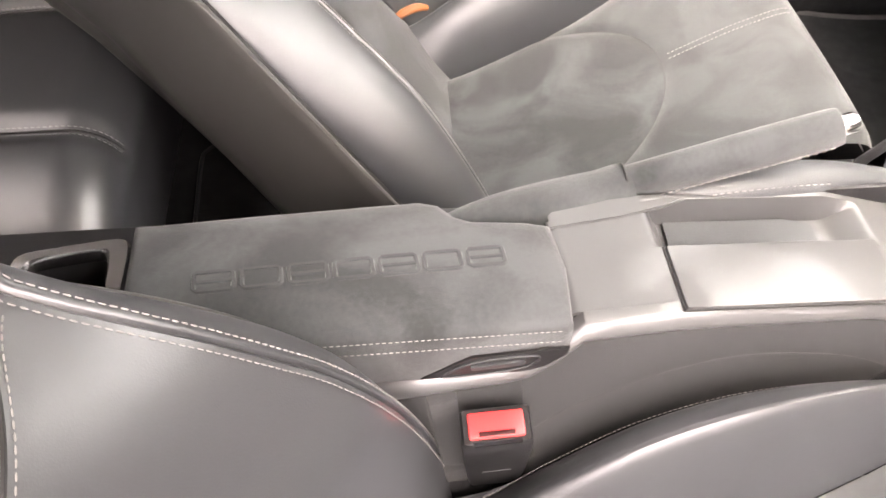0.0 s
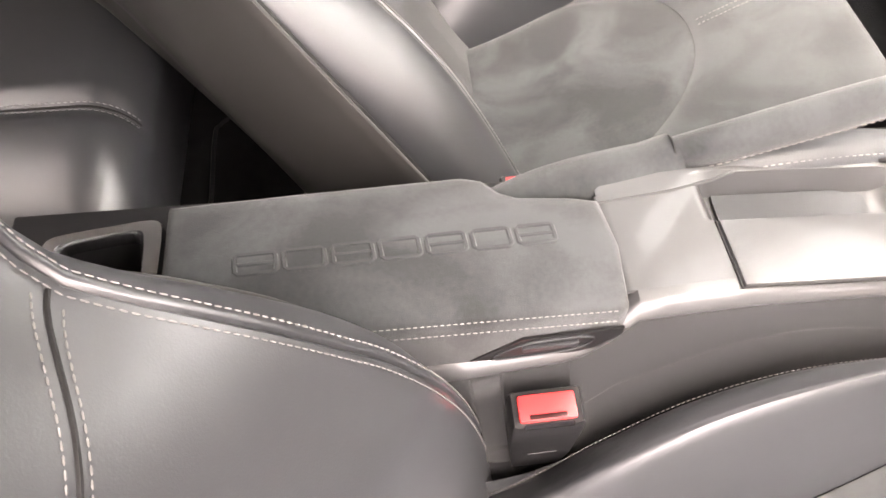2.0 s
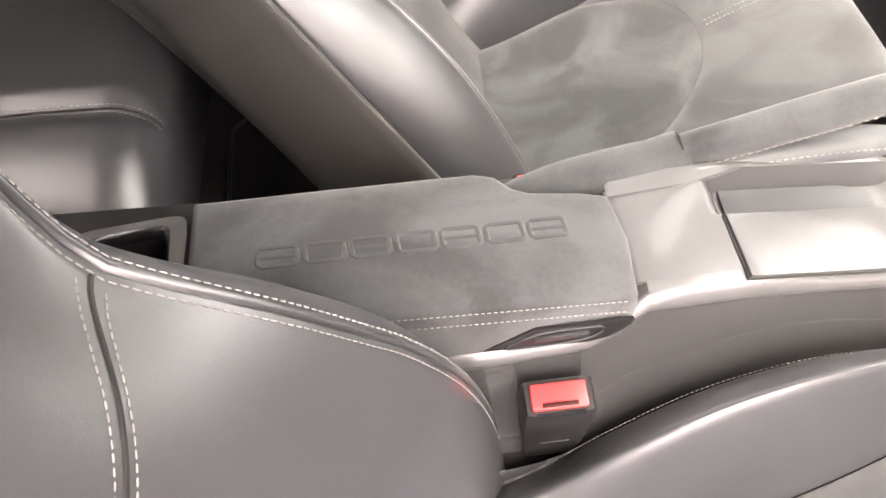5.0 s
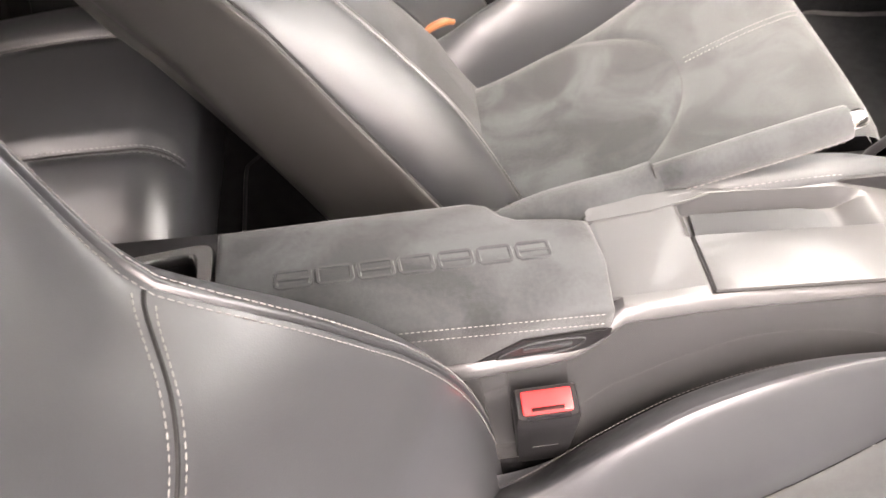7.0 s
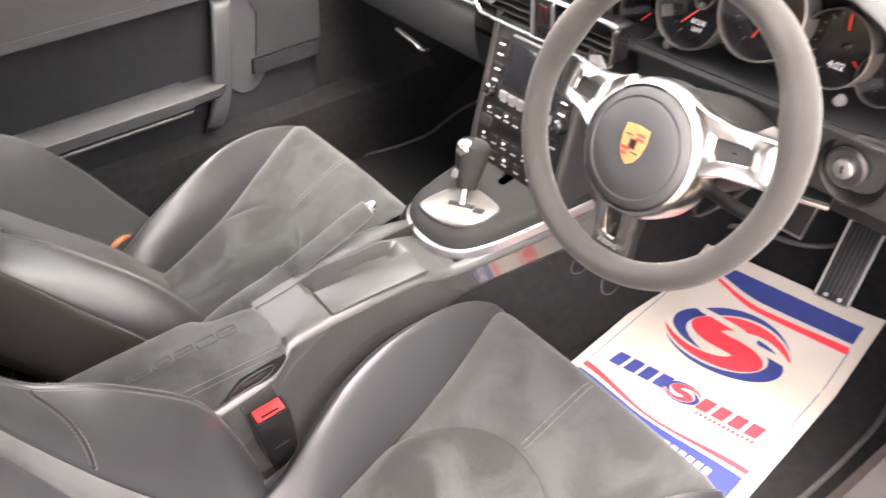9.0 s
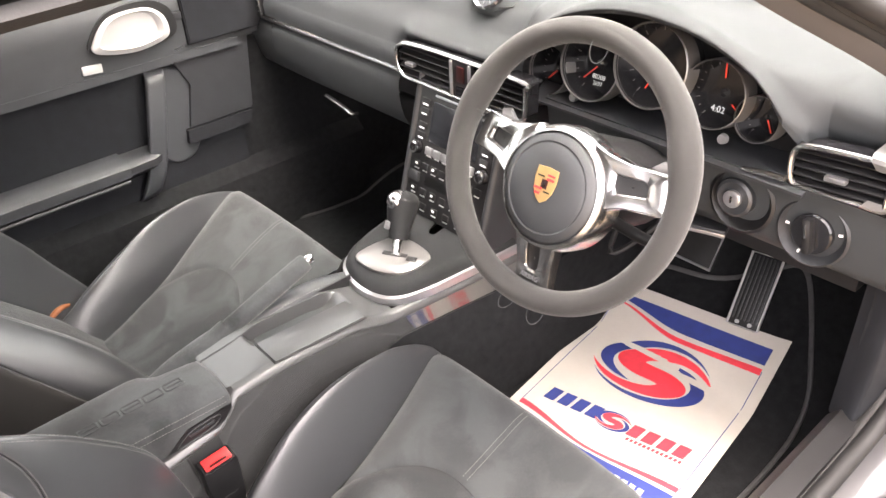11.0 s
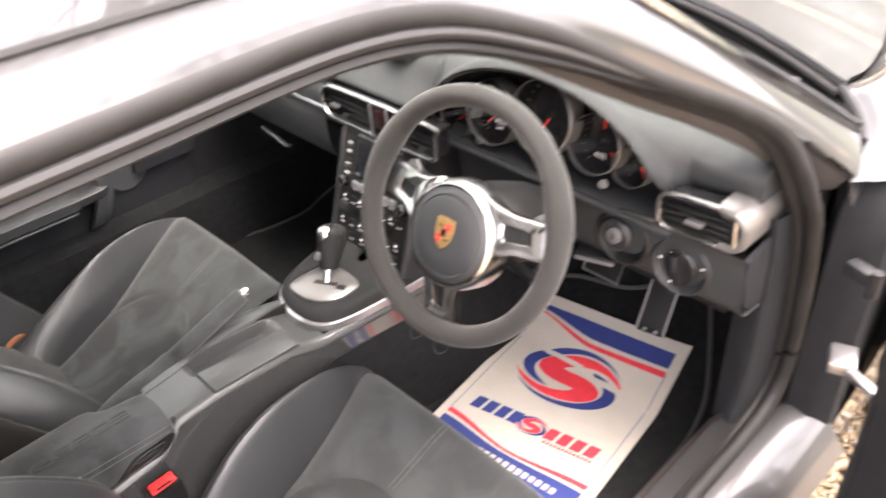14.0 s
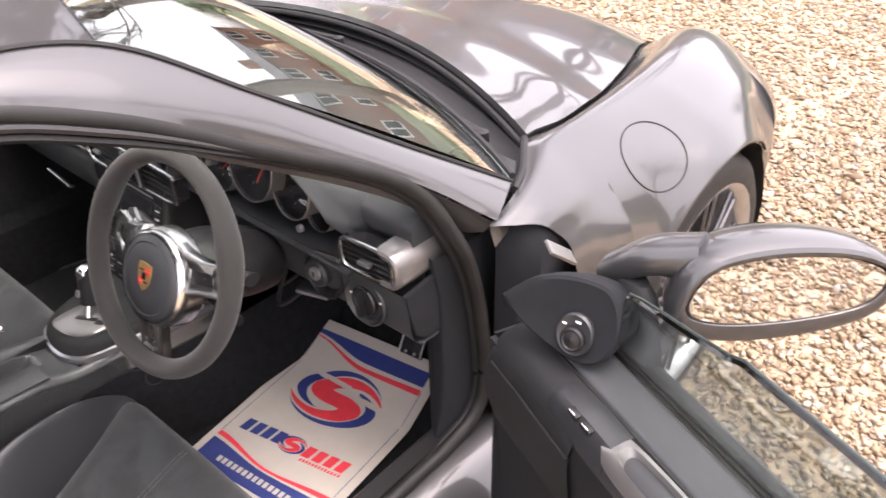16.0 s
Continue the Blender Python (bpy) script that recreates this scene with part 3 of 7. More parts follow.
part("rim", lathe([(0.252, -0.10), (0.235, -0.08), (0.232, 0.06), (0.24, 0.085), (0.252, 0.098), (0.258, 0.10), (0.256, 0.09), (0.246, 0.08), (0.24, -0.08)], WP, 64), CHROMEDULL, wheel, "polished silver rim lip")
for k in range(20):
    a = k * math.tau / 20 + (0.06 if k % 2 else -0.06)
    bm = tube([V(0.05 * math.cos(a), 0.05 * math.sin(a), 0.066), V(0.15 * math.cos(a), 0.15 * math.sin(a), 0.078), V(0.238 * math.cos(a), 0.238 * math.sin(a), 0.075)], 0.0052, 6)
    bm.transform(WP)
    part("spoke", bm, SPOKEDARK, wheel)
part("hub", lathe([(0.0, 0.085), (0.032, 0.083), (0.06, 0.072), (0.065, 0.02)], WP, 24), CHROMEDULL, wheel)
part("brake_disc", lathe([(0.0, 0.0), (0.165, 0.0), (0.165, -0.03), (0.0, -0.03)], WP, 40), GREYPLASTIC, wheel)
bm = box((0.07, 0.05, 0.17), None, 0.012)
bm.transform(Matrix.Translation((0.765, WHEEL_Y - 0.13, WHEEL_Z)))
part("brake_caliper", bm, DARKRED, wheel, "red brake caliper")
part("wheel_housing", loft([[V(x, WHEEL_Y + 0.350 * math.cos(a), WHEEL_Z + 0.350 * math.sin(a)) for a in [math.pi * i / 20 for i in range(21)]] for x in (0.84, 0.62)], closed=False), RUBBER, body)
part("wheel_housing_wall", box((0.02, 0.72, 0.40), pose(0.62, WHEEL_Y, 0.40)), RUBBER, body)
for k, (x, y) in enumerate(((-0.755, WHEEL_Y), (0.80, -1.48), (-0.80, -1.48))):
    copy_thing(wheel, pose(x - 0.755 if x > 0 else x + 0.755, y - WHEEL_Y, 0) if x > 0 else Matrix.Translation((0, 2 * WHEEL_Y + (y - WHEEL_Y), 0)) @ pose(0, 0, 0, 0, 0, 180))
# ---- cabin shell ----
cab = thing("cabin_floor", "black carpet floor and footwell lining of the car", "floor", kind="structure")


def floor_z(y):
    return 0.128 + 0.5 * max(0, y - 0.25) + 0.25 * max(0, y - 0.47)


part("carpet", sheet(lambda u, v: V(-0.70 + 1.38 * u, -1.2 + 1.8 * v, floor_z(-1.2 + 1.8 * v)), 10, 36, 0.012), CARPET, cab)
part("bulkhead", box((1.42, 0.03, 0.46), pose(0, 0.60, 0.43)), CARPET, cab)
part("kick_panel", sheet(lambda u, v: V(0.672 + 0.01 * math.sin(3 * u), 0.62 - 0.45 * u, 0.14 + 0.42 * v), 8, 6, 0.01), CARPET, cab, "black footwell side panel")
part("kick_panel", sheet(lambda u, v: V(-0.713, 0.62 - 0.64 * u, 0.14 + 0.48 * v), 8, 6, 0.01), CARPET, cab, "black footwell side panel")
part("rear_bulkhead", box((1.36, 0.04, 0.75), pose(0, -1.33, 0.42)), CARPET, cab)
part("rear_tunnel", loft([[V(-0.14, y, 0.13), V(-0.12, y, 0.27), V(0.0, y, 0.30), V(0.12, y, 0.27), V(0.14, y, 0.13)] for y in (-0.9, -1.0, -1.15, -1.32)], closed=False), CARPET, cab)
for sx in (1, -1):
    part("rear_side_trim", sheet(lambda u, v: V(sx * (0.69 - 0.13 * v), -0.98 - 0.36 * u, 0.16 + 0.92 * v), 6, 10, 0.01), LINER, cab, "dark rear side trim")

# black fitted mat with a piped edge
mat = thing("floor_mat", "black carpet floor mat with piped edge in the driver footwell", "floor mat")
MATO = [(0.064, -0.14), (0.585, -0.14), (0.590, 0.05), (0.588, 0.19), (0.575, 0.313), (0.527, 0.407), (0.470, 0.495), (0.430, 0.528), (0.389, 0.508), (0.30, 0.45), (0.17, 0.42), (0.10, 0.34), (0.078, 0.16)]
mo = smooth_path([V(x, y, 0) for x, y in MATO], 6, closed=True)


def mat_lift(bm):
    for v in bm.verts:
        v.co.z += floor_z(v.co.y) + 0.002
    return bm


cx, cy = 0.36, 0.15
rings = [[V(cx + (p.x - cx) * k, cy + (p.y - cy) * k, z) for p in mo] for k, z in [(1.0, 0.0), (1.0, 0.007)] + [(0.97 - 0.06 * i, 0.008) for i in range(16)]]
part("carpet_top", mat_lift(loft(rings, caps=False)), CARPET, mat)
part("piping", mat_lift(tube([p + V(0, 0, 0.008) for p in mo], 0.0045, 6, closed=True)), PIPING, mat, "grey piped edge")
mat2 = thing("floor_mat", "black carpet floor mat in the passenger footwell", "floor mat")
rings = [[V(-cx + 0.0 + (p.x - cx) * k, cy + (p.y - cy) * k, z) for p in mo] for k, z in [(1.0, 0.0), (1.0, 0.007)] + [(0.97 - 0.06 * i, 0.008) for i in range(16)]]
part("carpet_top", mat_lift(loft(rings, caps=False)), CARPET, mat2)
part("piping", mat_lift(tube([V(p.x - 2 * cx, p.y, 0.008) for p in mo], 0.0045, 6, closed=True)), PIPING, mat2, "grey piped edge")

# ---- front seats ----
HINGE_Z, LEANBACK = 0.22, radians(22)
CUSH = [  # y, outer half width, seam half width, bolster z, insert z
    (-0.64, 0.200, 0.125, 0.235, 0.195), (-0.56, 0.206, 0.13, 0.268, 0.203), (-0.50, 0.215, 0.14, 0.315, 0.212), (-0.43, 0.224, 0.15, 0.358, 0.230), (-0.35, 0.228, 0.160, 0.382, 0.25),
    (-0.25, 0.232, 0.184, 0.372, 0.282), (-0.19, 0.232, 0.202, 0.346, 0.303), (-0.155, 0.230, 0.213, 0.320, 0.312), (-0.138, 0.228, 0.214, 0.302, 0.304), (-0.126, 0.222, 0.208, 0.275, 0.282), (-0.121, 0.215, 0.20, 0.25, 0.26)]
BACK = [  # driver: along, outer half width, ridge half width, ridge depth, insert half width
    (-0.03, 0.252, 0.236, 0.018, 0.125), (0.024, 0.255, 0.232, 0.030, 0.122), (0.144, 0.252, 0.205, 0.054, 0.100), (0.229, 0.238, 0.186, 0.0625, 0.080), (0.278, 0.230, 0.181, 0.053, 0.066), (0.309, 0.223, 0.175, 0.0443, 0.057), (0.3535, 0.210, 0.166, 0.031, 0.046),
    (0.390, 0.200, 0.160, 0.015, 0.038), (0.415, 0.197, 0.159, -0.001, 0.033), (0.435, 0.200, 0.161, -0.015, 0.030), (0.450, 0.214, 0.174, -0.028, 0.028), (0.465, 0.228, 0.189, -0.040, 0.027), (0.480, 0.242, 0.207, -0.053, 0.026), (0.494, 0.258, 0.226, -0.067, 0.025), (0.506, 0.272, 0.243, -0.084, 0.024), (0.525, 0.280, 0.254, -0.100, 0.024),
    (0.58, 0.262, 0.236, -0.104, 0.024), (0.65, 0.196, 0.168, -0.070, 0.024), (0.71, 0.145, 0.115, -0.025, 0.024), (0.76, 0.115, 0.085, 0.004, 0.022), (0.79, 0.085, 0.055, -0.015, 0.02)]
BACK_FAR = [  # passenger: the same columns
    (-0.03, 0.252, 0.236, 0.018, 0.125), (0.024, 0.255, 0.232, 0.030, 0.122), (0.144, 0.252, 0.205, 0.054, 0.115), (0.229, 0.238, 0.186, 0.0625, 0.104), (0.287, 0.228, 0.175, 0.057, 0.090), (0.321, 0.220, 0.168, 0.050, 0.080), (0.369, 0.205, 0.155, 0.040, 0.066),
    (0.407, 0.192, 0.146, 0.028, 0.055), (0.436, 0.184, 0.1415, 0.015, 0.046), (0.458, 0.180, 0.1405, 0.004, 0.042), (0.50, 0.178, 0.142, 0.001, 0.038), (0.56, 0.168, 0.134, 0.005, 0.036), (0.62, 0.154, 0.12, 0.010, 0.034), (0.70, 0.138, 0.105, 0.016, 0.032), (0.76, 0.115, 0.085, 0.008, 0.028), (0.79, 0.085, 0.055, -0.015, 0.02)]


def leaning(s, x, d, a):
    return V(x, -0.60 - math.sin(a) * s + math.cos(a) * d, HINGE_Z + math.cos(a) * s + math.sin(a) * d)


def mirrored(half):
    """A ring from half of it that starts and ends on the middle plane."""
    return half + [V(-p.x, p.y, p.z) for p in half[-2:0:-1]]


def cushion_half(y):
    w, sw, bz, iz = curve_table(CUSH, y)
    g = 0.006
    return {
        "insert": [V(0, y, iz + 0.008), V(sw * 0.45, y, iz + 0.007), V(sw * 0.8, y, iz + 0.003), V(sw - 0.004, y, iz - g)],
        "bolster": [V(sw - 0.002, y, iz - g), V(sw + 0.006, y, iz + 0.35 * (bz - iz)), V(sw + (w - sw) * 0.42, y, bz - 0.004), V(sw + (w - sw) * 0.62, y, bz), V(w - 0.004, y, bz - 0.035), V(w, y, 0.24), V(w - 0.02, y, 0.17)],
    }


def insert_top(x, y):
    w, sw, bz, iz = curve_table(CUSH, y)
    return iz + 0.008 - 0.005 * (x / sw) ** 2


def seat(cx, label, suede_label, back_dx=0.0, back_dy=0.0, recline=LEANBACK, back_dz=0.0, straight=False, low_side=0.0, hull=0.0, tilt=0.0, skew=0.0):
    st = thing("sports_seat", label, "seat", "front seats")

    def raised(bm):
        for v in bm.verts:
            f = smoothstep(-0.45, -0.13, v.co.y)
            v.co.z += tilt * f
            v.co.y += 0.5 * tilt * f
            v.co.x += skew * smoothstep(-0.18, -0.56, v.co.y)
        return bm
    ysq = [-0.64 + 0.518 * i / 48 for i in range(49)]
    for sx in (1, -1):
        drop = low_side if sx > 0 else 0.4 * low_side
        rings = [[V(p.x * sx, p.y, p.z - drop * smoothstep(0.26, 0.38, p.z)) for p in smooth_path(cushion_half(y)["bolster"], 5)] for y in ysq]
        bm = loft(rings, closed=False)
        if low_side and sx > 0:
            # this bolster leans to the console and keeps its height to the front
            for v in bm.verts:
                sw = curve_table(CUSH, v.co.y)[1]
                k = smoothstep(sw, sw + 0.05, v.co.x)
                v.co.x += 0.026 * k
                v.co.z += 0.050 * k * smoothstep(0.20, 0.30, v.co.z) * smoothstep(-0.27, -0.16, v.co.y) * (1 - 0.6 * smoothstep(-0.15, -0.121, v.co.y))
        part("cushion_bolster", raised(bm), LEATHER, st)
        line = []
        for y in ysq[2:44]:
            w, sw, bz, iz = curve_table(CUSH, y)
            zz = bz - 0.028
            line.append(V(sx * (sw + (w - sw) * 0.94) + (0.026 if low_side and sx > 0 else 0), y, zz - drop * smoothstep(0.26, 0.38, zz) + (0.04 * smoothstep(-0.27, -0.16, y) if low_side and sx > 0 else 0)))
        part("bolster_stitching", raised(stitches(line, 0.0027, 0.0014, 0.00045)), STITCH, st)
    # suede insert in two pieces parted by a bowed seam
    def arc_y(x):
        return -0.285 - 0.105 * (abs(x) / 0.16) ** 2.2

    def ins(front):
        rings = []
        n = 26
        for j in range(n + 1):
            v = j / n
            row = []
            for i in range(-12, 13):
                k = i / 12
                y0 = arc_y(0.165 * k)
                y = (y0 - 0.0004) + ((-0.64) - y0) * (1 - v) if not front else (y0 + 0.0004) + (-0.123 - y0) * v
                w, sw, bz, iz = curve_table(CUSH, y)
                x = k * (sw - 0.003)
                side, bow = min(1, (1 - abs(k)) * 12 / 1.6), min(1, (v if front else 1 - v) * n / 1.6)
                row.append(V(x, y, iz + 0.008 - 0.005 * k * k - 0.009 * (1 - side) ** 2 - (0.0040 if front else 0.0050) * (1 - bow) ** 2 + (0.001 if not front else 0)))
            rings.append(row)
        return loft(rings, closed=False)
    part("cushion_insert_rear", raised(ins(False)), SUEDE2, st, suede_label)
    fr = part("cushion_insert_front", raised(ins(True)), SUEDE, st)
    for off in (-0.0045, 0.0045):
        part("insert_stitching", raised(stitches([V(off, y, insert_top(0, y) + 0.0010) for y in [-0.278 + 0.01 * i for i in range(14)]], 0.003, 0.0016, 0.0005)), STITCH, fr)
    part("base", loft([[V(x, y, z) for x, z in ((-0.23, 0.16), (-0.21, 0.20), (0.21, 0.20), (0.23, 0.16), (0.2, 0.135), (-0.2, 0.135))] for y in (-0.66, -0.5, -0.3, -0.16)]), PLASTIC, st)
    part("front_apron", raised(sheet(lambda u, v: V((2 * u - 1) * (0.225 - 0.02 * v), -0.122 - 0.05 * v * v, 0.268 - 0.12 * v), 12, 6, 0.004)), LEATHER, st)
    # backrest
    shift = V(back_dx, back_dy, back_dz)
    seam_s, seam_in = (0.456, 0.012) if straight else (0.435, 0.022)

    def table(s, sx=1):
        w, rw, rd, iw = curve_table(BACK_FAR if straight else BACK, s)
        if straight:
            rw = 0.238 - 0.313 * min(s, 0.46) - 0.05 * max(0.0, s - 0.46)
            rd = rd * 0.75 + 0.004
            iw = min(iw, rw - 0.035)
            if sx < 0:
                # the outer bolster stays wide and stands higher
                rw = 0.230 - 0.03 * s
                rd = rd + 0.010 + 0.034 * smoothstep(0.15, 0.42, s)
            w = rw + 0.030 + ((0.018 + 0.085 * min(max(s, 0.0), 0.5)) if sx > 0 else 0.0)
        return w, rw, rd, iw

    def back_at(s, x, d):
        return leaning(s, x, d, recline)
    def inner_of(s, sx):
        w, rw, rd, iw = table(s, sx)
        return [(iw - 0.001, -0.008), (iw + 0.006, -0.001), (iw + (rw - iw) * 0.5, rd * 0.42 + 0.004), (rw - 0.014, rd * 0.93), (rw - 0.0025, rd + 0.0005)]

    def skin(s, sx, x):
        """Depth of the bolster's inner face at x."""
        q = smooth_path([V(a, b, 0) for a, b in inner_of(s, sx)], 6)
        return float(np.interp(x, [p.x for p in q], [p.y for p in q]))
    ss = [-0.03 + 0.82 * i / 64 for i in range(65)]
    sides, mid, shell = {1: [], -1: []}, [], []
    for s in ss:
        for sx in (-1, 1):
            w, rw, rd, iw = table(s, sx)
            inner = [back_at(s, a, b) for a, b in inner_of(s, sx)]
            outer = [back_at(s, rw, rd - 0.0025), back_at(s, rw + 0.004, rd + 0.0005), back_at(s, rw + 0.018, rd - 0.010), back_at(s, rw + (w - rw) * 0.75, rd - 0.030), back_at(s, w - 0.002, rd - 0.058), back_at(s, w - 0.012, rd - 0.07)]
            if straight:
                outer = outer[:2] + [back_at(s, rw + (w - rw) * 0.28, rd * 0.95 - 0.001), back_at(s, rw + (w - rw) * 0.58, rd * 0.74 - 0.003), back_at(s, rw + (w - rw) * 0.84, rd * 0.36 - 0.006), back_at(s, w - 0.003, -0.014), back_at(s, w - 0.010, -0.024)]
            path = smooth_path(inner, 6) + smooth_path(outer, 5)
            sides[sx].append([V(p.x * sx, p.y, p.z) + shift for p in path])
        mid.append([back_at(s, k / 10 * iw, 0.0 - 0.010 * abs(k / 10) ** 6 + 0.003 * math.cos(k / 10 * 1.5)) + shift for k in range(-10, 11)])
        lip = -0.018 if straight else rd - 0.060
        wb = rw + 0.030 if straight else w
        deep = smoothstep(0.79, 0.5, s) * 0.05 + max(0.0, -rd) * 0.7
        half = [back_at(s, 0, -0.03), back_at(s, w - 0.02, lip - 0.01), back_at(s, w + 0.001, lip + 0.004), back_at(s, w + 0.008, lip - 0.008), back_at(s, wb + 0.004, -0.07 - hull - deep * 0.2), back_at(s, wb - 0.045, -0.092 - hull - deep * 0.6), back_at(s, wb * 0.45, -0.10 - hull - deep), back_at(s, 0, -0.102 - hull - deep)]
        shell.append([p + shift for p in smooth_path(mirrored(half), 5, closed=True)])
    for sx in (1, -1):
        bol = part("backrest_bolster", loft(sides[sx], closed=False), LEATHER, st)
        for d in (-0.006, 0.006):
            line = []
            for s in ss[1:56]:
                w, rw, rd, iw = table(s, sx)
                line.append(back_at(s, sx * (rw + d), rd + (0.0006 if d < 0 else 0.0004)) + shift)
            part("ridge_stitching", stitches(line, 0.0034, 0.0014, 0.0005), STITCH, bol)
        for d in (-0.0048, 0.0048):
            line = []
            for k in range(16):
                f = k / 15
                s = seam_s - seam_in * smoothstep(0, 1.0, f) + d
                w, rw, rd, iw = table(s, sx)
                x = (rw - 0.012) + (iw + 0.004 - rw + 0.012) * f
                line.append(back_at(s, sx * x, skin(s, sx, x) + 0.0006) + shift)
            part("cross_stitching", stitches(line, 0.0034, 0.0014, 0.0005), STITCH, bol)
        line = []
        for k in range(16):
            f = k / 15
            s = seam_s - seam_in * smoothstep(0, 1.0, f)
            w, rw, rd, iw = table(s, sx)
            x = (rw - 0.006) + (iw + 0.004 - rw + 0.006) * f
            line.append(back_at(s, sx * x, skin(s, sx, x)) + shift)
        part("cross_seam", tube(line, 0.0013, 6), RUBBER, bol)
    part("backrest_insert", loft(mid, closed=False), SUEDE2, st)
    if straight:
        part("shell_gap", tube([back_at(s, table(s)[0] - 0.003, -0.017) + shift for s in ss[1:60]], 0.0045, 6), RUBBER, st)
    part("backrest_shell", loft(shell), HULL, st, "grey moulded seat back shell")
    # top closing cap of the head restraint
    st.location = (cx, 0, 0)
    return st


driver = seat(0.345, "driver's black leather sports seat with dark suede centre and pale stitching", "brushed grey suede seat panel")
passenger = seat(-0.362, "passenger's black leather sports seat with patchy grey suede centre", "brushed grey suede seat panel", -0.032, 0.1316, radians(37.6), -0.086, True, 0.085, 0.055, 0.032, 0.045)
# chrome recline lever and an orange strip seen beside the passenger seat
guide = thing("seat_recline_lever", "bright metal recline lever on the passenger seat", "lever")
part("lever", tube([V(-0.500, -0.610, 0.190), V(-0.505, -0.585, 0.212), V(-0.510, -0.545, 0.222)], 0.009, 8), CHROME, guide)

trimo = thing("seat_orange_strip", "orange-brown strip beside the passenger cushion", "cover")
part("cover", tube(smooth_path([V(-0.500, -0.595, 0.262), V(-0.504, -0.580, 0.274), V(-0.508, -0.560, 0.280), V(-0.512, -0.545, 0.276)], 5), lambda t: 0.0035 + 0.0025 * math.sin(math.pi * t), 8), AMBER, trimo)

# ---- rear seats ----
def rear_pt2(cxr, x, f):
    """Skin of a rear cushion: x from -1 to 1 over its width, f from its back to its rounded front and down."""
    y0, y1, r = -1.20, -0.925, 0.055
    sag = 0.010 * math.exp(-((abs(x) - 0.45) / 0.05) ** 2)
    top = 0.290 + 0.048 * (1 - x ** 6) + 0.024 * math.sin(math.pi * 0.5 * min(1, f * 2)) - sag
    if f < 0.6:
        return V(cxr + x * 0.232, y0 + (y1 - y0) * f / 0.6, top)
    if f < 0.85:
        a = (f - 0.6) / 0.25 * math.pi * 0.5
        return V(cxr + x * 0.232, y1 + r * math.sin(a), top - r * (1 - math.cos(a)))
    return V(cxr + x * 0.232, y1 + r - 0.02 * (f - 0.85) / 0.15, top - r - (top - r - 0.14) * (f - 0.85) / 0.15)


for cxr in (-0.32, 0.32):
    rs = thing("rear_seat", "small black leather rear seat with stitched panels", "seat", "rear seats")
    cols = [i / 24 for i in range(-24, 25)]
    fs = [0.04 * k for k in range(15)] + [0.6 + 0.25 * k / 10 for k in range(11)] + [0.9, 0.95, 1.0]
    skirt = []
    for f in fs:
        row = [rear_pt2(cxr, x, f) for x in cols]
        skirt.append([V(row[0].x, row[0].y, 0.14)] + row + [V(row[-1].x, row[-1].y, 0.14)])
    part("cushion", loft(skirt, closed=False), LEATHER, rs)
    back = [[V(cxr + x * (0.232 - 0.03 * k / 10), -1.19 - 0.010 * k + 0.045 * (1 - x ** 4) - 0.02 * (k == 10), 0.31 + 0.042 * k) for x in cols] for k in range(11)]
    part("backrest", loft(back + [[q + V(0, -0.10, -0.01) for q in back[-1]]], closed=False), LEATHER, rs)
    for xs_ in (-0.45, 0.45):
        part("seam", tube([rear_pt2(cxr, xs_, f) + V(0, 0, 0.0012) for f in fs[1:-6]], 0.0014, 6), RUBBER, rs)
        for d in (-0.022, 0.022):
            part("seam_stitching", stitches([rear_pt2(cxr, xs_ + d, f) + V(0, 0.0006, 0.0010) for f in fs[1:-6]], 0.004, 0.0018, 0.0006), STITCH2, rs)
# carpet mat of the rear footwell with its bound edge
rmat = thing("floor_mat", "black carpet mat with a bound edge behind the passenger seat", "floor mat")
rm = smooth_path([V(x, y, 0.137) for x, y in ((-0.16, -0.852), (-0.28, -0.854), (-0.39, -0.857), (-0.412, -0.850), (-0.432, -0.835), (-0.52, -0.79), (-0.55, -0.70), (-0.36, -0.66), (-0.17, -0.70))], 5, closed=True)
rc = V(-0.35, -0.76, 0.137)
part("carpet_top", loft([rm, [rc + (p - rc) * 0.5 for p in rm], [rc + (p - rc) * 0.05 for p in rm]], caps=False), CARPET, rmat)
part("binding", tube(rm, 0.0030, 6, closed=True), GREYPLASTIC, rmat, "dark grey bound edge")
# ---- centre console ----
con = thing("centre_console", "silver-grey painted centre console between the front seats", "console")
TOP = [  # y, left x, right x, top z
    (-0.95, 0.03, 0.112, 0.375), (-0.62, 0.02, 0.112, 0.38), (-0.53, -0.04, 0.112, 0.394), (-0.508, -0.085, 0.111, 0.405), (-0.494, -0.085, 0.107, 0.432),
    (-0.41, -0.086, 0.103, 0.432), (-0.27, -0.088, 0.100, 0.424), (-0.21, -0.092, 0.102, 0.405), (-0.12, -0.10, 0.112, 0.405), (0.02, -0.115, 0.128, 0.409), (0.12, -0.125, 0.138, 0.413)]


def con_row(y):
    return lerp_table(TOP, y)


def wall_pt(u, v, side):
    y = -0.95 + 1.07 * u
    l, r, z = con_row(y)
    if side < 0:
        z -= 0.11 * smoothstep(-0.60, -0.52, y) * smoothstep(-0.17, -0.22, y)
    x0 = r if side > 0 else l
    low = 0.353 if side > 0 else 0.33
    low = low + (0.24 - low) * smoothstep(-0.20, -0.34, y)
    h = z - 0.012 - low
    return V(x0 + side * ((0.012 - 0.008 * smoothstep(-0.34, -0.2, y) if side > 0 else 0.026) * v ** 1.2 * min(1, h / 0.05)), y, z - 0.012 - h * v)


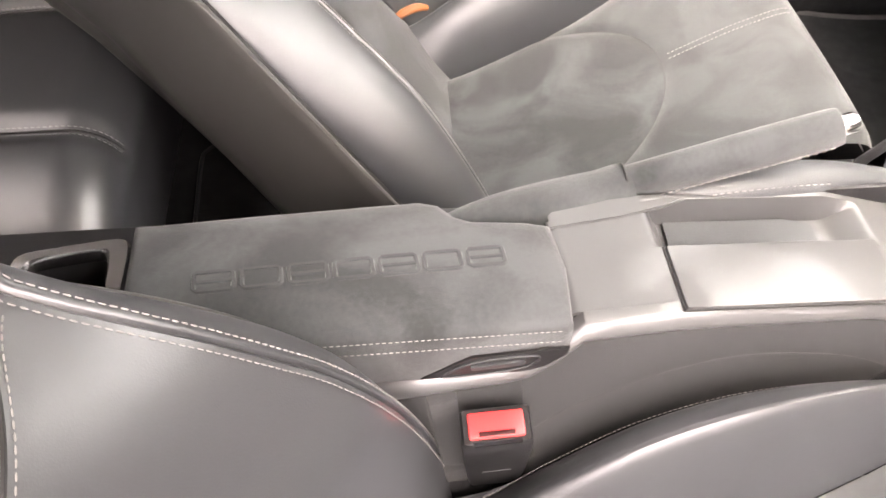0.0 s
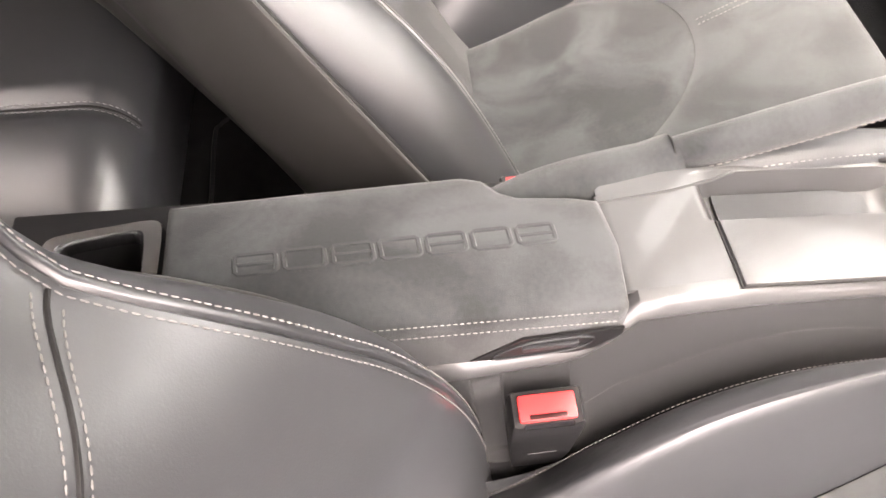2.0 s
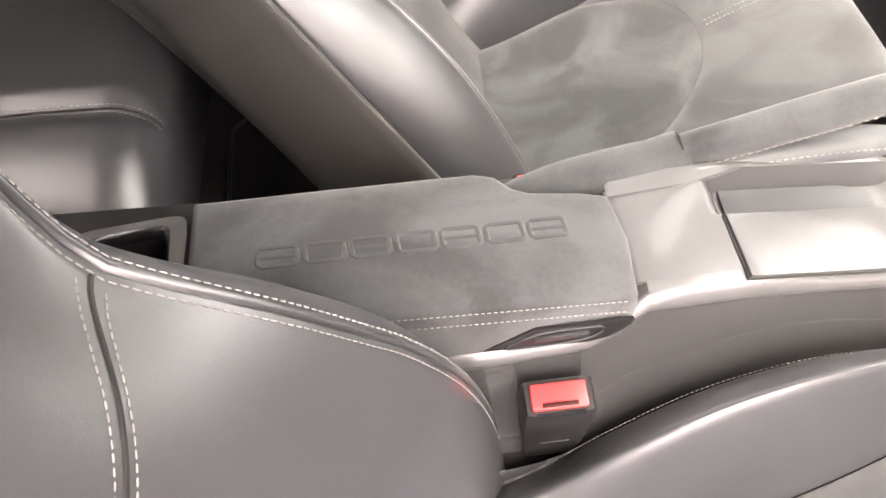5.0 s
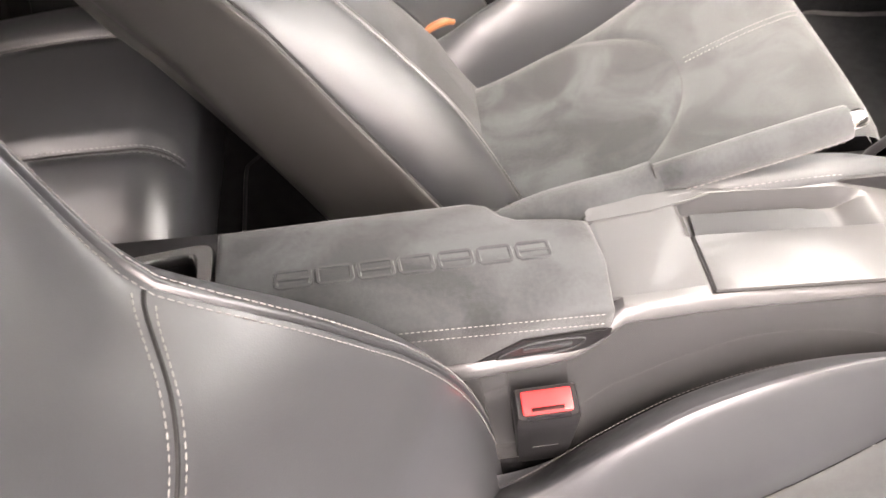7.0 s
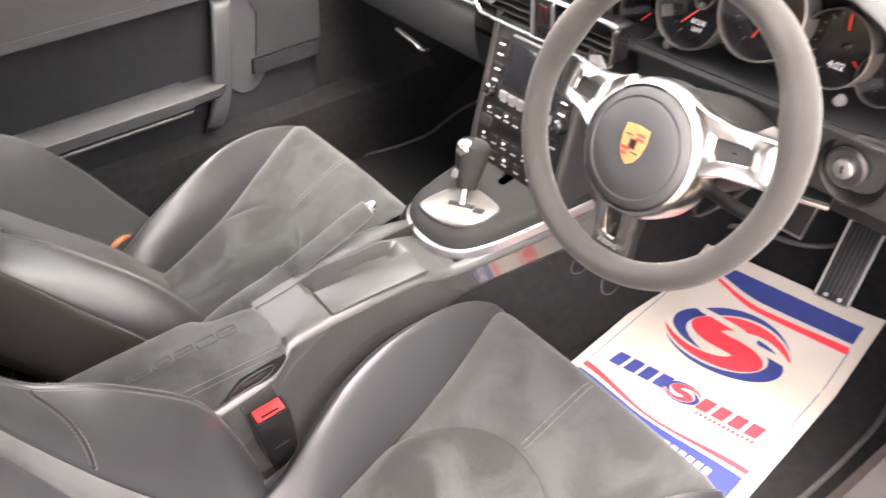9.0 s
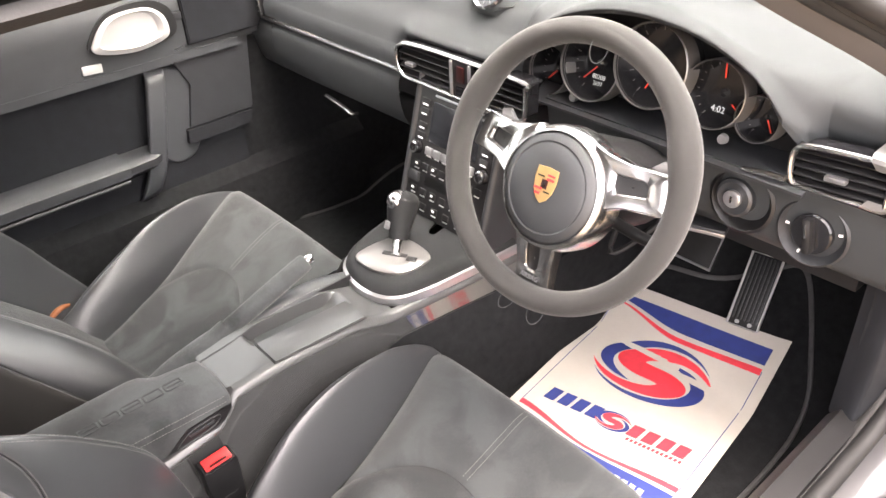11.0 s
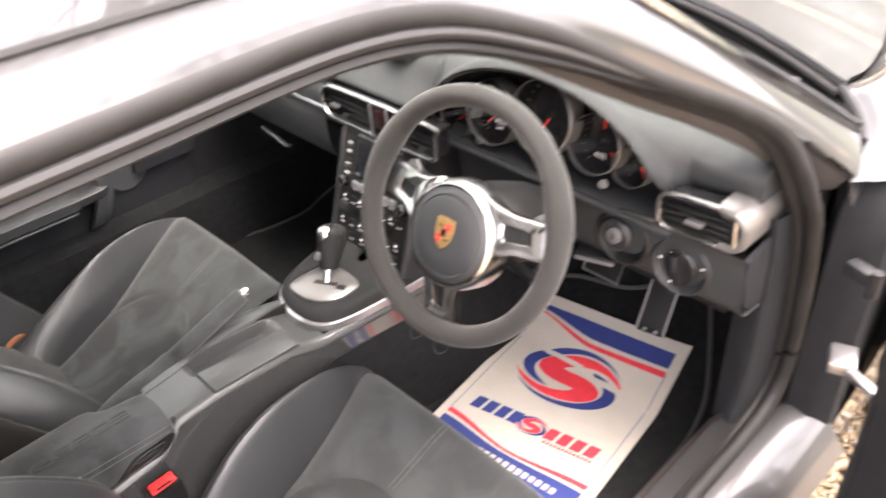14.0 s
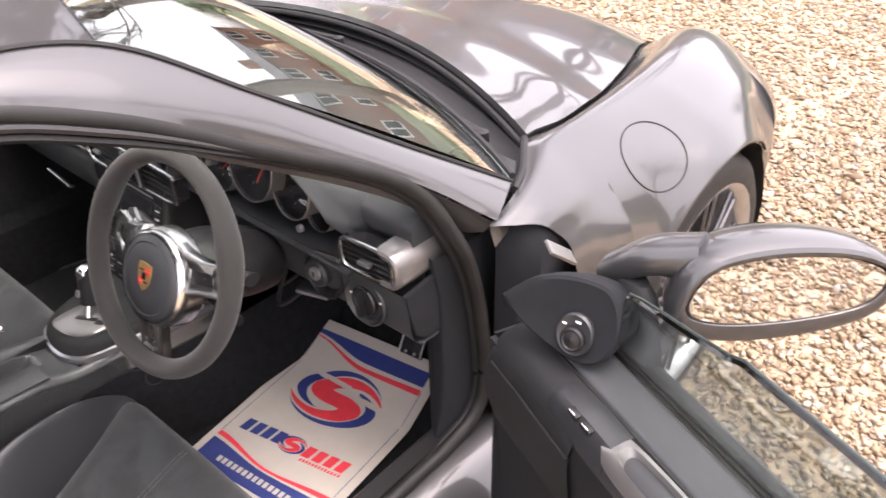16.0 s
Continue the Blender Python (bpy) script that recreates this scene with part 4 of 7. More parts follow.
def tunnel_pt(u, v, side):
    y = -0.62 + 1.07 * u
    top = (0.357 if side > 0 else 0.334) - 0.12 * smoothstep(-0.20, -0.34, y)
    return V(con_row(min(y, 0.12))[1] + 0.006 + 0.030 * v if side > 0 else -0.134 - 0.010 * v, y, top + (0.12 - top) * v)


for side in (1, -1):
    # passenger side is coloured black to stand in for the shaded gap there
    part("side_wall", sheet(lambda u, v: wall_pt(u, v, side), 60, 10, 0.004), LACQUER if side > 0 else PLASTIC, con, "glossy silver-grey side panel" if side > 0 else "side panel coloured black for the shaded gap by the seat")
    part("tunnel_carpet", sheet(lambda u, v: tunnel_pt(u, v, side), 40, 6, 0.004), CARPET, con, "black carpet side of the tunnel")
    rings = []
    for i in range(61):
        y = -0.95 + 1.07 * i / 60
        l, r, z = con_row(y)
        if side < 0:
            z -= 0.11 * smoothstep(-0.60, -0.52, y) * smoothstep(-0.17, -0.22, y)
        x0 = r if side > 0 else l
        rings.append(smooth_path([V(x0 - side * 0.016, y, z), V(x0 - side * 0.006, y, z - 0.002), V(x0, y, z - 0.010), V(x0 + side * 0.0005, y, z - 0.014)], 3))
    # black on the passenger side again, for the shade in the gap
    part("edge_moulding", loft(rings, closed=False), SILVER if side > 0 else PLASTIC, con)
# top skin with its recessed tray
def top_pt(u, v):
    y = -0.495 + 0.30 * u
    l, r, z = con_row(y)
    l = -0.028
    x = (l + 0.015) + (r - 0.015 - l - 0.015) * v
    inx = smoothstep(-0.0085, -0.003, x) * (1 - smoothstep(0.0355, 0.0395, x))
    iny = smoothstep(-0.421, -0.404, y) * (1 - smoothstep(-0.272, -0.238, y))
    return V(x, y, z - 0.024 * inx * iny)


part("top_panel", sheet(top_pt, 90, 60, 0.003), SILVER, con, "pale silver top panel with a recessed tray")
part("tray_liner", prism([(-0.002, -0.400), (0.034, -0.402), (0.0345, -0.300), (0.029, -0.279), (0.004, -0.279), (-0.002, -0.300)], 0.002, pose(0, 0, 0.4075, -2.5, 0, 0) @ Matrix.Translation((0, 0, -0.0165))), GREYLEATHER, con, "matt grey tray liner")
part("lever_slot", box((0.088, 0.33, 0.02), pose(-0.040, -0.36, 0.315), 0.004), PLASTIC, con, "black slot beside the handbrake lever")
part("slot_wall", box((0.004, 0.30, 0.085), pose(-0.0150, -0.352, 0.3825), 0.001), PLASTIC, con)
lid = part("compartment_lid", box((0.056, 0.163, 0.006), pose(0.0685, -0.3335, 0.4283, -2.9, 0, 0), 0.002), SILVER, con, "pale silver hinged compartment lid")
part("lid_gap", tube([V(0.040, -0.4160, 0.4322), V(0.0975, -0.4160, 0.4322)], 0.0010, 6), RUBBER, con)
part("lid_gap", tube([V(0.0972, -0.4160, 0.4322), V(0.0972, -0.2515, 0.4228)], 0.0007, 6), RUBBER, con)
part("lid_gap", tube([V(0.040, -0.2515, 0.4228), V(0.0975, -0.2515, 0.4228)], 0.0008, 6), RUBBER, con)
part("rear_deck", box((0.16, 0.42, 0.012), pose(0.018, -0.73, 0.372), 0.003), PLASTIC, con)
# storage well with chrome frame behind the armrest
WELL_IN = [(0.026, -0.811), (0.062, -0.808), (0.100, -0.808), (0.105, -0.83), (0.100, -0.862), (0.068, -0.864), (0.036, -0.861), (0.030, -0.838)]
WELL_OUT = [(0.015, -0.7955), (0.064, -0.7945), (0.117, -0.7945), (0.117, -0.83), (0.112, -0.874), (0.068, -0.876), (0.028, -0.871), (0.021, -0.838)]


def well_ring(k, z, grow=0.0):
    """A ring between the well's opening (k = 0) and the frame's outer edge (k = 1)."""
    pts = [V(a[0] + (b[0] - a[0]) * k, a[1] + (b[1] - a[1]) * k, z + 0.06 * (-0.80 - a[1])) for a, b in zip(WELL_IN, WELL_OUT)]
    return smooth_path([p.lerp(pts[(i + d) % 8], 0.18) for i, p in enumerate(pts) for d in (-1, 1)], 3, closed=True)


part("well_frame", loft([well_ring(1.0, 0.438), well_ring(1.0, 0.448), well_ring(0.90, 0.4515), well_ring(0.18, 0.4515), well_ring(0.0, 0.448), well_ring(0.0, 0.436)], caps=False), CHROME2, con, "satin chrome frame of the rear storage well")
part("well_wall", loft([well_ring(0.0, 0.440), well_ring(-0.05, 0.375)], caps=False), PLASTIC, con)
part("well_floor", box((0.10, 0.07, 0.004), pose(0.066, -0.836, 0.376)), PLASTIC, con)
part("well_skirt", loft([well_ring(0.98, 0.440), well_ring(0.98, 0.37)], caps=False), PLASTIC, con)

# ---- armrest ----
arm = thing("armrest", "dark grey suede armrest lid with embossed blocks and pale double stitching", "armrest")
ARM = [(0.015, -0.792), (0.003, -0.70), (-0.010, -0.592), (-0.006, -0.578), (0.008, -0.567), (0.014, -0.555), (0.016, -0.515), (0.020, -0.497), (0.06, -0.4925), (0.1045, -0.4955), (0.1085, -0.502), (0.1125, -0.60), (0.1205, -0.792)]


def arm_z(x, y):
    return 0.4405 - 0.07 * (y + 0.50) + 0.006 * (1 - ((x - 0.05) / 0.06) ** 2)


def arm_ring(inset, drop, flare=0.0):
    c = V(0.052, -0.645, 0)
    out = []
    for i, (x, y) in enumerate(ARM):
        d = V(x, y, 0) - c
        p = c + V(d.x * (1 - inset / 0.055) + flare * (1 if x > 0.09 else 0), d.y * (1 - inset / 0.15), 0)
        out.append(V(p.x, p.y, arm_z(p.x, p.y) - drop))
    return out


rings = [arm_ring(0.05, 0.0), arm_ring(0.035, 0.0), arm_ring(0.018, 0.0), arm_ring(0.007, 0.0008), arm_ring(0.0025, 0.0028), arm_ring(0.0005, 0.0065), arm_ring(0.0, 0.012), arm_ring(0.0, 0.030, 0.001), arm_ring(0.001, 0.052, 0.002)]
part("padded_top", loft(rings), SUEDE2, arm)
for dx, dz in ((0.0008, 0.0040), (0.0032, 0.0125)):
    part("edge_stitching", stitches([V(0.1088 + 0.0118 * (-(y + 0.5)) / 0.3 + dx, y, arm_z(0.108, y) - dz) for y in [-0.505 - 0.01 * i for i in range(27)]], 0.0027, 0.0015, 0.00042), STITCH, arm)
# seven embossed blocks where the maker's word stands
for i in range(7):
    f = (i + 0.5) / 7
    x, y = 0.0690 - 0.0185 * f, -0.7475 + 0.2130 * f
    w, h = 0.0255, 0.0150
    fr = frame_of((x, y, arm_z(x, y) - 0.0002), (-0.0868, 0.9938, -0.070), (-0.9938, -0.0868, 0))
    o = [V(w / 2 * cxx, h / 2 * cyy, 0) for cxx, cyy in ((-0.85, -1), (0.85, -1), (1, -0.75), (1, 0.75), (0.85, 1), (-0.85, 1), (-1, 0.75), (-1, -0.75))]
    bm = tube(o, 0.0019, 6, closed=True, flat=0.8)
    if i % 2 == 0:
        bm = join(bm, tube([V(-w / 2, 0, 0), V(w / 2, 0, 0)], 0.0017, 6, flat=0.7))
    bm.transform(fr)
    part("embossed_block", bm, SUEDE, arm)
latch = part("latch_recess", prism([(-0.600, 0.3965), (-0.566, 0.4195), (-0.499, 0.4235), (-0.500, 0.416), (-0.514, 0.4015), (-0.53, 0.3975)], 0.002, Matrix(((0, 0, 1, 0.1125), (1, 0, 0, 0), (0, 1, 0, 0), (0, 0, 0, 1)))), PLASTIC, arm, "black latch recess")
part("latch_rim", tube(smooth_path([V(0.1152, y, z) for y, z in ((-0.586, 0.3990), (-0.562, 0.4155), (-0.526, 0.4185), (-0.519, 0.413), (-0.531, 0.4035), (-0.56, 0.3990))], 4, closed=True), 0.0010, 6, closed=True), GREYPLASTIC, latch)
part("latch_grip", box((0.0040, 0.038, 0.0055), pose(0.1160, -0.5475, 0.4115, 4, 0, 0), 0.0018), GREYPLASTIC, latch)

# ---- buckle ----
def buckle(x, y, z, turn, label):
    bk = thing("seat_belt_buckle", label, "buckle", "belt buckles")
    bk.matrix_world = pose(x, y, z, 4, 10, turn)
    rings = [[V(sx * a * 0.5, sy * b * 0.5, zz) for sx, sy in ((-1, -0.9), (-0.9, -1), (0.9, -1), (1, -0.9), (1, 0.9), (0.9, 1), (-0.9, 1), (-1, 0.9))] for a, b, zz in ((0.022, 0.040, -0.13), (0.026, 0.046, -0.095), (0.028, 0.050, -0.03), (0.0275, 0.050, 0.0), (0.025, 0.047, 0.003))]
    part("housing", loft(rings), PLASTIC, bk)
    part("release_button", box((0.019, 0.040, 0.006), pose(0, 0, 0.0035), 0.0022), RED, bk, "red release button")
    part("tongue_slot", box((0.003, 0.034, 0.002), pose(0.0125, 0, 0.0022)), GLOSSBLACK, bk)
    part("strap", box((0.012, 0.036, 0.08), pose(-0.002, 0, -0.165), 0.004), RUBBER, bk)
    part("label_bar", box((0.0006, 0.022, 0.0014), pose(0.0143, 0.0, -0.072)), GREYPLASTIC, bk)
    part("button_slot", box((0.0035, 0.026, 0.0016), pose(0.0068, 0, 0.0066), 0.0006), DARKRED, bk)
    return bk


buckle(0.139, -0.549, 0.366, 0, "black seat belt buckle with red button beside the driver seat")
buckle(-0.131, -0.508, 0.290, 0, "black seat belt buckle with a red button beside the passenger seat")

# ---- handbrake ----
hb = thing("handbrake_lever", "grey suede handbrake lever with a bright end button", "handbrake")


def squash(path, rads, wide):
    path = [Vector(p) for p in path]
    rings = []
    for i, p in enumerate(path):
        d = (path[min(i + 1, len(path) - 1)] - path[max(i - 1, 0)]).normalized()
        s = d.cross(V(0, 0, 1)).normalized()
        t = s.cross(d)
        rings.append([p + s * math.cos(k * math.tau / 16) * rads[i] * wide + t * math.sin(k * math.tau / 16) * rads[i] for k in range(16)])
    return loft(rings)


gp = smooth_path([(-0.031, -0.425, 0.428), (-0.029, -0.39, 0.440), (-0.0265, -0.34, 0.459), (-0.024, -0.285, 0.480), (-0.0235, -0.274, 0.4842)], 6)
part("grip", squash(gp, [0.0145 + 0.0020 * math.sin(math.pi * i / (len(gp) - 1)) - (0.003 if i == len(gp) - 1 else 0) for i in range(len(gp))], 0.9), SUEDE2, hb)
roll_ = smooth_path([(-0.021, -0.420, 0.412), (-0.025, -0.35, 0.418), (-0.030, -0.27, 0.416), (-0.037, -0.195, 0.402)], 6)
rp_ = part("boot_roll", tube(roll_, lambda t: 0.010 + 0.010 * math.sin(math.pi * (0.10 + 0.8 * t)), 14), GREYLEATHER, hb, "stitched leather roll beside the lever")
part("roll_stitching", stitches([p + V(0.0142, 0, 0.0128) for p in roll_[5:-5]], 0.004, 0.002, 0.0006), STITCH, rp_)
part("grip_stitching", stitches([p + V(0.0146, 0, -0.0065) for p in gp[2:-2]], 0.004, 0.002, 0.0007), STITCH, hb)
part("button", lathe([(0.0, 0.014), (0.006, 0.0135), (0.0082, 0.010), (0.0085, 0.0)], frame_of((-0.0233, -0.2755, 0.4836), (1, 0, 0), (0, 0.34, -0.94)), 16), CHROME, hb, "bright metal end button")
bp = smooth_path([(0.000, -0.575, 0.418), (-0.010, -0.53, 0.419), (-0.022, -0.47, 0.421), (-0.031, -0.425, 0.427)], 6)
part("gaiter", squash(bp, [0.010 + 0.0075 * math.sin(math.pi * min(1, i / (len(bp) - 1) * 1.2) * 0.75) for i in range(len(bp))], 1.3), SUEDE2, hb, "suede gaiter at the lever's foot")
part("collar_seam", tube([V(-0.031, -0.426, 0.428) + V(0.0140 * math.cos(a * math.tau / 20), -0.004 * math.sin(a * math.tau / 20), 0.0156 * math.sin(a * math.tau / 20)) for a in range(20)], 0.0010, 6, closed=True), RUBBER, hb)
part("bezel", prism([(0.016, -0.497), (0.009, -0.498), (-0.003, -0.44), (-0.009, -0.398), (-0.006, -0.386), (0.001, -0.405), (0.009, -0.440)], 0.003, pose(0, 0, 0.4305), 0.001), SILVER, hb, "pale silver bezel")

# ---- gear selector ----
gs = thing("gear_selector", "black and chrome automatic gear selector on a chrome plate", "gear lever")
OUT = [(-0.112, 0.06), (-0.100, -0.06), (-0.083, -0.140), (-0.058, -0.184), (-0.010, -0.204), (0.045, -0.204), (0.083, -0.184), (0.102, -0.140), (0.114, -0.06), (0.126, 0.06)]


def base_z(y):
    return 0.411 + 0.03 * (y + 0.21)


ol = smooth_path([V(x, y, base_z(y)) for x, y in OUT], 6)
mid = V(0.005, -0.02, 0)


def ring_in(k, lift):
    return [V(mid.x + (p.x - mid.x) * k, mid.y + (p.y - mid.y) * k, p.z + lift) for p in ol]


part("chrome_band", loft([ring_in(1.010, -0.010), ring_in(1.018, -0.003), ring_in(1.012, 0.005), ring_in(0.985, 0.008)], closed=False), CHROMEDULL, gs, "satin chrome band round the selector base")
part("surround", loft([ring_in(0.985, 0.006), ring_in(0.965, 0.017), ring_in(0.90, 0.025), ring_in(0.80, 0.028), ring_in(0.5, 0.029), ring_in(0.1, 0.029)], closed=False), DOORPAD, gs, "black leather-grained surround")
PL = [(-0.036, -0.158), (-0.022, -0.180), (0.030, -0.178), (0.066, -0.153), (0.073, -0.108), (0.058, -0.086), (0.0, -0.083), (-0.030, -0.103)]
pl = smooth_path([V(x, y, base_z(y) + 0.031) for x, y in PL], 5, closed=True)
pc = V(0.018, -0.130, base_z(-0.130) + 0.033)
part("selector_plate", loft([[p + V(0, 0, -0.004) for p in pl], [p for p in pl], [pc + (p - pc) * 0.93 + V(0, 0, 0.0025) for p in pl], [pc + (p - pc) * 0.5 + V(0, 0, 0.002) for p in pl]]), SILVER2, gs, "brushed metal selector plate")
part("gate_slot", box((0.045, 0.010, 0.002), pose(0.020, -0.130, 0.4475, 2, 0, 28), 0.0008), PLASTIC, gs)
part("gate_slot", box((0.018, 0.012, 0.002), pose(0.052, -0.120, 0.4478, 2, 0, 28), 0.0008), PLASTIC, gs)
lp = smooth_path([(0.016, -0.124, 0.438), (0.010, -0.114, 0.461), (0.004, -0.102, 0.482)], 5)
part("shaft", squash(lp, [0.013, 0.0125, 0.012, 0.0115, 0.011, 0.011, 0.011, 0.0115, 0.012, 0.012, 0.012][:len(lp)], 0.8), CHROME, gs, "polished metal shaft")
kp = smooth_path([(0.009, -0.111, 0.464), (0.002, -0.100, 0.486), (-0.003, -0.090, 0.506), (-0.007, -0.081, 0.523), (-0.009, -0.075, 0.537)], 6)


def knob_r(i):
    f = i / (kn - 1)
    r = 0.0165 + 0.0120 * math.sin(math.pi * 0.62 * f)
    return r * math.sqrt(max(0.02, 1 - max(0.0, (f - 0.72) / 0.28) ** 2))


kn = len(kp)
knob = part("knob", squash(kp, [knob_r(i) for i in range(kn)], 0.95), DOORPAD, gs, "black leather knob")
part("knob_cap", squash([p + V(-0.0035, -0.0055, 0.0028) for p in kp[9:]], [knob_r(i + 9) * (0.55 + 0.40 * min(1, i / 6)) for i in range(kn - 9)], 0.72), CHROME, knob, "chrome knob insert")
part("knob_button", box((0.010, 0.006, 0.014), pose(-0.004, -0.122, 0.492, -25, 0, 0), 0.002), CHROMEDULL, knob)
# ---- dashboard ----
dash = thing("dashboard", "dark grey leather dashboard with satin chrome trim", "dashboard")


def front_y(x):
    """How the dash front bows towards the windscreen at its ends."""
    return 0.055 + 0.027 * smoothstep(0.10, 0.20, x) + 0.10 * max(0, abs(x) - 0.45) ** 2


def arch(x):
    """Height of the instrument hood, from 0 to 1."""
    return math.sqrt(max(0.0, 1 - ((x - 0.335) / 0.238) ** 2))


def lip_z(x):
    return 0.705 + 0.158 * arch(x)


def dash_sec(x):
    h = arch(x)
    y0 = front_y(x)
    far = 0.285 + 0.20 * (1 - (x / 0.715) ** 2)
    top = 0.812 + 0.012 * (1 - (x / 0.7) ** 2)
    lip = lip_z(x)
    f = smoothstep(0.0, 0.75, h)
    # the pad stands back where a vent is set into it
    mid_vent = 0.045 * (1 - smoothstep(0.150, 0.157, abs(x + 0.005)))
    end_vent = 0.045 * max(smoothstep(0.545, 0.556, x) * (1 - smoothstep(0.664, 0.672, x)), 1 - smoothstep(-0.65, -0.64, x))
    hump = math.exp(-((x - 0.335) / 0.155) ** 2)
    flat = [V(x, y0 + 0.008 + mid_vent + end_vent, 0.715), V(x, y0 + 0.020 - mid_vent * 0.35 + end_vent * 0.8, 0.745), V(x, y0 + 0.040, 0.772), V(x, 0.13, top - 0.012 + 0.055 * hump), V(x, 0.20, top + 0.035 * hump), V(x, 0.22 + 0.6 * (far - 0.22), top - 0.008), V(x, far, 0.790)]
    hood = [V(x, y0 - 0.004, lip), V(x, y0 - 0.010, lip + 0.008), V(x, y0 + 0.006, lip + 0.015), V(x, 0.115, top + 0.057 * hump), V(x, 0.20, top + 0.036 * hump), V(x, 0.22 + 0.6 * (far - 0.22), top - 0.004), V(x, far, 0.790)]
    return smooth_path([p.lerp(q, f) for p, q in zip(flat, hood)], 6)


xs = sorted([-0.715 + 1.39 * i / 70 for i in range(71)] + [0.335 + sx_ * 0.238 * k for sx_ in (-1, 1) for k in (0.94, 0.97, 0.985, 0.995, 0.9995)])
part("top_pad", loft([dash_sec(x) for x in xs], closed=False), SOFTDASH, dash, "dark grey grained leather top pad")
pe = dash_sec(0.675)
part("pad_end", loft([pe, [V(0.677, p.y, min(p.z - 0.002, 0.745)) for p in pe]], closed=False), SOFTDASH, dash)
# passenger side: chrome strip and glove box
pxs = [-0.715 + 0.555 * i / 30 for i in range(31)]
part("upper_fascia", loft([[V(x, front_y(x) + 0.008, 0.716), V(x, front_y(x), 0.70), V(x, front_y(x) + 0.002, 0.676)] for x in pxs], closed=False), SOFTDASH, dash)
part("trim_strip", tube([V(x, front_y(x) - 0.001, 0.6735 + 0.006 * (x + 0.18)) for x in pxs], 0.0042, 8), CHROME2, dash, "thin satin chrome trim strip")
glove = part("glove_box", loft([smooth_path([V(x, front_y(x) + 0.006, 0.668), V(x, front_y(x) - 0.006, 0.650), V(x, front_y(x) - 0.004, 0.60), V(x, front_y(x) + 0.012, 0.562), V(x, front_y(x) + 0.04, 0.552), V(x, front_y(x) + 0.16, 0.545)], 4) for x in [-0.61 + 0.445 * i / 24 for i in range(25)]], closed=False), SOFTDASH, dash, "grey leather glove box lid")
part("end_panel", loft([smooth_path([V(x, front_y(x) + 0.006, 0.668), V(x, front_y(x) - 0.005, 0.650), V(x, front_y(x) - 0.002, 0.60), V(x, front_y(x) + 0.03, 0.548), V(x, front_y(x) + 0.16, 0.54)], 4) for x in [-0.715 + 0.102 * i / 8 for i in range(9)]], closed=False), SOFTDASH, dash)
part("glove_latch", tube(smooth_path([V(-0.415, 0.046, 0.556), V(-0.36, 0.046, 0.549), V(-0.325, 0.047, 0.541), V(-0.312, 0.048, 0.546)], 4), 0.005, 8, flat=0.7), CHROME, glove, "chrome glove box latch")
part("underdash", box((1.28, 0.30, 0.02), pose(0, 0.32, 0.545)), PLASTIC, dash)


def vent(cxv, czv, y, w, h, n, split, turn=0.0, lean=0.0):
    v = thing("air_vent", "black slatted air vent in a satin chrome frame", "air vent", "air vents")
    v.matrix_world = pose(cxv, y, czv, 0, lean, turn) @ pose(0, 0, 0, 90)
    o = smooth_path([V(x * w / 2, z * h / 2, 0) for x, z in ((-0.92, -0.85), (-0.6, -1), (0.6, -1), (0.94, -0.9), (1, -0.5), (1, 0.6), (0.92, 1), (-0.5, 1), (-0.9, 0.75), (-1, 0.1))], 4, closed=True)
    part("frame", tube(o, 0.0036, 8, closed=True), CHROME2, v, "satin chrome frame")
    part("cavity", loft([o, [p + V(0, 0, -0.03) for p in o], [V(p.x * 0.1, p.y * 0.1, -0.03) for p in o]], caps=False), GLOSSBLACK, v)
    for i in range(n):
        zz = h * (-0.5 + (i + 0.7) / (n + 0.4))
        part("slat", box((w * 0.95, 0.0022, 0.014), pose(0, zz, -0.008, 24, 0, 0), 0.0006), PLASTIC, v)
    if split:
        part("hazard_panel", box((0.046, h * 0.98, 0.010), pose(0.018, 0, -0.002), 0.002), PLASTIC, v)
        part("hazard_trim", box((0.006, h * 0.94, 0.004), pose(-0.006, 0, 0.004), 0.0015), CHROMEDULL, v)
        part("hazard_trim", box((0.006, h * 0.94, 0.004), pose(0.038, 0, 0.004), 0.0015), CHROMEDULL, v)
        part("hazard_switch", box((0.016, h * 0.40, 0.004), pose(0.017, h * 0.16, 0.004), 0.001), DARKRED, v, "dark red hazard switch")
        part("button", box((0.022, h * 0.22, 0.004), pose(0.017, -h * 0.28, 0.004), 0.001), GLOSSBLACK, v)
        part("adjuster", box((0.022, 0.006, 0.010), pose(-w * 0.36, -0.004, 0.003), 0.002), CHROMEDULL, v)
    else:
        part("adjuster", box((0.026, 0.007, 0.010), pose(0.0, -0.004, 0.003), 0.002), CHROMEDULL, v)
    return v


vent(-0.005, 0.703, 0.046, 0.315, 0.066, 5, True)
vent(0.610, 0.733, 0.088, 0.116, 0.056, 5, False, -2, -5)
vent(-0.695, 0.700, 0.062, 0.10, 0.052, 4, False, -12)
# silver end cap and strip of the driver's vent
def cap_ring(y, k):
    y += 0.024
    c = V(0.662, y, 0.736)
    return [V(c.x + (x - c.x) * k, y, c.z + (z + 0.004 - c.z) * k) for x, z in [(p.x, p.z) for p in smooth_path([V(0.640, 0, 0.768), V(0.668, 0, 0.766), V(0.682, 0, 0.752), V(0.685, 0, 0.733), V(0.682, 0, 0.712), V(0.668, 0, 0.700), V(0.640, 0, 0.699)], 4)]]


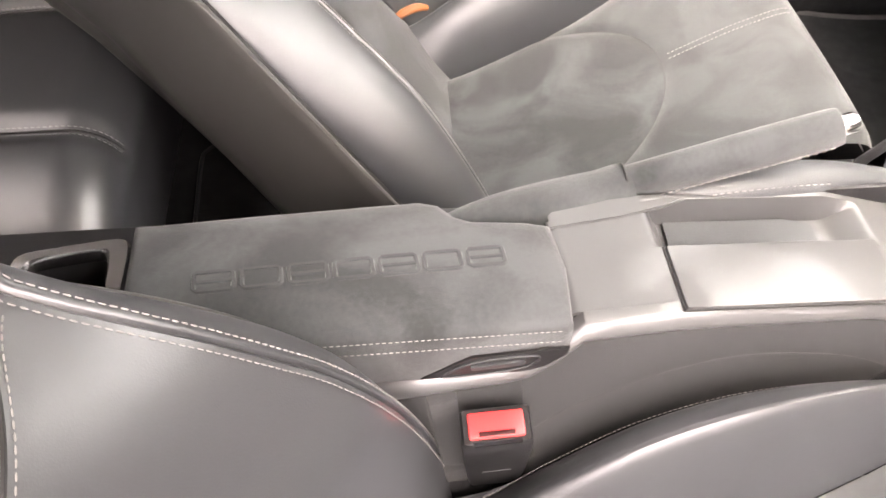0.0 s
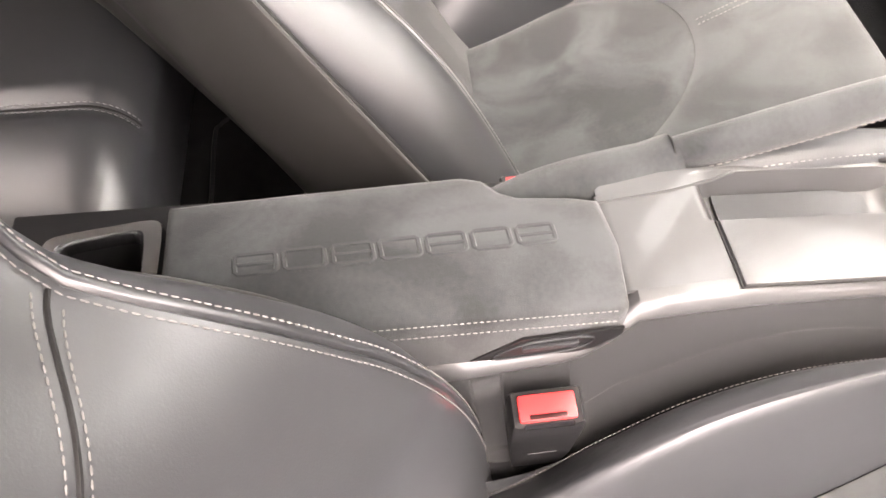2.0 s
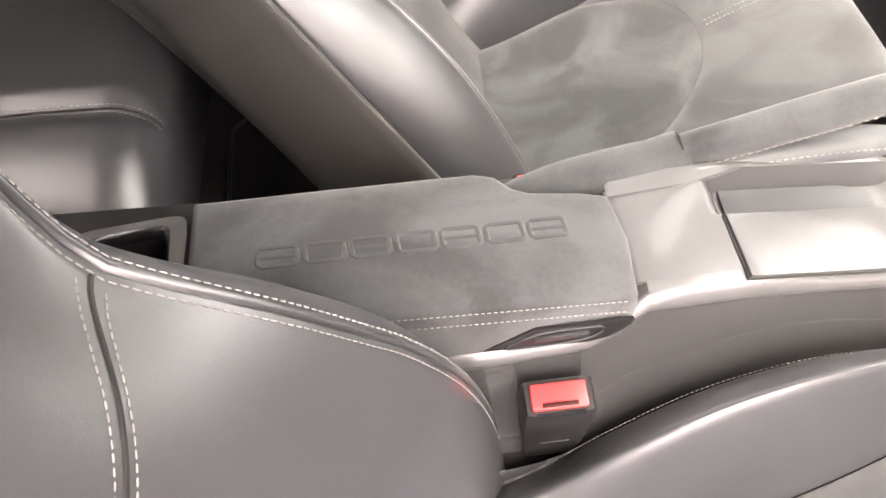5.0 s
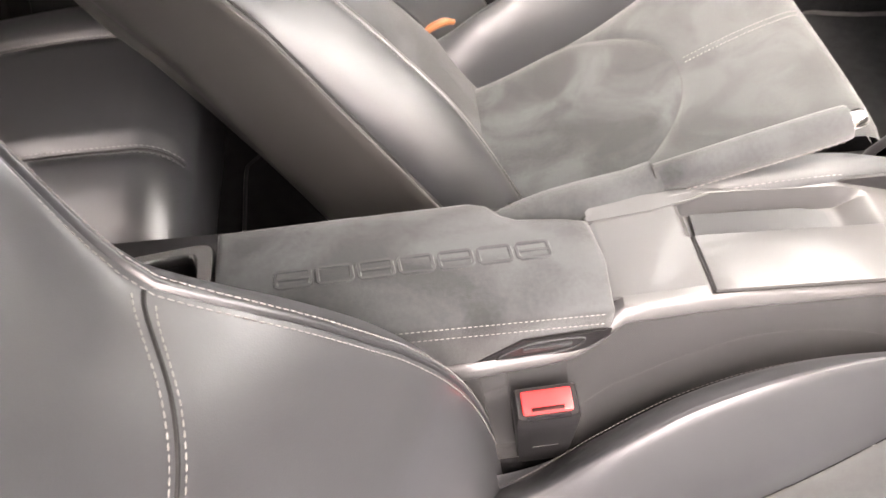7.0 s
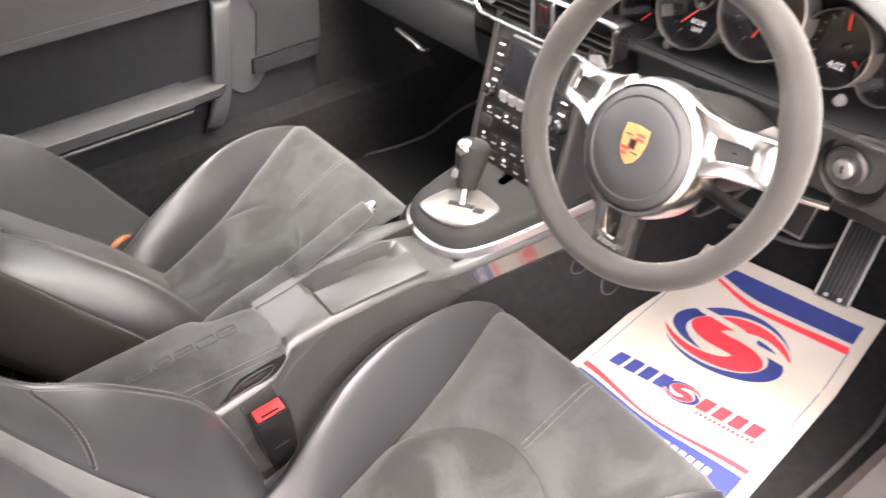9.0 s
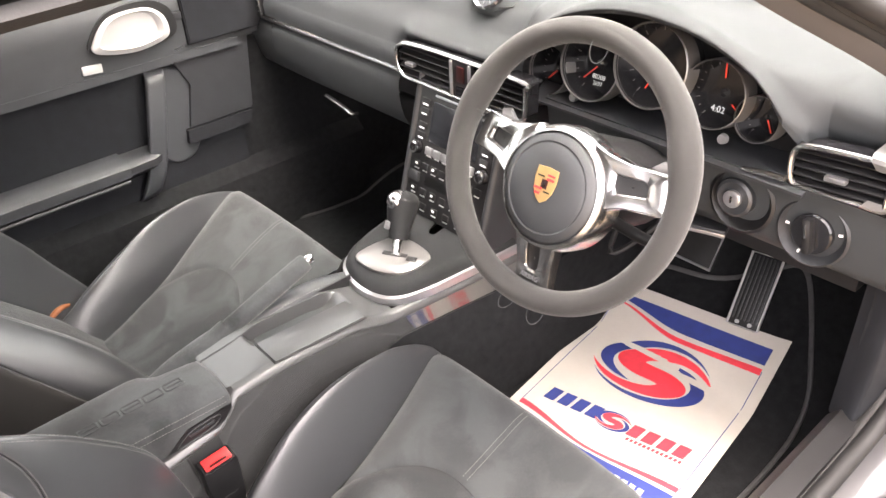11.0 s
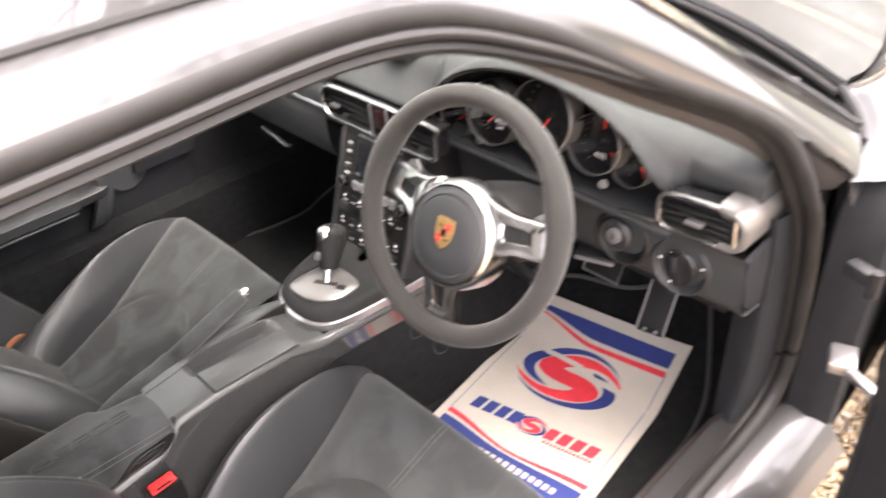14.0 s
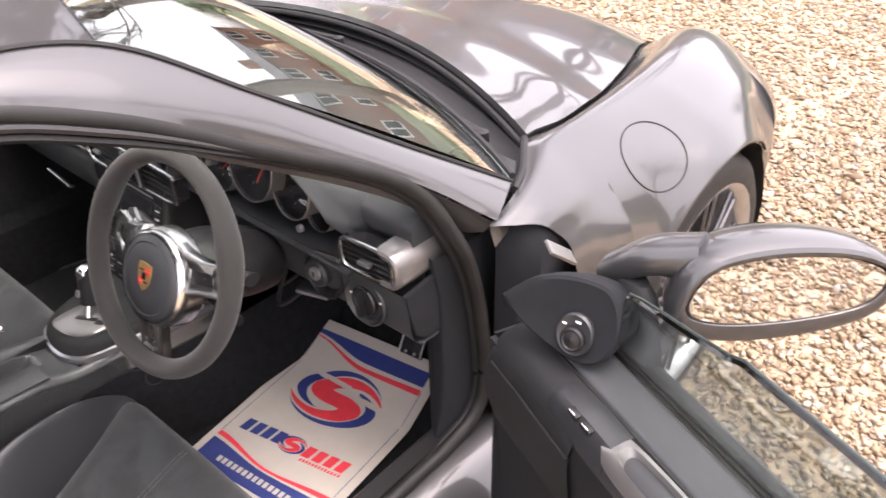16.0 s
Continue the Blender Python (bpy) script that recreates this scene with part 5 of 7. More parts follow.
part("vent_end_cap", loft([cap_ring(0.060, 0.55), cap_ring(0.0575, 0.80), cap_ring(0.060, 0.93), cap_ring(0.068, 1.0), cap_ring(0.10, 1.02), cap_ring(0.15, 1.0), cap_ring(0.21, 0.94)], closed=False), SILVER2, dash, "satin silver vent end cap")
part("vent_strip", tube([V(0.495, 0.087, 0.700), V(0.52, 0.0845, 0.705), V(0.553, 0.083, 0.709)], 0.0055, 8, flat=0.8), CHROME2, dash)
# lower driver panel
low = part("lower_panel", loft([smooth_path([V(x, 0.084, 0.704), V(x, 0.091, 0.68), V(x, 0.098, 0.625), V(x, 0.108, 0.600), V(x, 0.135, 0.586), V(x, 0.24, 0.585)], 4) for x in [0.16 + 0.53 * i / 30 for i in range(31)]], closed=False), SOFTDASH, dash, "grey leather lower dash panel")
part("side_end", prism([(0.088, 0.700), (0.095, 0.66), (0.108, 0.612), (0.13, 0.593), (0.22, 0.586), (0.26, 0.715)], 0.006, Matrix(((0, 0, 1, 0.684), (1, 0, 0, 0), (0, 1, 0, 0), (0, 0, 0, 1))), 0.002), CARPETDOOR, dash)
part("post_trim", loft([smooth_path([V(0.650, 0.176, z), V(0.688, 0.166 - f, z), V(0.697, 0.180 - f, z), V(0.706, 0.245, z), V(0.70, 0.30, z)], 4) for z, f in ((0.32, 0.03), (0.40, 0.006), (0.50, 0.0), (0.586, 0.002), (0.66, 0.004), (0.74, 0.02))], closed=False), CARPETDOOR, dash, "black lower pillar trim beside the dash")
face = frame_of((0, 0, 0), (1, 0, 0), (0, 0.08, 0.997))


def facing(x, y, z, m=face):
    k = m.copy()
    k.translation = (x, y, z)
    return k


ign = thing("ignition_switch", "round ignition lock with a bright key barrel", "ignition")
part("bezel", lathe([(0.044, 0.0), (0.046, 0.006), (0.042, 0.008), (0.036, 0.002), (0.030, -0.006), (0.0, -0.006)], facing(0.500, 0.0955, 0.654)), PLASTIC, ign)
part("collar", lathe([(0.026, -0.004), (0.026, 0.012), (0.022, 0.015), (0.015, 0.013), (0.0, 0.012)], facing(0.492, 0.0945, 0.657)), GREYPLASTIC, ign)
part("barrel", lathe([(0.012, 0.012), (0.012, 0.017), (0.010, 0.018), (0.0, 0.018)], facing(0.492, 0.0935, 0.657)), CHROMEDULL, ign, "bright key barrel")
part("keyhole", box((0.0028, 0.009, 0.002), facing(0.492, 0.0935, 0.657) @ pose(0, 0, 0.018)), GLOSSBLACK, ign)
lsw = thing("light_switch", "round rotary light switch", "light switch")
part("bezel", lathe([(0.044, 0.0), (0.046, 0.005), (0.043, 0.008), (0.040, 0.004), (0.034, -0.002), (0.0, -0.002)], facing(0.597, 0.0955, 0.647)), GREYPLASTIC, lsw)
part("dial", lathe([(0.026, 0.0), (0.026, 0.008), (0.024, 0.010), (0.0, 0.010)], facing(0.597, 0.0945, 0.647)), GLOSSBLACK, lsw)
part("grip", box((0.011, 0.046, 0.018), facing(0.597, 0.0945, 0.647) @ pose(0, 0, 0.014, 0, 0, 12), 0.004), PLASTIC, lsw)
part("pointer", box((0.002, 0.018, 0.002), facing(0.597, 0.0945, 0.647) @ pose(-0.002, 0.008, 0.0235, 0, 0, 12)), CHROME, lsw)
for a in (15, 50, 85, 180, 250):
    part("symbol_mark", box((0.005, 0.003, 0.0008), facing(0.597, 0.0955, 0.647) @ pose(0.0335 * math.cos(radians(a)), 0.0335 * math.sin(radians(a)), 0.003, 0, 0, a)), WHITE, lsw)

# ---- clock on the dash top ----
ck = thing("dash_clock", "round stopwatch clock with a chrome ring on the dash top", "clock")
CM = frame_of((0.003, 0.125, 0.829), (1, 0, 0), (0, 0.68, 0.73))
turns = [k * math.tau / 32 for k in range(32)]


def pod_ring(k, z):
    return [V(0.060 * k * math.cos(a), 0.162 + 0.056 * k * math.sin(a) * (1.7 if math.sin(a) > 0 else 0.95), z + 0.004 * math.sin(a)) for a in turns]


def dial_ring(r, z):
    return [CM @ V(r * math.cos(a), r * math.sin(a), z) for a in turns]


part("pod", loft([pod_ring(1.06, 0.800), pod_ring(1.03, 0.812), [p.lerp(q, 0.55) for p, q in zip(pod_ring(1.0, 0.814), dial_ring(0.040, -0.006))], dial_ring(0.038, -0.004), dial_ring(0.034, 0.0), dial_ring(0.02, 0.0)]), SOFTDASH, ck, "grey moulded clock pod")
part("pod_gap", tube([p + V(0, 0, 0.004) for p in pod_ring(1.07, 0.810)], 0.0014, 6, closed=True), RUBBER, ck)
part("ring", lathe([(0.030, -0.004), (0.034, 0.004), (0.032, 0.008), (0.028, 0.004)], CM), CHROME, ck)
part("dial", lathe([(0.029, 0.002), (0.028, 0.003), (0.0, 0.003)], CM), GLOSSBLACK, ck)
for k in range(12):
    part("hour_mark", box((0.0011, 0.0045, 0.0008), CM @ pose(0, 0, 0.0036, 0, 0, 30 * k) @ pose(0, 0.022, 0)), GAUGERING, ck)
part("hand", box((0.0008, 0.020, 0.0008), CM @ pose(0, 0, 0.0042, 0, 0, -40) @ pose(0, 0.008, 0)), WHITE, ck)
part("hand", box((0.0010, 0.013, 0.0008), CM @ pose(0, 0, 0.0042, 0, 0, 120) @ pose(0, 0.005, 0)), WHITE, ck)
sp = thing("dash_vent_grille", "small black demister grille at the dash end", "grille")
part("surround", lathe([(0.030, 0.0), (0.032, 0.004), (0.028, 0.005)], pose(0.60, 0.33, 0.80) @ Matrix.Diagonal((1.0, 1.9, 1, 1)), 28), SOFTDASH, sp)
for k in range(4):
    part("slat", box((0.036, 0.004, 0.003), pose(0.60, 0.305 + 0.017 * k, 0.806, 0, 0, 0), 0.001), GLOSSBLACK, sp)

# ---- instrument cluster ----
cl = thing("instrument_cluster", "five overlapping round dials with red needles", "instruments")
YC = 0.108
GA = (("dial", 0.145, 0.736, 0.038, 225), ("dial", 0.228, 0.766, 0.053, 225), ("dial", 0.335, 0.793, 0.058, 245), ("dial", 0.430, 0.777, 0.045, 120), ("dial", 0.492, 0.760, 0.030, -60))
gface = frame_of((0, 0, 0), (1, 0, 0), (0, 0.22, 0.975))
for k, (nm, x, z, r, ang) in enumerate(GA):
    off = {0: 0.004, 1: 0.0, 2: -0.006, 3: 0.0, 4: 0.004}[k]
    g = gface.copy()
    g.translation = (x, YC + off, z)
    deep = g @ Matrix.Translation((0, 0, -0.024))
    d = part("dial", lathe([(0.0, -0.024), (r * 0.955, -0.024), (r * 0.965, 0.006), (r * 1.0, 0.004), (r * 1.0, -0.035)], g, 40), GLOSSBLACK, cl, "black dial face")
    part("bezel", lathe([(r * 0.962, 0.002), (r * 0.980, 0.0095), (r * 1.010, 0.008), (r * 1.02, -0.02)], g, 40), GAUGERING, d, "thin grey metal bezel")
    for j in range(17):
        a = radians(235 - j * 270 / 16)
        part("scale_mark", box((r * (0.06 if j % 2 else 0.12), 0.0009, 0.0006), deep @ pose(r * 0.86 * math.cos(a), r * 0.86 * math.sin(a), 0.001, 0, 0, math.degrees(a))), GAUGERING, d)
    # the fourth dial has two short pointers near its rim, the others one long one
    for ang_, r0, r1 in (((100, 0.42, 0.86), (-38, 0.42, 0.86)) if k == 3 else ((ang, 0.05, 0.70),)):
        an = radians(ang_)
        part("needle", box((r * (r1 - r0), 0.0019, 0.0012), deep @ pose(r * (r0 + r1) / 2 * math.cos(an), r * (r0 + r1) / 2 * math.sin(an), 0.003, 0, 0, ang_), 0.0004), NEEDLE, d, "red needle")
    part("needle_hub", lathe([(0.0, 0.005), (r * 0.12, 0.004), (r * 0.12, 0.0)], deep, 16), GLOSSBLACK, d)
part("dial_backing", sheet(lambda u, v: V(0.335 + 0.234 * (2 * u - 1), YC + 0.040, 0.700 + (lip_z(0.335 + 0.234 * (2 * u - 1)) - 0.016 - 0.700) * v), 40, 6), PLASTIC, cl, "black dial backing")
part("dial_shelf", sheet(lambda u, v: V(0.335 + 0.245 * (2 * u - 1), 0.074 + (YC + 0.042 - 0.074) * v, 0.700 + 0.010 * v), 24, 4, 0.004), GREYPLASTIC, cl, "grey shelf below the dials")


def letters(word, size, m, mat, parent, name="lettering"):
    cu = bpy.data.curves.new(name, "FONT")
    cu.body, cu.size, cu.extrude = word, size, 0.0002
    cu.align_x, cu.align_y = "CENTER", "CENTER"
    tmp = bpy.data.objects.new(name, cu)
    scene.collection.objects.link(tmp)
    me = bpy.data.meshes.new_from_object(tmp.evaluated_get(bpy.context.evaluated_depsgraph_get()))
    bpy.data.objects.remove(tmp)
    bpy.data.curves.remove(cu)
    me.materials.clear()
    me.materials.append(mat)
    ob = new(name, me)
    ob.matrix_world = m
    ob.parent = parent
    return ob


def on_dial(k, dx, dy):
    m = gface.copy()
    m.translation = (GA[k][1], YC + (0.004, 0.0, -0.006, 0.0, 0.004)[k], GA[k][2])
    return m @ pose(dx - 0.013, dy, -0.0218)


letters("80208", 0.0095, on_dial(1, 0.013, -0.020), WHITE, cl, "mileage_figures")
letters("2697", 0.0085, on_dial(1, 0.013, -0.030), WHITE, cl, "mileage_figures")
letters("4:02", 0.012, on_dial(3, 0.010, -0.023), WHITE, cl, "time_figures")
part("reset_button", lathe([(0.0, 0.008), (0.006, 0.007), (0.007, 0.0)], facing(0.205, 0.100, 0.712), 16), CHROMEDULL, cl)
part("reset_button", lathe([(0.0, 0.008), (0.006, 0.007), (0.007, 0.0)], facing(0.462, 0.088, 0.732), 16), CHROMEDULL, cl)

# ---- centre stack ----
stack = thing("centre_stack", "black radio and climate control stack with grey edge trims", "control panel")
SM = frame_of((0.003, 0.022, 0.572), (1, 0, 0), (0, 0.29, 0.957))


def sbox(name, x, z, w, h, d, mat, b=0.001, lift=0.0, label=""):
    return part(name, box((w, h, d), SM @ pose(x, z, lift + d / 2), b), mat, stack, label)


sbox("panel", 0, -0.012, 0.196, 0.235, 0.006, PLASTIC, 0.002, -0.004)
part("panel_body", box((0.19, 0.24, 0.12), SM @ pose(0, -0.015, -0.066), 0.003), PLASTIC, stack)
for sx in (-1, 1):
    part("edge_trim", loft([smooth_path([SM @ V(sx * (0.098), zz, 0.000), SM @ V(sx * 0.102, zz, 0.006), SM @ V(sx * 0.110, zz, 0.004), SM @ V(sx * 0.114, zz, -0.015), SM @ V(sx * (0.116), zz, -0.10)], 3) for zz in [0.118 - 0.0135 * i for i in range(20)]], closed=False), GREYPLASTIC, stack, "grey edge trim of the stack")
sbox("disc_slot", 0.0, 0.088, 0.120, 0.004, 0.003, CHROMEDULL, 0.0008)
sbox("screen", 0.0, 0.042, 0.122, 0.072, 0.003, SCREEN, 0.001, label="dark glossy display screen")
for i, zz in enumerate((0.072, 0.055, 0.030, 0.012)):
    for sx in (-1, 1):
        sbox("key", sx * 0.080, zz, 0.022, 0.012, 0.004, PLASTIC, 0.0015)
        sbox("key_mark", sx * 0.080, zz - 0.0045, 0.013, 0.0025, 0.0046, WHITE, 0.0003)
for sx in (-1, 1):
    part("rotary_knob", lathe([(0.0, 0.014), (0.006, 0.0142), (0.009, 0.013), (0.0115, 0.011), (0.013, 0.003), (0.013, 0.0)], SM @ pose(sx * 0.084, -0.010, 0.001), 24), GLOSSBLACK, stack)
    part("knob_ring", lathe([(0.0075, 0.0142), (0.0105, 0.0135), (0.0105, 0.0125), (0.0075, 0.0125)], SM @ pose(sx * 0.084, -0.010, 0.001), 24), CHROME, stack)
for i in range(6):
    sbox("key", -0.0525 + 0.021 * i, -0.010, 0.018, 0.014, 0.006, CHROMEDULL, 0.0015)
    sbox("key_mark", -0.0525 + 0.021 * i, -0.0195, 0.013, 0.0022, 0.003, WHITE, 0.0003)
for row, n, z in (("a", 8, -0.040), ("b", 7, -0.086), ("c", 6, -0.112)):
    for i in range(n):
        x = -0.078 + 0.156 * i / (n - 1)
        sbox("key", x, z, 0.017, 0.012, 0.005, PLASTIC, 0.0015)
        sbox("key_mark", x, z - 0.0085, 0.012, 0.002, 0.003, WHITE, 0.0003)
        if i % 2 == 0:
            sbox("key_mark", x, z + 0.001, 0.006, 0.004, 0.0056, WHITE, 0.0003)
sbox("climate_display", 0.006, -0.064, 0.12, 0.020, 0.002, SCREEN, 0.001)
sbox("coin_tray", -0.080, -0.063, 0.026, 0.018, 0.007, GREYPLASTIC, 0.002)

# ---- steering wheel ----
wh = thing("steering_wheel", "grey suede-rimmed three-spoke steering wheel with satin metal spokes", "steering wheel")
WM = pose(0.357, -0.1095, 0.727, 66.1, 0, 2.2)
R0 = 0.168
rings = []
for a in range(96):
    th = a * math.tau / 96
    c = V(math.cos(th), math.sin(th), 0)
    # thumb grips above the side spokes make the rim thicker there
    deg = math.degrees(th)
    grip = math.exp(-((deg - 22) / 14) ** 2) + math.exp(-((deg - 158) / 14) ** 2)
    rr = 0.0158 + 0.0028 * grip
    rings.append([c * R0 + (c * math.cos(k * math.tau / 16) * rr * 1.02 - c * 0.002 * grip) + V(0, 0, math.sin(k * math.tau / 16) * rr * 1.12) for k in range(16)])
rings.append(rings[0])
bm = loft(rings, caps=False)
bmesh.ops.remove_doubles(bm, verts=bm.verts[:], dist=1e-6)
bm.transform(WM)
part("rim", bm, SUEDEWHEEL, wh, "worn grey suede rim")
WM = WM @ Matrix.Translation((0.0015, -0.018, -0.006))  # hub and spokes sit a little lower
for a in (20, 160, 262, 278, 90):
    th = radians(a)
    c = V(math.cos(th), math.sin(th), 0)
    bm = tube([c * R0 + c * math.cos(k * math.tau / 20) * 0.0176 + V(0, 0, math.sin(k * math.tau / 20) * 0.0192) for k in range(20)], 0.0006, 5, closed=True)
    bm.transform(WM)
    part("rim_seam", bm, SUEDE, wh)


def spoke(outline, hole, name, label):
    """A metal spoke, its outline and window given in the wheel's plane."""
    def rise(x, y):
        r = math.hypot(x, y)
        return 0.016 - 0.020 * smoothstep(0.06, 0.15, r)
    n = 12
    def edges(pts):
        q = [V(x, y, 0) for x, y in pts]
        out = [q[i].lerp(q[(i + 1) % len(q)], k / n) for i in range(len(q)) for k in range(n)]
        return [(out[i - 1] + out[i] * 2 + out[(i + 1) % len(out)]) / 4 for i in range(len(out))]
    so, sh = edges(outline), edges(hole)
    m = len(so)
    sh = [sh[int(i * len(sh) / m)] for i in range(m)]

    def z(p, d):
        return V(p.x, p.y, rise(p.x, p.y) + d)
    rings = [[z(p, -0.018) for p in so], [z(p, -0.004) for p in so], [z(p.lerp(q, 0.05), -0.0005) for p, q in zip(so, sh)], [z(p.lerp(q, 0.16), 0.0022) for p, q in zip(so, sh)], [z(p.lerp(q, 0.85), 0.0022) for p, q in zip(so, sh)], [z(q, 0.0) for q in sh], [z(q, -0.010) for q in sh], [z(p, -0.018) for p in so]]
    bm = loft(rings, caps=False)
    bm.transform(WM)
    sp_ = part(name, bm, SPOKEMETAL, wh, label)
    bm = loft([[z(q, -0.005) for q in sh], [z(q.lerp(V(sum(p.x for p in sh) / m, sum(p.y for p in sh) / m, 0), 0.9), -0.005) for q in sh]], caps=False)
    bm.transform(WM)
    part("spoke_window", bm, PLASTIC, sp_)
    return sp_


for sx in (1, -1):
    spoke([(sx * x, y) for x, y in ((0.040, 0.066), (0.062, 0.0585), (0.092, 0.054), (0.142, 0.056), (0.156, 0.006), (0.100, 0.001), (0.070, -0.013), (0.052, -0.045))],
          [(sx * x, y) for x, y in ((0.081, 0.037), (0.098, 0.038), (0.114, 0.039), (0.119, 0.034), (0.121, 0.022), (0.104, 0.019), (0.088, 0.016), (0.083, 0.024))], "side_spoke", "satin metal spoke with a window")
lowsp = spoke([(-0.040, -0.060), (0.040, -0.060), (0.032, -0.080), (0.0275, -0.110), (0.027, -0.144), (-0.027, -0.144), (-0.0275, -0.110), (-0.032, -0.080)],
              [(-0.0105, -0.082), (0.0105, -0.082), (0.0105, -0.095), (0.0085, -0.114), (0.005, -0.117), (-0.005, -0.117), (-0.0085, -0.114), (-0.0105, -0.095)], "lower_spoke", "satin metal lower spoke")
letters("AIRBAG", 0.0085, WM @ pose(0, -0.127, 0.0035), CHROMEDULL, lowsp)
HM = WM @ Matrix.Translation((0.003, -0.006, 0))
part("hub_ring", lathe([(0.070, 0.024), (0.073, 0.0225), (0.077, 0.016), (0.080, 0.004), (0.080, -0.02), (0.066, -0.02), (0.068, 0.020)], HM, 56), SPOKEMETAL, wh, "satin metal hub ring")
part("airbag_cover", lathe([(0.0, 0.0325), (0.030, 0.032), (0.052, 0.0295), (0.056, 0.0275), (0.058, 0.0285), (0.066, 0.0255), (0.0695, 0.021), (0.0695, 0.0)], HM, 56), GREYLEATHER, wh, "black leather-grained airbag cover")
cr = part("crest", prism([(-0.0155, 0.021), (0.0, 0.0225), (0.0155, 0.021), (0.0165, 0.006), (0.014, -0.008), (0.008, -0.018), (0.0, -0.023), (-0.008, -0.018), (-0.014, -0.008), (-0.0165, 0.006)], 0.0016, HM @ pose(0, 0.004, 0.0322), 0.0005), GOLD, wh, "gold shield badge with red and dark fields")
for x, y, w, h, mt in ((-0.0075, -0.0055, 0.011, 0.003, RED), (-0.007, -0.0115, 0.008, 0.003, RED), (0.0075, 0.008, 0.011, 0.003, RED), (0.0075, 0.013, 0.011, 0.0025, RED), (-0.0075, 0.010, 0.010, 0.0016, GLOSSBLACK), (0.006, -0.008, 0.009, 0.0016, GLOSSBLACK), (0.0, 0.001, 0.009, 0.011, DARKRED), (0.0, 0.001, 0.004, 0.007, GLOSSBLACK)):
    part("badge_field", box((w, h, 0.0008), HM @ pose(x, y + 0.004, 0.0341)), mt, cr)
# column shroud, stalks, paddles
part("column_shroud", loft([[WM @ V(0.062 * k * math.cos(a * math.tau / 24), 0.052 * k * math.sin(a * math.tau / 24) + 0.004, z) for a in range(24)] for k, z in ((0.9, -0.03), (1.1, -0.05), (1.2, -0.09), (1.15, -0.16), (1.0, -0.20))]), PLASTIC, wh, "black steering column shroud")
for sx in (1, -1):
    part("shift_paddle", prism([(sx * x, y) for x, y in ((0.085, 0.026), (0.125, 0.030), (0.132, 0.062), (0.118, 0.066), (0.100, 0.050))], 0.005, WM @ pose(0, 0, -0.022), 0.0015), CHROMEDULL, wh, "metal shift paddle")
    st_ = part("stalk", tube([WM @ V(sx * 0.05, 0.018, -0.055), WM @ V(sx * 0.10, 0.030, -0.050), WM @ V(sx * 0.150, 0.040, -0.046)], lambda t: 0.008 + 0.006 * t, 10, flat=0.7), PLASTIC, wh, "black column stalk")
    part("stalk_mark", box((0.012, 0.003, 0.001), WM @ pose(sx * 0.138, 0.040, -0.035)), WHITE, st_)
part("stalk", tube([WM @ V(0.05, -0.03, -0.06), WM @ V(0.10, -0.035, -0.055), WM @ V(0.135, -0.035, -0.05)], 0.008, 10), PLASTIC, wh)

# bonnet lever under the panel
lv = part("under_panel_lever", box((0.066, 0.030, 0.012), pose(0.438, 0.118, 0.576, 0, 0, 18), 0.004), GREYPLASTIC, dash, "grey lever under the dash")
part("lever_edge", box((0.064, 0.004, 0.006), pose(0.444, 0.102, 0.576, 0, 0, 18), 0.0015), CHROMEDULL, lv)
# ---- pedals ----
pd = thing("accelerator_pedal", "long accelerator pedal with dark ribbed face and metal edge", "pedal")
PM = frame_of((0.402, 0.415, 0.277), (0.99, 0.12, 0.05), (0.13, 0.62, 0.78))
part("plate", box((0.060, 0.145, 0.010), PM, 0.005), PLASTIC, pd)
part("plate_edge", tube([PM @ V(x, y, 0.006) for x, y in ((-0.029, -0.071), (0.029, -0.071), (0.029, 0.071), (-0.029, 0.071))], 0.0026, 6, closed=True), HANDLE, pd)
for k in range(7):
    part("rib", box((0.0035, 0.125, 0.003), PM @ pose(-0.0225 + 0.0075 * k, 0.004, 0.006), 0.001), GREYPLASTIC, pd)
for x in (-0.012, 0.012):
    part("stud", lathe([(0.0, 0.008), (0.004, 0.0075), (0.004, 0.004)], PM @ pose(x, -0.064, 0.0), 10), CHROMEDULL, pd)
bp_ = thing("brake_pedal", "black rubber-faced brake pedal with metal edge", "pedal")
BM = frame_of((0.30, 0.36, 0.36), (1, 0, 0), (0, 0.5, 0.86))
part("plate", box((0.085, 0.065, 0.012), BM, 0.005), RUBBER, bp_)
part("plate_edge", tube([BM @ V(x, y, 0.006) for x, y in ((-0.042, -0.032), (0.042, -0.032), (0.042, 0.032), (-0.042, 0.032))], 0.003, 6, closed=True), CHROMEDULL, bp_)
part("arm", tube([BM @ V(0, 0, -0.006), V(0.30, 0.44, 0.45), V(0.30, 0.47, 0.55)], 0.010, 8), PLASTIC, bp_)
for k in range(3):
    cb = thing("cable", "black wiring loom under the dash", "cable", "cables")
    part("sheath", tube(smooth_path([V(0.20 + 0.03 * k, 0.22, 0.56), V(0.21 + 0.02 * k, 0.20 - 0.02 * k, 0.48 - 0.03 * k), V(0.26 + 0.02 * k, 0.24, 0.52 - 0.02 * k), V(0.30, 0.28, 0.56)], 6), 0.005, 8), RUBBER, cb)

# ---- paper mat ----
pp = thing("paper_floor_mat", "white paper floor mat printed red and blue in the footwell", "paper mat")
PA = radians(7)


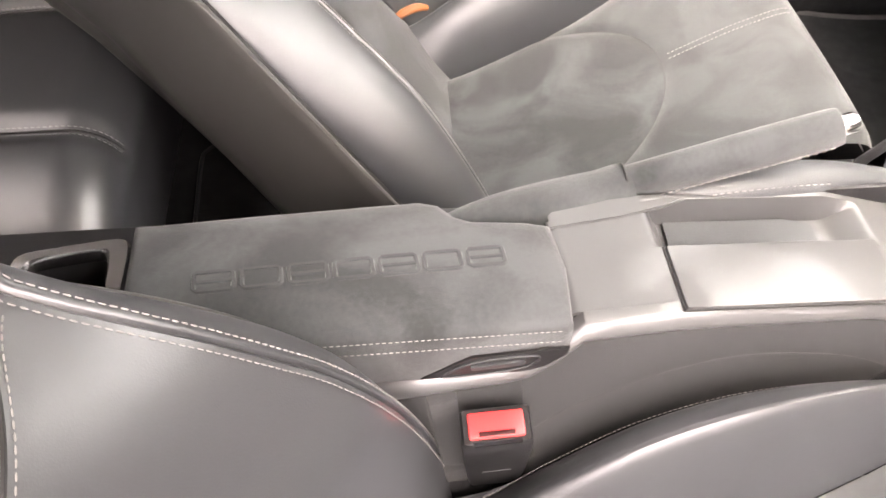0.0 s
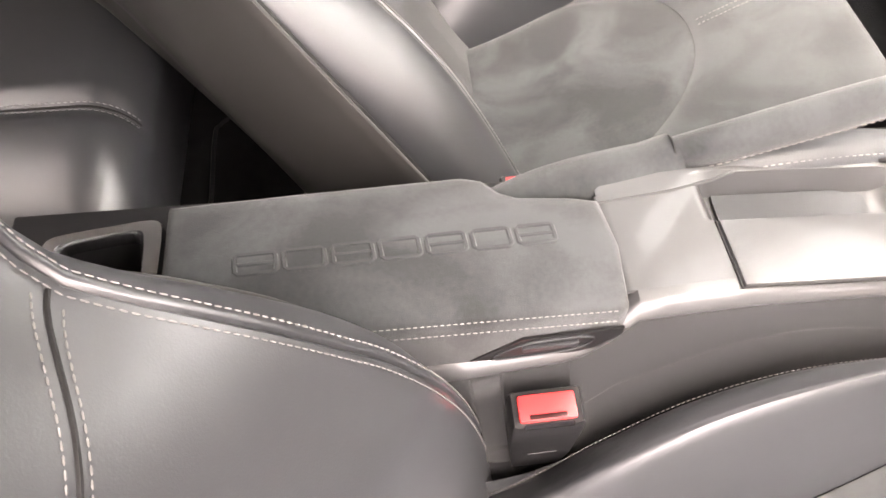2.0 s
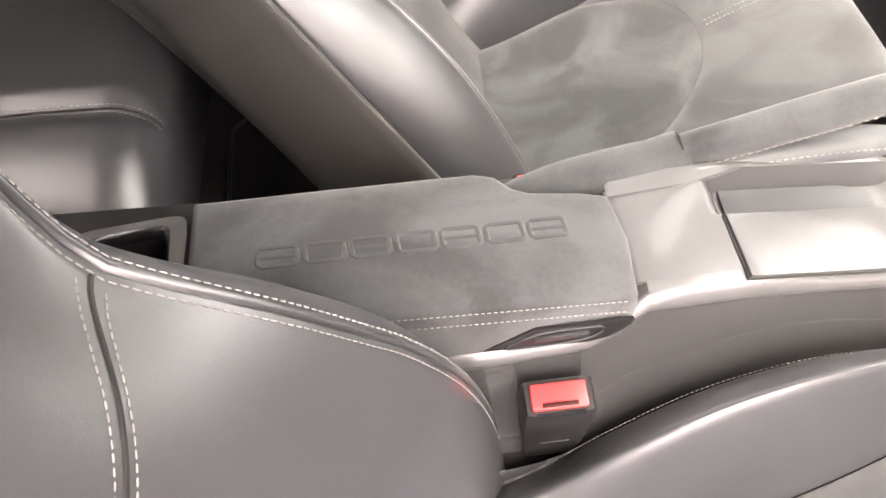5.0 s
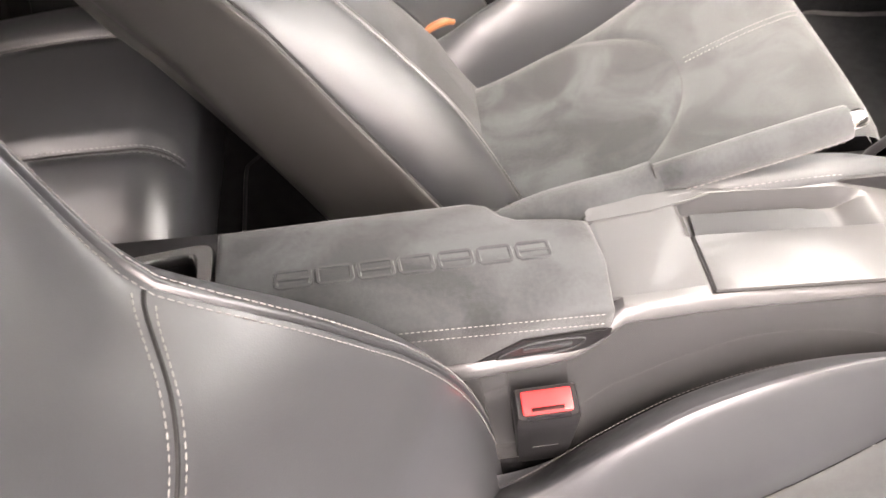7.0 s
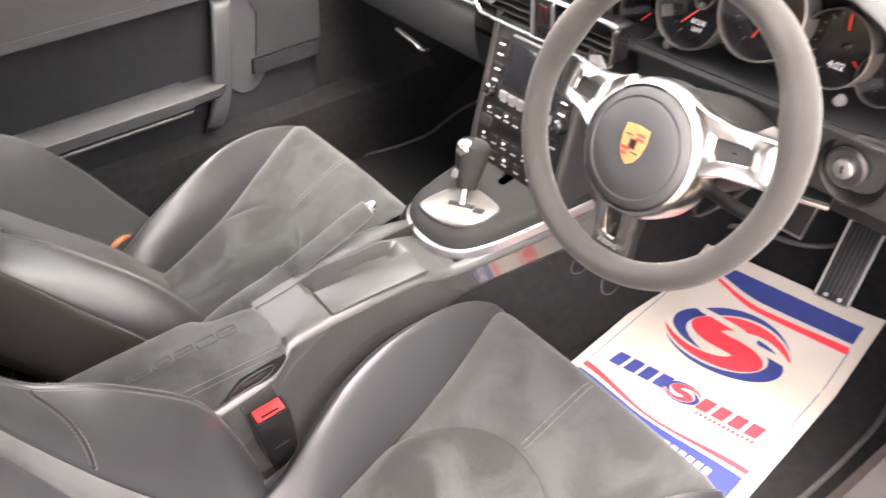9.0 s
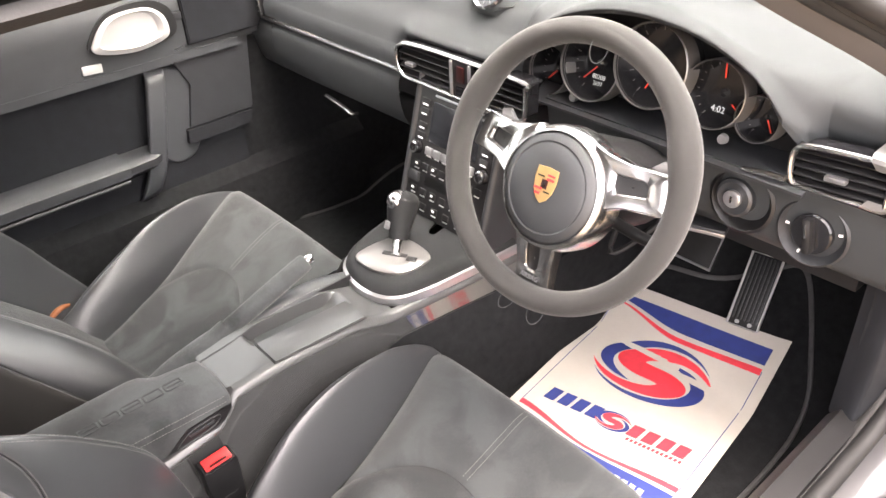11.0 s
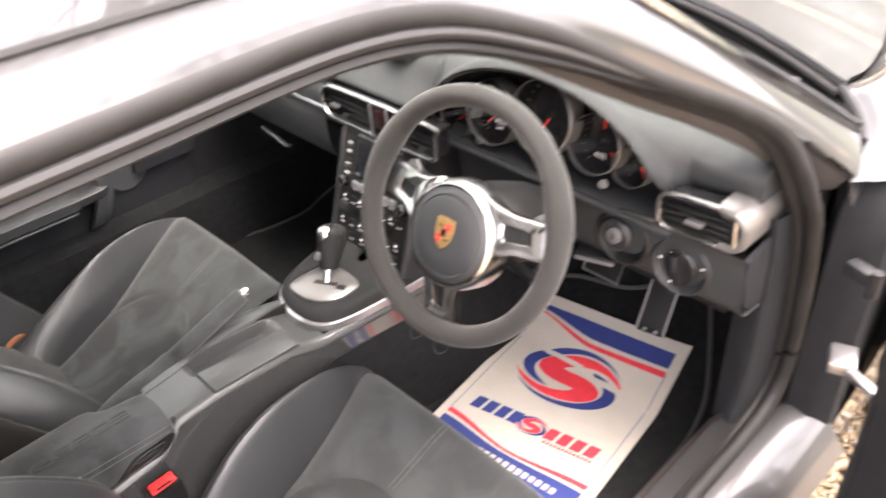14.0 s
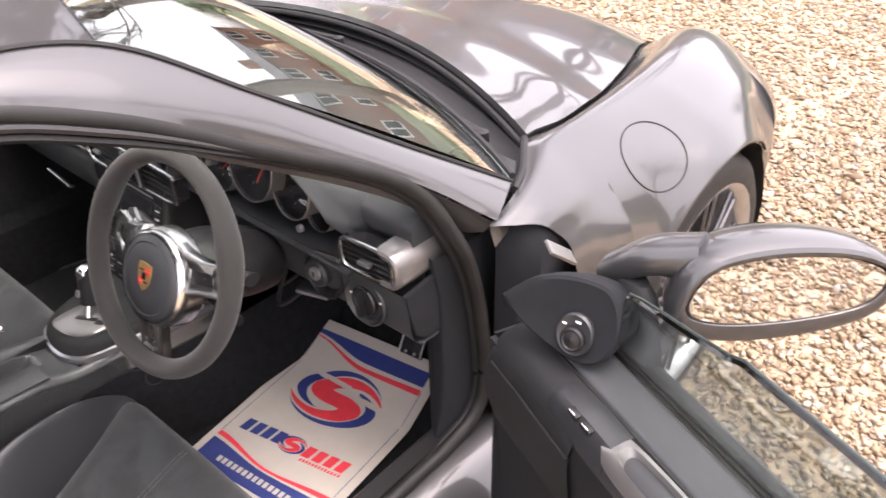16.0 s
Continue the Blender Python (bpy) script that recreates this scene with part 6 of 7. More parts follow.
def on_paper(p, q, lift=0.0):
    x = 0.23 + p * math.cos(PA) - q * math.sin(PA)
    y = 0.021 + p * math.sin(PA) + q * math.cos(PA)
    curl = 0.004 * math.sin(9 * p + 2) * math.sin(7 * q) + 0.003 * smoothstep(0.27, 0.33, p) * smoothstep(0.28, 0.35, q)
    return V(x, y, 0.1525 + 0.5 * max(0, y - 0.25) + 0.003 + curl + lift)


part("sheet", sheet(lambda u, v: on_paper(-0.047 + 0.357 * u, -0.13 + 0.466 * v), 24, 30, 0.0006), PAPER, pp)


def ink(name, top, bottom, mat, n=48, lift=0.0008):
    """A printed area between two curves of the sheet."""
    bm = loft([[on_paper(*(lambda a, b, f: (a[0] + (b[0] - a[0]) * f, a[1] + (b[1] - a[1]) * f))(top(i / n), bottom(i / n), j / 6), lift) for j in range(7)] for i in range(n + 1)], closed=False)
    return part(name, bm, mat, pp)


ink("blue_band", lambda t: (-0.030 + 0.318 * t, 0.312), lambda t: (-0.030 + 0.318 * t, 0.302 - 0.024 * smoothstep(0, 0.5, t) + 0.002 * smoothstep(0.5, 1, t)), INKBLUE)
ink("red_band", lambda t: (-0.030 + 0.318 * t, 0.297 - 0.028 * smoothstep(0, 0.5, t) + 0.004 * smoothstep(0.5, 1, t)), lambda t: (-0.030 + 0.318 * t, 0.294 - 0.034 * smoothstep(0, 0.5, t) + 0.001 * smoothstep(0.5, 1, t)), INKRED)
ink("border_line", lambda t: (-0.030, 0.29 - 0.315 * t), lambda t: (-0.0285, 0.29 - 0.315 * t), INKBLUE)
ink("border_line", lambda t: (0.2885, 0.268 - 0.31 * t), lambda t: (0.290, 0.268 - 0.31 * t), INKBLUE)
ink("red_band", lambda t: (-0.030 + 0.318 * t, -0.024 - 0.026 * smoothstep(0, 0.5, t) + 0.016 * smoothstep(0.5, 1, t)), lambda t: (-0.030 + 0.318 * t, -0.036 - 0.020 * smoothstep(0, 0.5, t) + 0.010 * smoothstep(0.5, 1, t)), INKRED)
ink("blue_band", lambda t: (-0.030 + 0.318 * t, -0.044 - 0.016 * smoothstep(0, 0.5, t) + 0.006 * smoothstep(0.5, 1, t)), lambda t: (-0.030 + 0.318 * t, -0.108), INKBLUE)
for i in range(16):
    ink("web_line_bar", lambda t: (0.02 + 0.0145 * i + 0.010 * t, -0.074), lambda t: (0.02 + 0.0145 * i + 0.010 * t, -0.088), PAPER, 3, 0.0014)
SC, SA = (0.121, 0.176), radians(9)


def swirl(r, a):
    x, y = 0.112 * r * math.cos(a), 0.076 * r * math.sin(a)
    return (SC[0] + x * math.cos(SA) - y * math.sin(SA), SC[1] + x * math.sin(SA) + y * math.cos(SA))


def emblem(scale, cx_, cy_, lift):
    def sw(r, a):
        q = swirl(r, a)
        return (cx_ + (q[0] - SC[0]) * scale, cy_ + (q[1] - SC[1]) * scale)

    def flat(x, y):
        return sw(math.hypot(x, y), math.atan2(y, x))
    def stroke(name, rows, turn, mat, up):
        """A tapered stroke through rows of angle, radius, half width."""
        line = smooth_path([V(radians(a + turn - 5), r, w) for a, r, w in rows], 8)
        pts = [V(q.y * math.cos(q.x), q.y * math.sin(q.x), max(q.z, 0.002)) for q in line]
        m = len(pts) - 1

        def side(t, sgn):
            i = min(m, max(0, round(t * m)))
            d = pts[min(m, i + 1)] - pts[max(0, i - 1)]
            d = V(d.x, d.y, 0).normalized()
            return flat(pts[i].x - d.y * pts[i].z * sgn, pts[i].y + d.x * pts[i].z * sgn)
        ink(name, lambda t: side(t, 1), lambda t: side(t, -1), mat, m, up)
    blue = [(30, 0.985, 0.0), (72, 0.955, 0.045), (110, 0.915, 0.085), (150, 0.865, 0.12), (180, 0.80, 0.115), (205, 0.70, 0.085), (228, 0.61, 0.045), (248, 0.56, 0.0)]
    red = [(12, 1.0, 0.0), (34, 0.89, 0.05), (60, 0.78, 0.095), (90, 0.67, 0.15), (125, 0.57, 0.20), (156, 0.46, 0.235), (172, 0.24, 0.25), (178, 0.0, 0.25)]
    for k in (0, 180):
        stroke("emblem_crescent", blue, k, INKBLUE, lift)
        stroke("emblem_stroke", red, k, INKRED, lift + 0.0004 + 0.0003 * (k > 0))


emblem(1.0, *SC, 0.0008)
emblem(0.30, 0.130, 0.026, 0.0016)
# word blocks under the emblem
TA = radians(6)


def block(x, w, h, mat, y0=0.0, lift=0.0012):
    def at(a, b):
        return (a * math.cos(TA) - b * math.sin(TA) - 0.004, a * math.sin(TA) + b * math.cos(TA))
    sl = 0.22
    ink("word_block", lambda t: at(x + w * t + h * sl, y0 + h), lambda t: at(x + w * t, y0), mat, 3, lift)


for i in range(4):
    block(0.002 + 0.0275 * i, 0.021, 0.032, INKBLUE)
for i in range(4):
    block(0.165 + 0.0275 * i, 0.021, 0.030, INKRED, -0.004)
for i in range(13):
    block(0.170 + 0.0078 * i, 0.0048, 0.0075, INKRED, -0.016)
# ---- passenger door, closed ----
pdoor = thing("passenger_door", "closed passenger door with dark leather trim and a pull handle", "car door", "car doors")


part("upper_trim", sheet(lambda u, v: V(-0.690 - 0.022 * smoothstep(0.75, 1, v), 0.12 - 1.10 * u, 0.635 + 0.135 * v), 20, 8, 0.01), GREYLEATHER, pdoor, "grey leather upper door trim")
part("belt_strip", sheet(lambda u, v: V(-0.686, 0.0 - 0.98 * u, 0.618 + 0.018 * v), 16, 2, 0.008), GREYLEATHER, pdoor)
part("lower_trim", sheet(lambda u, v: V(-0.706, -0.02 - 0.96 * u, 0.16 + 0.455 * v), 16, 10, 0.01), CARPETDOOR, pdoor, "dark fabric lower door trim")
def slab(pts, x0, x1, rim=0.004):
    """A panel with rounded edges on the door's inner face; pts of (y, z)."""
    cy, cz = sum(p[0] for p in pts) / len(pts), sum(p[1] for p in pts) / len(pts)
    o = []
    for k, (y, z) in enumerate(pts):
        a, b = pts[k - 1], pts[(k + 1) % len(pts)]
        for f, q in ((0.12, a), (0.03, a), (0.03, b), (0.12, b)):
            o.append((y + (q[0] - y) * f, z + (q[1] - z) * f))

    def at(k, x):
        return [V(x, cy + (y - cy) * k, cz + (z - cz) * k) for y, z in o]
    return loft([at(1.0, x0), at(1.0, x1 - rim), at(0.985, x1), at(0.5, x1), at(0.05, x1)])


part("front_panel", slab([(-0.165, 0.640), (0.03, 0.640), (0.01, 0.463), (-0.150, 0.463), (-0.128, 0.560)], -0.715, -0.686), GREYPLASTIC, pdoor, "grey front panel of the door trim")
part("speaker_ledge", slab([(-0.160, 0.462), (0.005, 0.462), (-0.005, 0.430), (-0.164, 0.430)], -0.715, -0.680), CARPETDOOR, pdoor)
# pull handle: a leather-wrapped bar in front of a raised pad
pad = smooth_path([V(-0.700, y, z) for y, z in ((-0.215, 0.605), (-0.135, 0.598), (-0.112, 0.56), (-0.120, 0.45), (-0.150, 0.395), (-0.205, 0.39), (-0.235, 0.45))], 5, closed=True)
part("handle_pad", loft([[p + V(-0.01, 0, 0) for p in pad], pad, [V(p.x + 0.008, -0.17 + (p.y + 0.17) * 0.9, 0.5 + (p.z - 0.5) * 0.94) for p in pad], [V(p.x + 0.009, -0.17 + (p.y + 0.17) * 0.1, 0.5 + (p.z - 0.5) * 0.1) for p in pad]]), GREYLEATHER, pdoor)
hp = smooth_path([V(-0.688, -0.200, 0.612), V(-0.668, -0.208, 0.602), V(-0.660, -0.222, 0.55), V(-0.658, -0.238, 0.48), V(-0.660, -0.256, 0.41), V(-0.672, -0.278, 0.355), V(-0.690, -0.290, 0.335)], 6)
strap = []
for i, p in enumerate(hp):
    t = i / (len(hp) - 1)
    a, b = 0.0205 * (1 - 0.45 * smoothstep(0.80, 1.0, t)), 0.0085 - 0.003 * smoothstep(0.8, 1.0, t)
    strap.append([p + V(b * math.copysign(abs(math.sin(k * math.tau / 20)) ** 0.45, math.sin(k * math.tau / 20)), a * math.copysign(abs(math.cos(k * math.tau / 20)) ** 0.45, math.cos(k * math.tau / 20)), 0) for k in range(20)])
part("pull_handle", loft(strap), GREYLEATHER, pdoor, "leather-wrapped door pull handle")
ar = [[V(-0.70 + dx, y, 0.455 + dz) for dx, dz in ((0.0, -0.045), (0.045, -0.042), (0.066, -0.030), (0.068, -0.008), (0.052, 0.004), (0.0, 0.006))] for y in (-0.32, -0.33, -0.36, -0.6, -0.95)]
part("armrest", loft(ar), GREYLEATHER, pdoor, "padded leather door armrest")
part("armrest_front", loft([[V(-0.70 + dx * k, y, 0.452 + dz * k) for dx, dz in ((0.0, -0.045), (0.040, -0.042), (0.060, -0.026), (0.062, -0.008), (0.048, 0.002), (0.0, 0.004))] for y, k in ((-0.318, 1.0), (-0.26, 0.95), (-0.225, 0.7))]), GREYPLASTIC, pdoor)
part("armrest_stitching", stitches([V(-0.6335, y, 0.4485) for y in [-0.33 - 0.02 * i for i in range(30)]]), STITCH2, pdoor)
part("armrest_strip", tube([V(-0.640, -0.325, 0.415), V(-0.640, -0.95, 0.415)], 0.0045, 6), GREYPLASTIC, pdoor)
# release handle bowl
hm = Matrix(((0, 0, 1, -0.682), (1, 0, 0, 0), (0, 1, 0, 0), (0, 0, 0, 1)))
bowl = smooth_path([V(y, z, 0) for y, z in ((-0.308, 0.684), (-0.303, 0.712), (-0.264, 0.745), (-0.195, 0.748), (-0.160, 0.728), (-0.152, 0.693), (-0.170, 0.676), (-0.235, 0.668))], 6, closed=True)
bc = V(-0.228, 0.708, 0)
bm = loft([[p for p in bowl], [p + V(0, 0, 0.018) for p in bowl], [bc + (p - bc) * 0.84 + V(0, 0.004, 0.024) for p in bowl], [bc + (p - bc) * 0.76 + V(-0.006, 0.004, 0.0145) for p in bowl]], caps=False)
bowl_floor = loft([[bc + (p - bc) * 0.80 + V(-0.006, 0.004, 0.0150) for p in bowl], [bc + (p - bc) * 0.04 + V(-0.006, 0.004, 0.0145) for p in bowl]])
bowl_floor.transform(hm)
bm.transform(hm)
bez = [bc + (p - bc) * 1.16 + V(0.008, 0.004, 0.004) for p in bowl]
bz = loft([bez, [p + V(0, 0, 0.006) for p in bez], [bc + (p - bc) * 0.93 + V(0, 0, 0.007) for p in bez], [bc + (p - bc) * 0.1 + V(0, 0, 0.007) for p in bez]])
bz.transform(hm)
part("handle_bezel", bz, PLASTIC, pdoor)
rel = part("release_handle", bm, HANDLE, pdoor, "satin chrome door release handle")
part("bowl", bowl_floor, HANDLE, rel)
part("lock_button", box((0.008, 0.040, 0.018), pose(-0.680, -0.321, 0.652, -4, 0, 0), 0.003), HANDLE, pdoor, "small chrome lock button")
part("marker_lamp", box((0.004, 0.026, 0.004), pose(-0.682, -0.135, 0.645, 6, 0, 0), 0.001), WHITE, pdoor)
part("window_switch", box((0.008, 0.022, 0.018), pose(-0.680, -0.122, 0.712), 0.003), GREYPLASTIC, pdoor)
part("mirror_sail", prism([(0.10, 0.648), (-0.115, 0.648), (-0.115, 0.745), (0.0, 0.785), (0.10, 0.80)], 0.012, hm, 0.003), CARPETDOOR, pdoor, "dark front corner of the door trim")
pg = part("window_glass", sheet(lambda u, v: V(-0.735 + 0.16 * v, 0.12 - 0.28 * v - (1.05 - 0.2 * v) * u, 0.78 + 0.33 * v), 8, 6, 0.004), GLASS, pdoor)
pg.visible_shadow = False
sillp = thing("sill_plate", "bright metal sill plate beside the passenger seat", "sill plate")
part("plate", box((0.03, 0.5, 0.006), pose(-0.675, -0.55, 0.20, 0, 20, 0), 0.002), CHROMEDULL, sillp)

# ---- driver door, open ----
door = thing("driver_door", "open driver door with dark leather trim and raised frameless glass", "car door", "car doors")
HX, HY = 0.80, 0.21
SWING = Matrix.Translation((HX, HY, -0.013)) @ pose(0, 0, 0, 0, 0, 3.5) @ Matrix.Translation((-HX, -HY, 0))
A2, N2 = V(0.920, -0.392, 0), V(-0.392, -0.920, 0)


def dpt(s, i, z):
    """Along the door from its hinge, inwards from its outer face, up."""
    return V(HX, HY, -0.013) + A2 * s + N2 * i + V(0, 0, z)


part("outer_skin", sheet(lambda u, v: dpt(0.10 + 0.97 * u, -0.005 - 0.055 * math.sin(math.pi * (0.15 + 0.75 * v)), 0.79 - 0.55 * v), 20, 12, 0.006), PAINT, door, "dark grey metallic outer panel")
part("end_face", sheet(lambda u, v: dpt(0.140, -0.02 + 0.130 * u, 0.775 - 0.53 * v), 4, 8, 0.004), CARPETDOOR, door)
part("shoulder", loft([smooth_path([dpt(s, 0.030, 0.808), dpt(s, 0.036, 0.820), dpt(s, 0.060, 0.819), dpt(s, 0.078, 0.812), dpt(s, 0.081, 0.800)], 4) for s in [0.235 + 0.83 * k / 24 for k in range(25)]], closed=False), GREYLEATHER, door, "grey leather door shoulder")
part("shoulder_seam", tube([dpt(s, 0.0815, 0.8085) for s in (0.24, 0.5, 0.8, 1.06)], 0.0028, 6), RUBBER, door)
part("lower_shoulder", loft([smooth_path([dpt(s, 0.081, 0.806), dpt(s, 0.105, 0.803), dpt(s, 0.120, 0.790), dpt(s, 0.122, 0.765), dpt(s, 0.112, 0.745)], 4) for s in [0.33 + 0.73 * k / 20 for k in range(21)]], closed=False), GREYPLASTIC, door)
part("trim_panel", sheet(lambda u, v: dpt(0.142 + 0.91 * u, 0.112 - 0.016 * smoothstep(0.0, 0.25, v) + 0.006 * math.sin(8 * v), 0.775 - 0.52 * v), 16, 12, 0.008), CARPETDOOR, door, "dark fabric door panel")
part("front_trim", loft([smooth_path([dpt(s, 0.096, 0.58), dpt(s, 0.118, 0.66), dpt(s, 0.127, 0.752 - d), dpt(s, 0.118, 0.790 - d), dpt(s, 0.095, 0.806 - d), dpt(s, 0.062, 0.810 - d), dpt(s, 0.02, 0.812 - d)], 5) for s, d in ((0.138, 0.045), (0.152, 0.018), (0.18, 0.003), (0.22, 0.0), (0.28, 0.0), (0.315, 0.003), (0.333, 0.012))], closed=False), DOORPAD, door, "dark padded front of the door trim")
part("front_trim_seam", tube([dpt(0.16, 0.1275, 0.750), dpt(0.22, 0.1285, 0.752), dpt(0.333, 0.128, 0.745)], 0.002, 6), RUBBER, door)
part("panel_seam", tube([dpt(0.26, 0.115, 0.72), dpt(0.262, 0.100, 0.6), dpt(0.265, 0.100, 0.3)], 0.002, 6), RUBBER, door)
part("slot_seal", tube([dpt(0.25, 0.026, 0.824), dpt(0.6, 0.026, 0.822), dpt(1.06, 0.026, 0.812)], 0.0045, 8), RUBBER, door)
part("slot_seal", tube([dpt(0.25, 0.000, 0.815), dpt(0.6, 0.000, 0.81), dpt(1.06, 0.0, 0.795)], 0.007, 8), RUBBER, door)

part("slot_floor", sheet(lambda u, v: dpt(0.25 + 0.81 * u, -0.004 + 0.034 * v, 0.803), 10, 2), RUBBER, door)


def pane(u, v):
    s0 = 0.262 + 0.19 * v + 0.11 * smoothstep(0.78, 1.0, v)
    s1 = 1.04 - 0.10 * v
    z = 0.80 + 0.305 * v
    return dpt(s0 + (s1 - s0) * u, 0.012 + 0.55 * (z - 0.80), z)


dg = part("window_glass", sheet(pane, 24, 24, 0.0045), SIDEGLASS, door, "raised frameless side glass")
dg.visible_shadow = False
part("glass_edge", tube([pane(0, v / 24) for v in range(25)] + [pane(u / 20, 1) for u in range(1, 21)], 0.0014, 6), GLASSEDGE, dg)
# mirror triangle with its adjuster, turned towards the driver
sm = Matrix(((1, 0, 0, 0.9989), (0, 0.337, -0.9415, 0.0223), (0, 0.9415, 0.337, 0.855), (0, 0, 0, 1)))
sm = SWING @ sm
so = smooth_path([V(x, y, 0) for x, y in ((-0.096, 0.006), (-0.084, 0.026), (-0.060, 0.046), (-0.028, 0.059), (0.008, 0.064), (0.030, 0.058), (0.045, 0.032), (0.046, 0.004), (0.036, -0.020), (0.014, -0.032), (-0.014, -0.030), (-0.062, -0.016))], 5, closed=True)
sc = V(0.0, 0.010, 0)
bm = loft([[p * 1.03 + V(0, 0, -0.014) for p in so], [p * 1.02 + V(0, 0, -0.004) for p in so], [sc + (p - sc) * 0.95 + V(0, 0, -0.0012) for p in so], [sc + (p - sc) * 0.84 + V(0, 0, -0.0022) for p in so], [sc + (p - sc) * 0.1 + V(0, 0, -0.004) for p in so]])
bm.transform(sm)
sail = part("mirror_sail", bm, CARPETDOOR, door, "black mirror triangle")
ctl = lathe([(0.026, -0.004), (0.026, 0.002), (0.0235, 0.0045), (0.019, 0.003), (0.0, 0.003)], sm @ Matrix.Diagonal((0.88, 1.0, 1, 1)), 32)
part("adjuster_plate", ctl, GREYPLASTIC, sail)
part("adjuster_knob", lathe([(0.0145, 0.002), (0.0145, 0.009), (0.012, 0.011), (0.010, 0.0095), (0.007, 0.010), (0.0, 0.012)], sm @ pose(0.001, -0.004, 0.0), 24), PLASTIC, sail)
part("marking", box((0.006, 0.002, 0.001), sm @ pose(0.002, 0.0165, 0.0045)), WHITE, sail)
part("marking", box((0.005, 0.002, 0.001), sm @ pose(-0.014, 0.010, 0.0045)), WHITE, sail)
part("sail_foot", loft([[sm @ (p * k + V(0, 0, dz)) for p in so] for k, dz in ((1.02, -0.012), (1.0, -0.030), (0.92, -0.055), (0.80, -0.070))]), CARPETDOOR, sail)
# switch pod and silver handle
part("switch_pod", loft([[dpt(s, 0.084 + dx, 0.800 + dz + lift) for dx, dz in ((0.0, -0.02), (0.0, 0.008), (0.012, 0.0125), (0.030, 0.008), (0.038, -0.004), (0.040, -0.03))] for s, lift in ((0.280, -0.008), (0.292, 0.0), (0.34, 0.003), (0.385, 0.002))]), GREYPLASTIC, door)
for k in range(2):
    fm = frame_of(dpt(0.325 + 0.024 * k, 0.116, 0.806), A2, N2)
    sw = part("window_switch", box((0.018, 0.013, 0.008), fm, 0.003), PLASTIC, door)
    part("switch_edge", box((0.012, 0.0025, 0.003), frame_of(dpt(0.325 + 0.024 * k, 0.1215, 0.8105), A2, N2), 0.001), CHROME, sw)
bowl = smooth_path([V(s, i, 0) for s, i in ((0.372, 0.096), (0.40, 0.088), (0.50, 0.086), (0.55, 0.094), (0.54, 0.122), (0.45, 0.128), (0.38, 0.122))], 5, closed=True)
bc = V(0.46, 0.105, 0)
hm2 = Matrix(((A2.x, N2.x, 0, HX), (A2.y, N2.y, 0, HY), (0, 0, 1, 0.787), (0, 0, 0, 1)))
bm = loft([[p + V(0, 0, -0.01) for p in bowl], [p + V(0, 0, 0.012 - 0.4 * max(0, p.y - 0.1)) for p in bowl], [bc + (p - bc) * 0.75 + V(0, 0, 0.013) for p in bowl], [bc + (p - bc) * 0.6 + V(0, 0, -0.004) for p in bowl], [bc + (p - bc) * 0.1 + V(0, 0, -0.006) for p in bowl]])
bm.transform(hm2)
part("release_handle", bm, SILVER2, door, "satin silver release handle")
# door mirror
MC = V(1.180, 0.156, 0.912)
mx = V(0.737, 0.676, 0.0).normalized()
mn = V(0.67, -0.73, 0.03)
mn = (mn - mx * mn.dot(mx)).normalized()
mm = SWING @ frame_of(MC, mx, mn.cross(mx))
HEAD = smooth_path([V(x, y, 0) for x, y in ((-0.128, -0.008), (-0.117, -0.044), (-0.06, -0.062), (0.03, -0.060), (0.10, -0.042), (0.124, -0.008), (0.115, 0.026), (0.06, 0.054), (-0.03, 0.062), (-0.10, 0.045))], 6, closed=True)
PANE = [V(p.x * 0.86, p.y * 0.68 + 0.005, 0) for p in HEAD]
bm = loft([[p + V(0, 0, -0.003) for p in PANE], [p * 1.03 + V(0, 0, 0.003) for p in PANE], [(p + q) * 0.5 + V(0, 0, 0.0045) for p, q in zip(PANE, HEAD)], [p * 0.96 + V(0, 0, 0.002) for p in HEAD], [p + V(0, 0, -0.008) for p in HEAD], [p * 1.0 + V(0, 0, -0.022) for p in HEAD], [p * 0.93 + V(0, 0, -0.05) for p in HEAD], [p * 0.72 + V(0, 0, -0.075) for p in HEAD], [p * 0.3 + V(0, 0, -0.088) for p in HEAD]], caps=True)
bm.transform(mm)
mirror = part("door_mirror", bm, PAINT, door, "grey metallic door mirror housing")
bm = loft([[p * 1.004 + V(0, 0, 0.0012) for p in PANE], [p * 0.975 + V(0, 0, 0.0005) for p in PANE]], caps=False)
bm.transform(mm)
part("glass_surround", bm, RUBBER, mirror)
bm = bmesh.new()
bm.faces.new([bm.verts.new(p * 0.985 + V(0, 0, 0.0008)) for p in PANE])
bm.transform(mm)
part("mirror_glass", bm, MIRROR, mirror, "mirror glass", smooth=False)


def broad_arm(path):
    """An arm with a broad, gently rounded top that grows into the housing."""
    rings = []
    for i, p in enumerate(path):
        t = i / (len(path) - 1)
        d = (path[min(i + 1, len(path) - 1)] - path[max(i - 1, 0)]).normalized()
        s = d.cross(V(0, 0, 1)).normalized()
        u = s.cross(d)
        a, b = 0.030 - 0.004 * t, 0.018 + 0.008 * t * t
        rings.append([p + s * a * math.copysign(abs(math.cos(k * math.tau / 20)) ** 0.75, math.cos(k * math.tau / 20)) + u * b * math.copysign(abs(math.sin(k * math.tau / 20)) ** 0.75, math.sin(k * math.tau / 20)) for k in range(20)])
    return loft(rings)


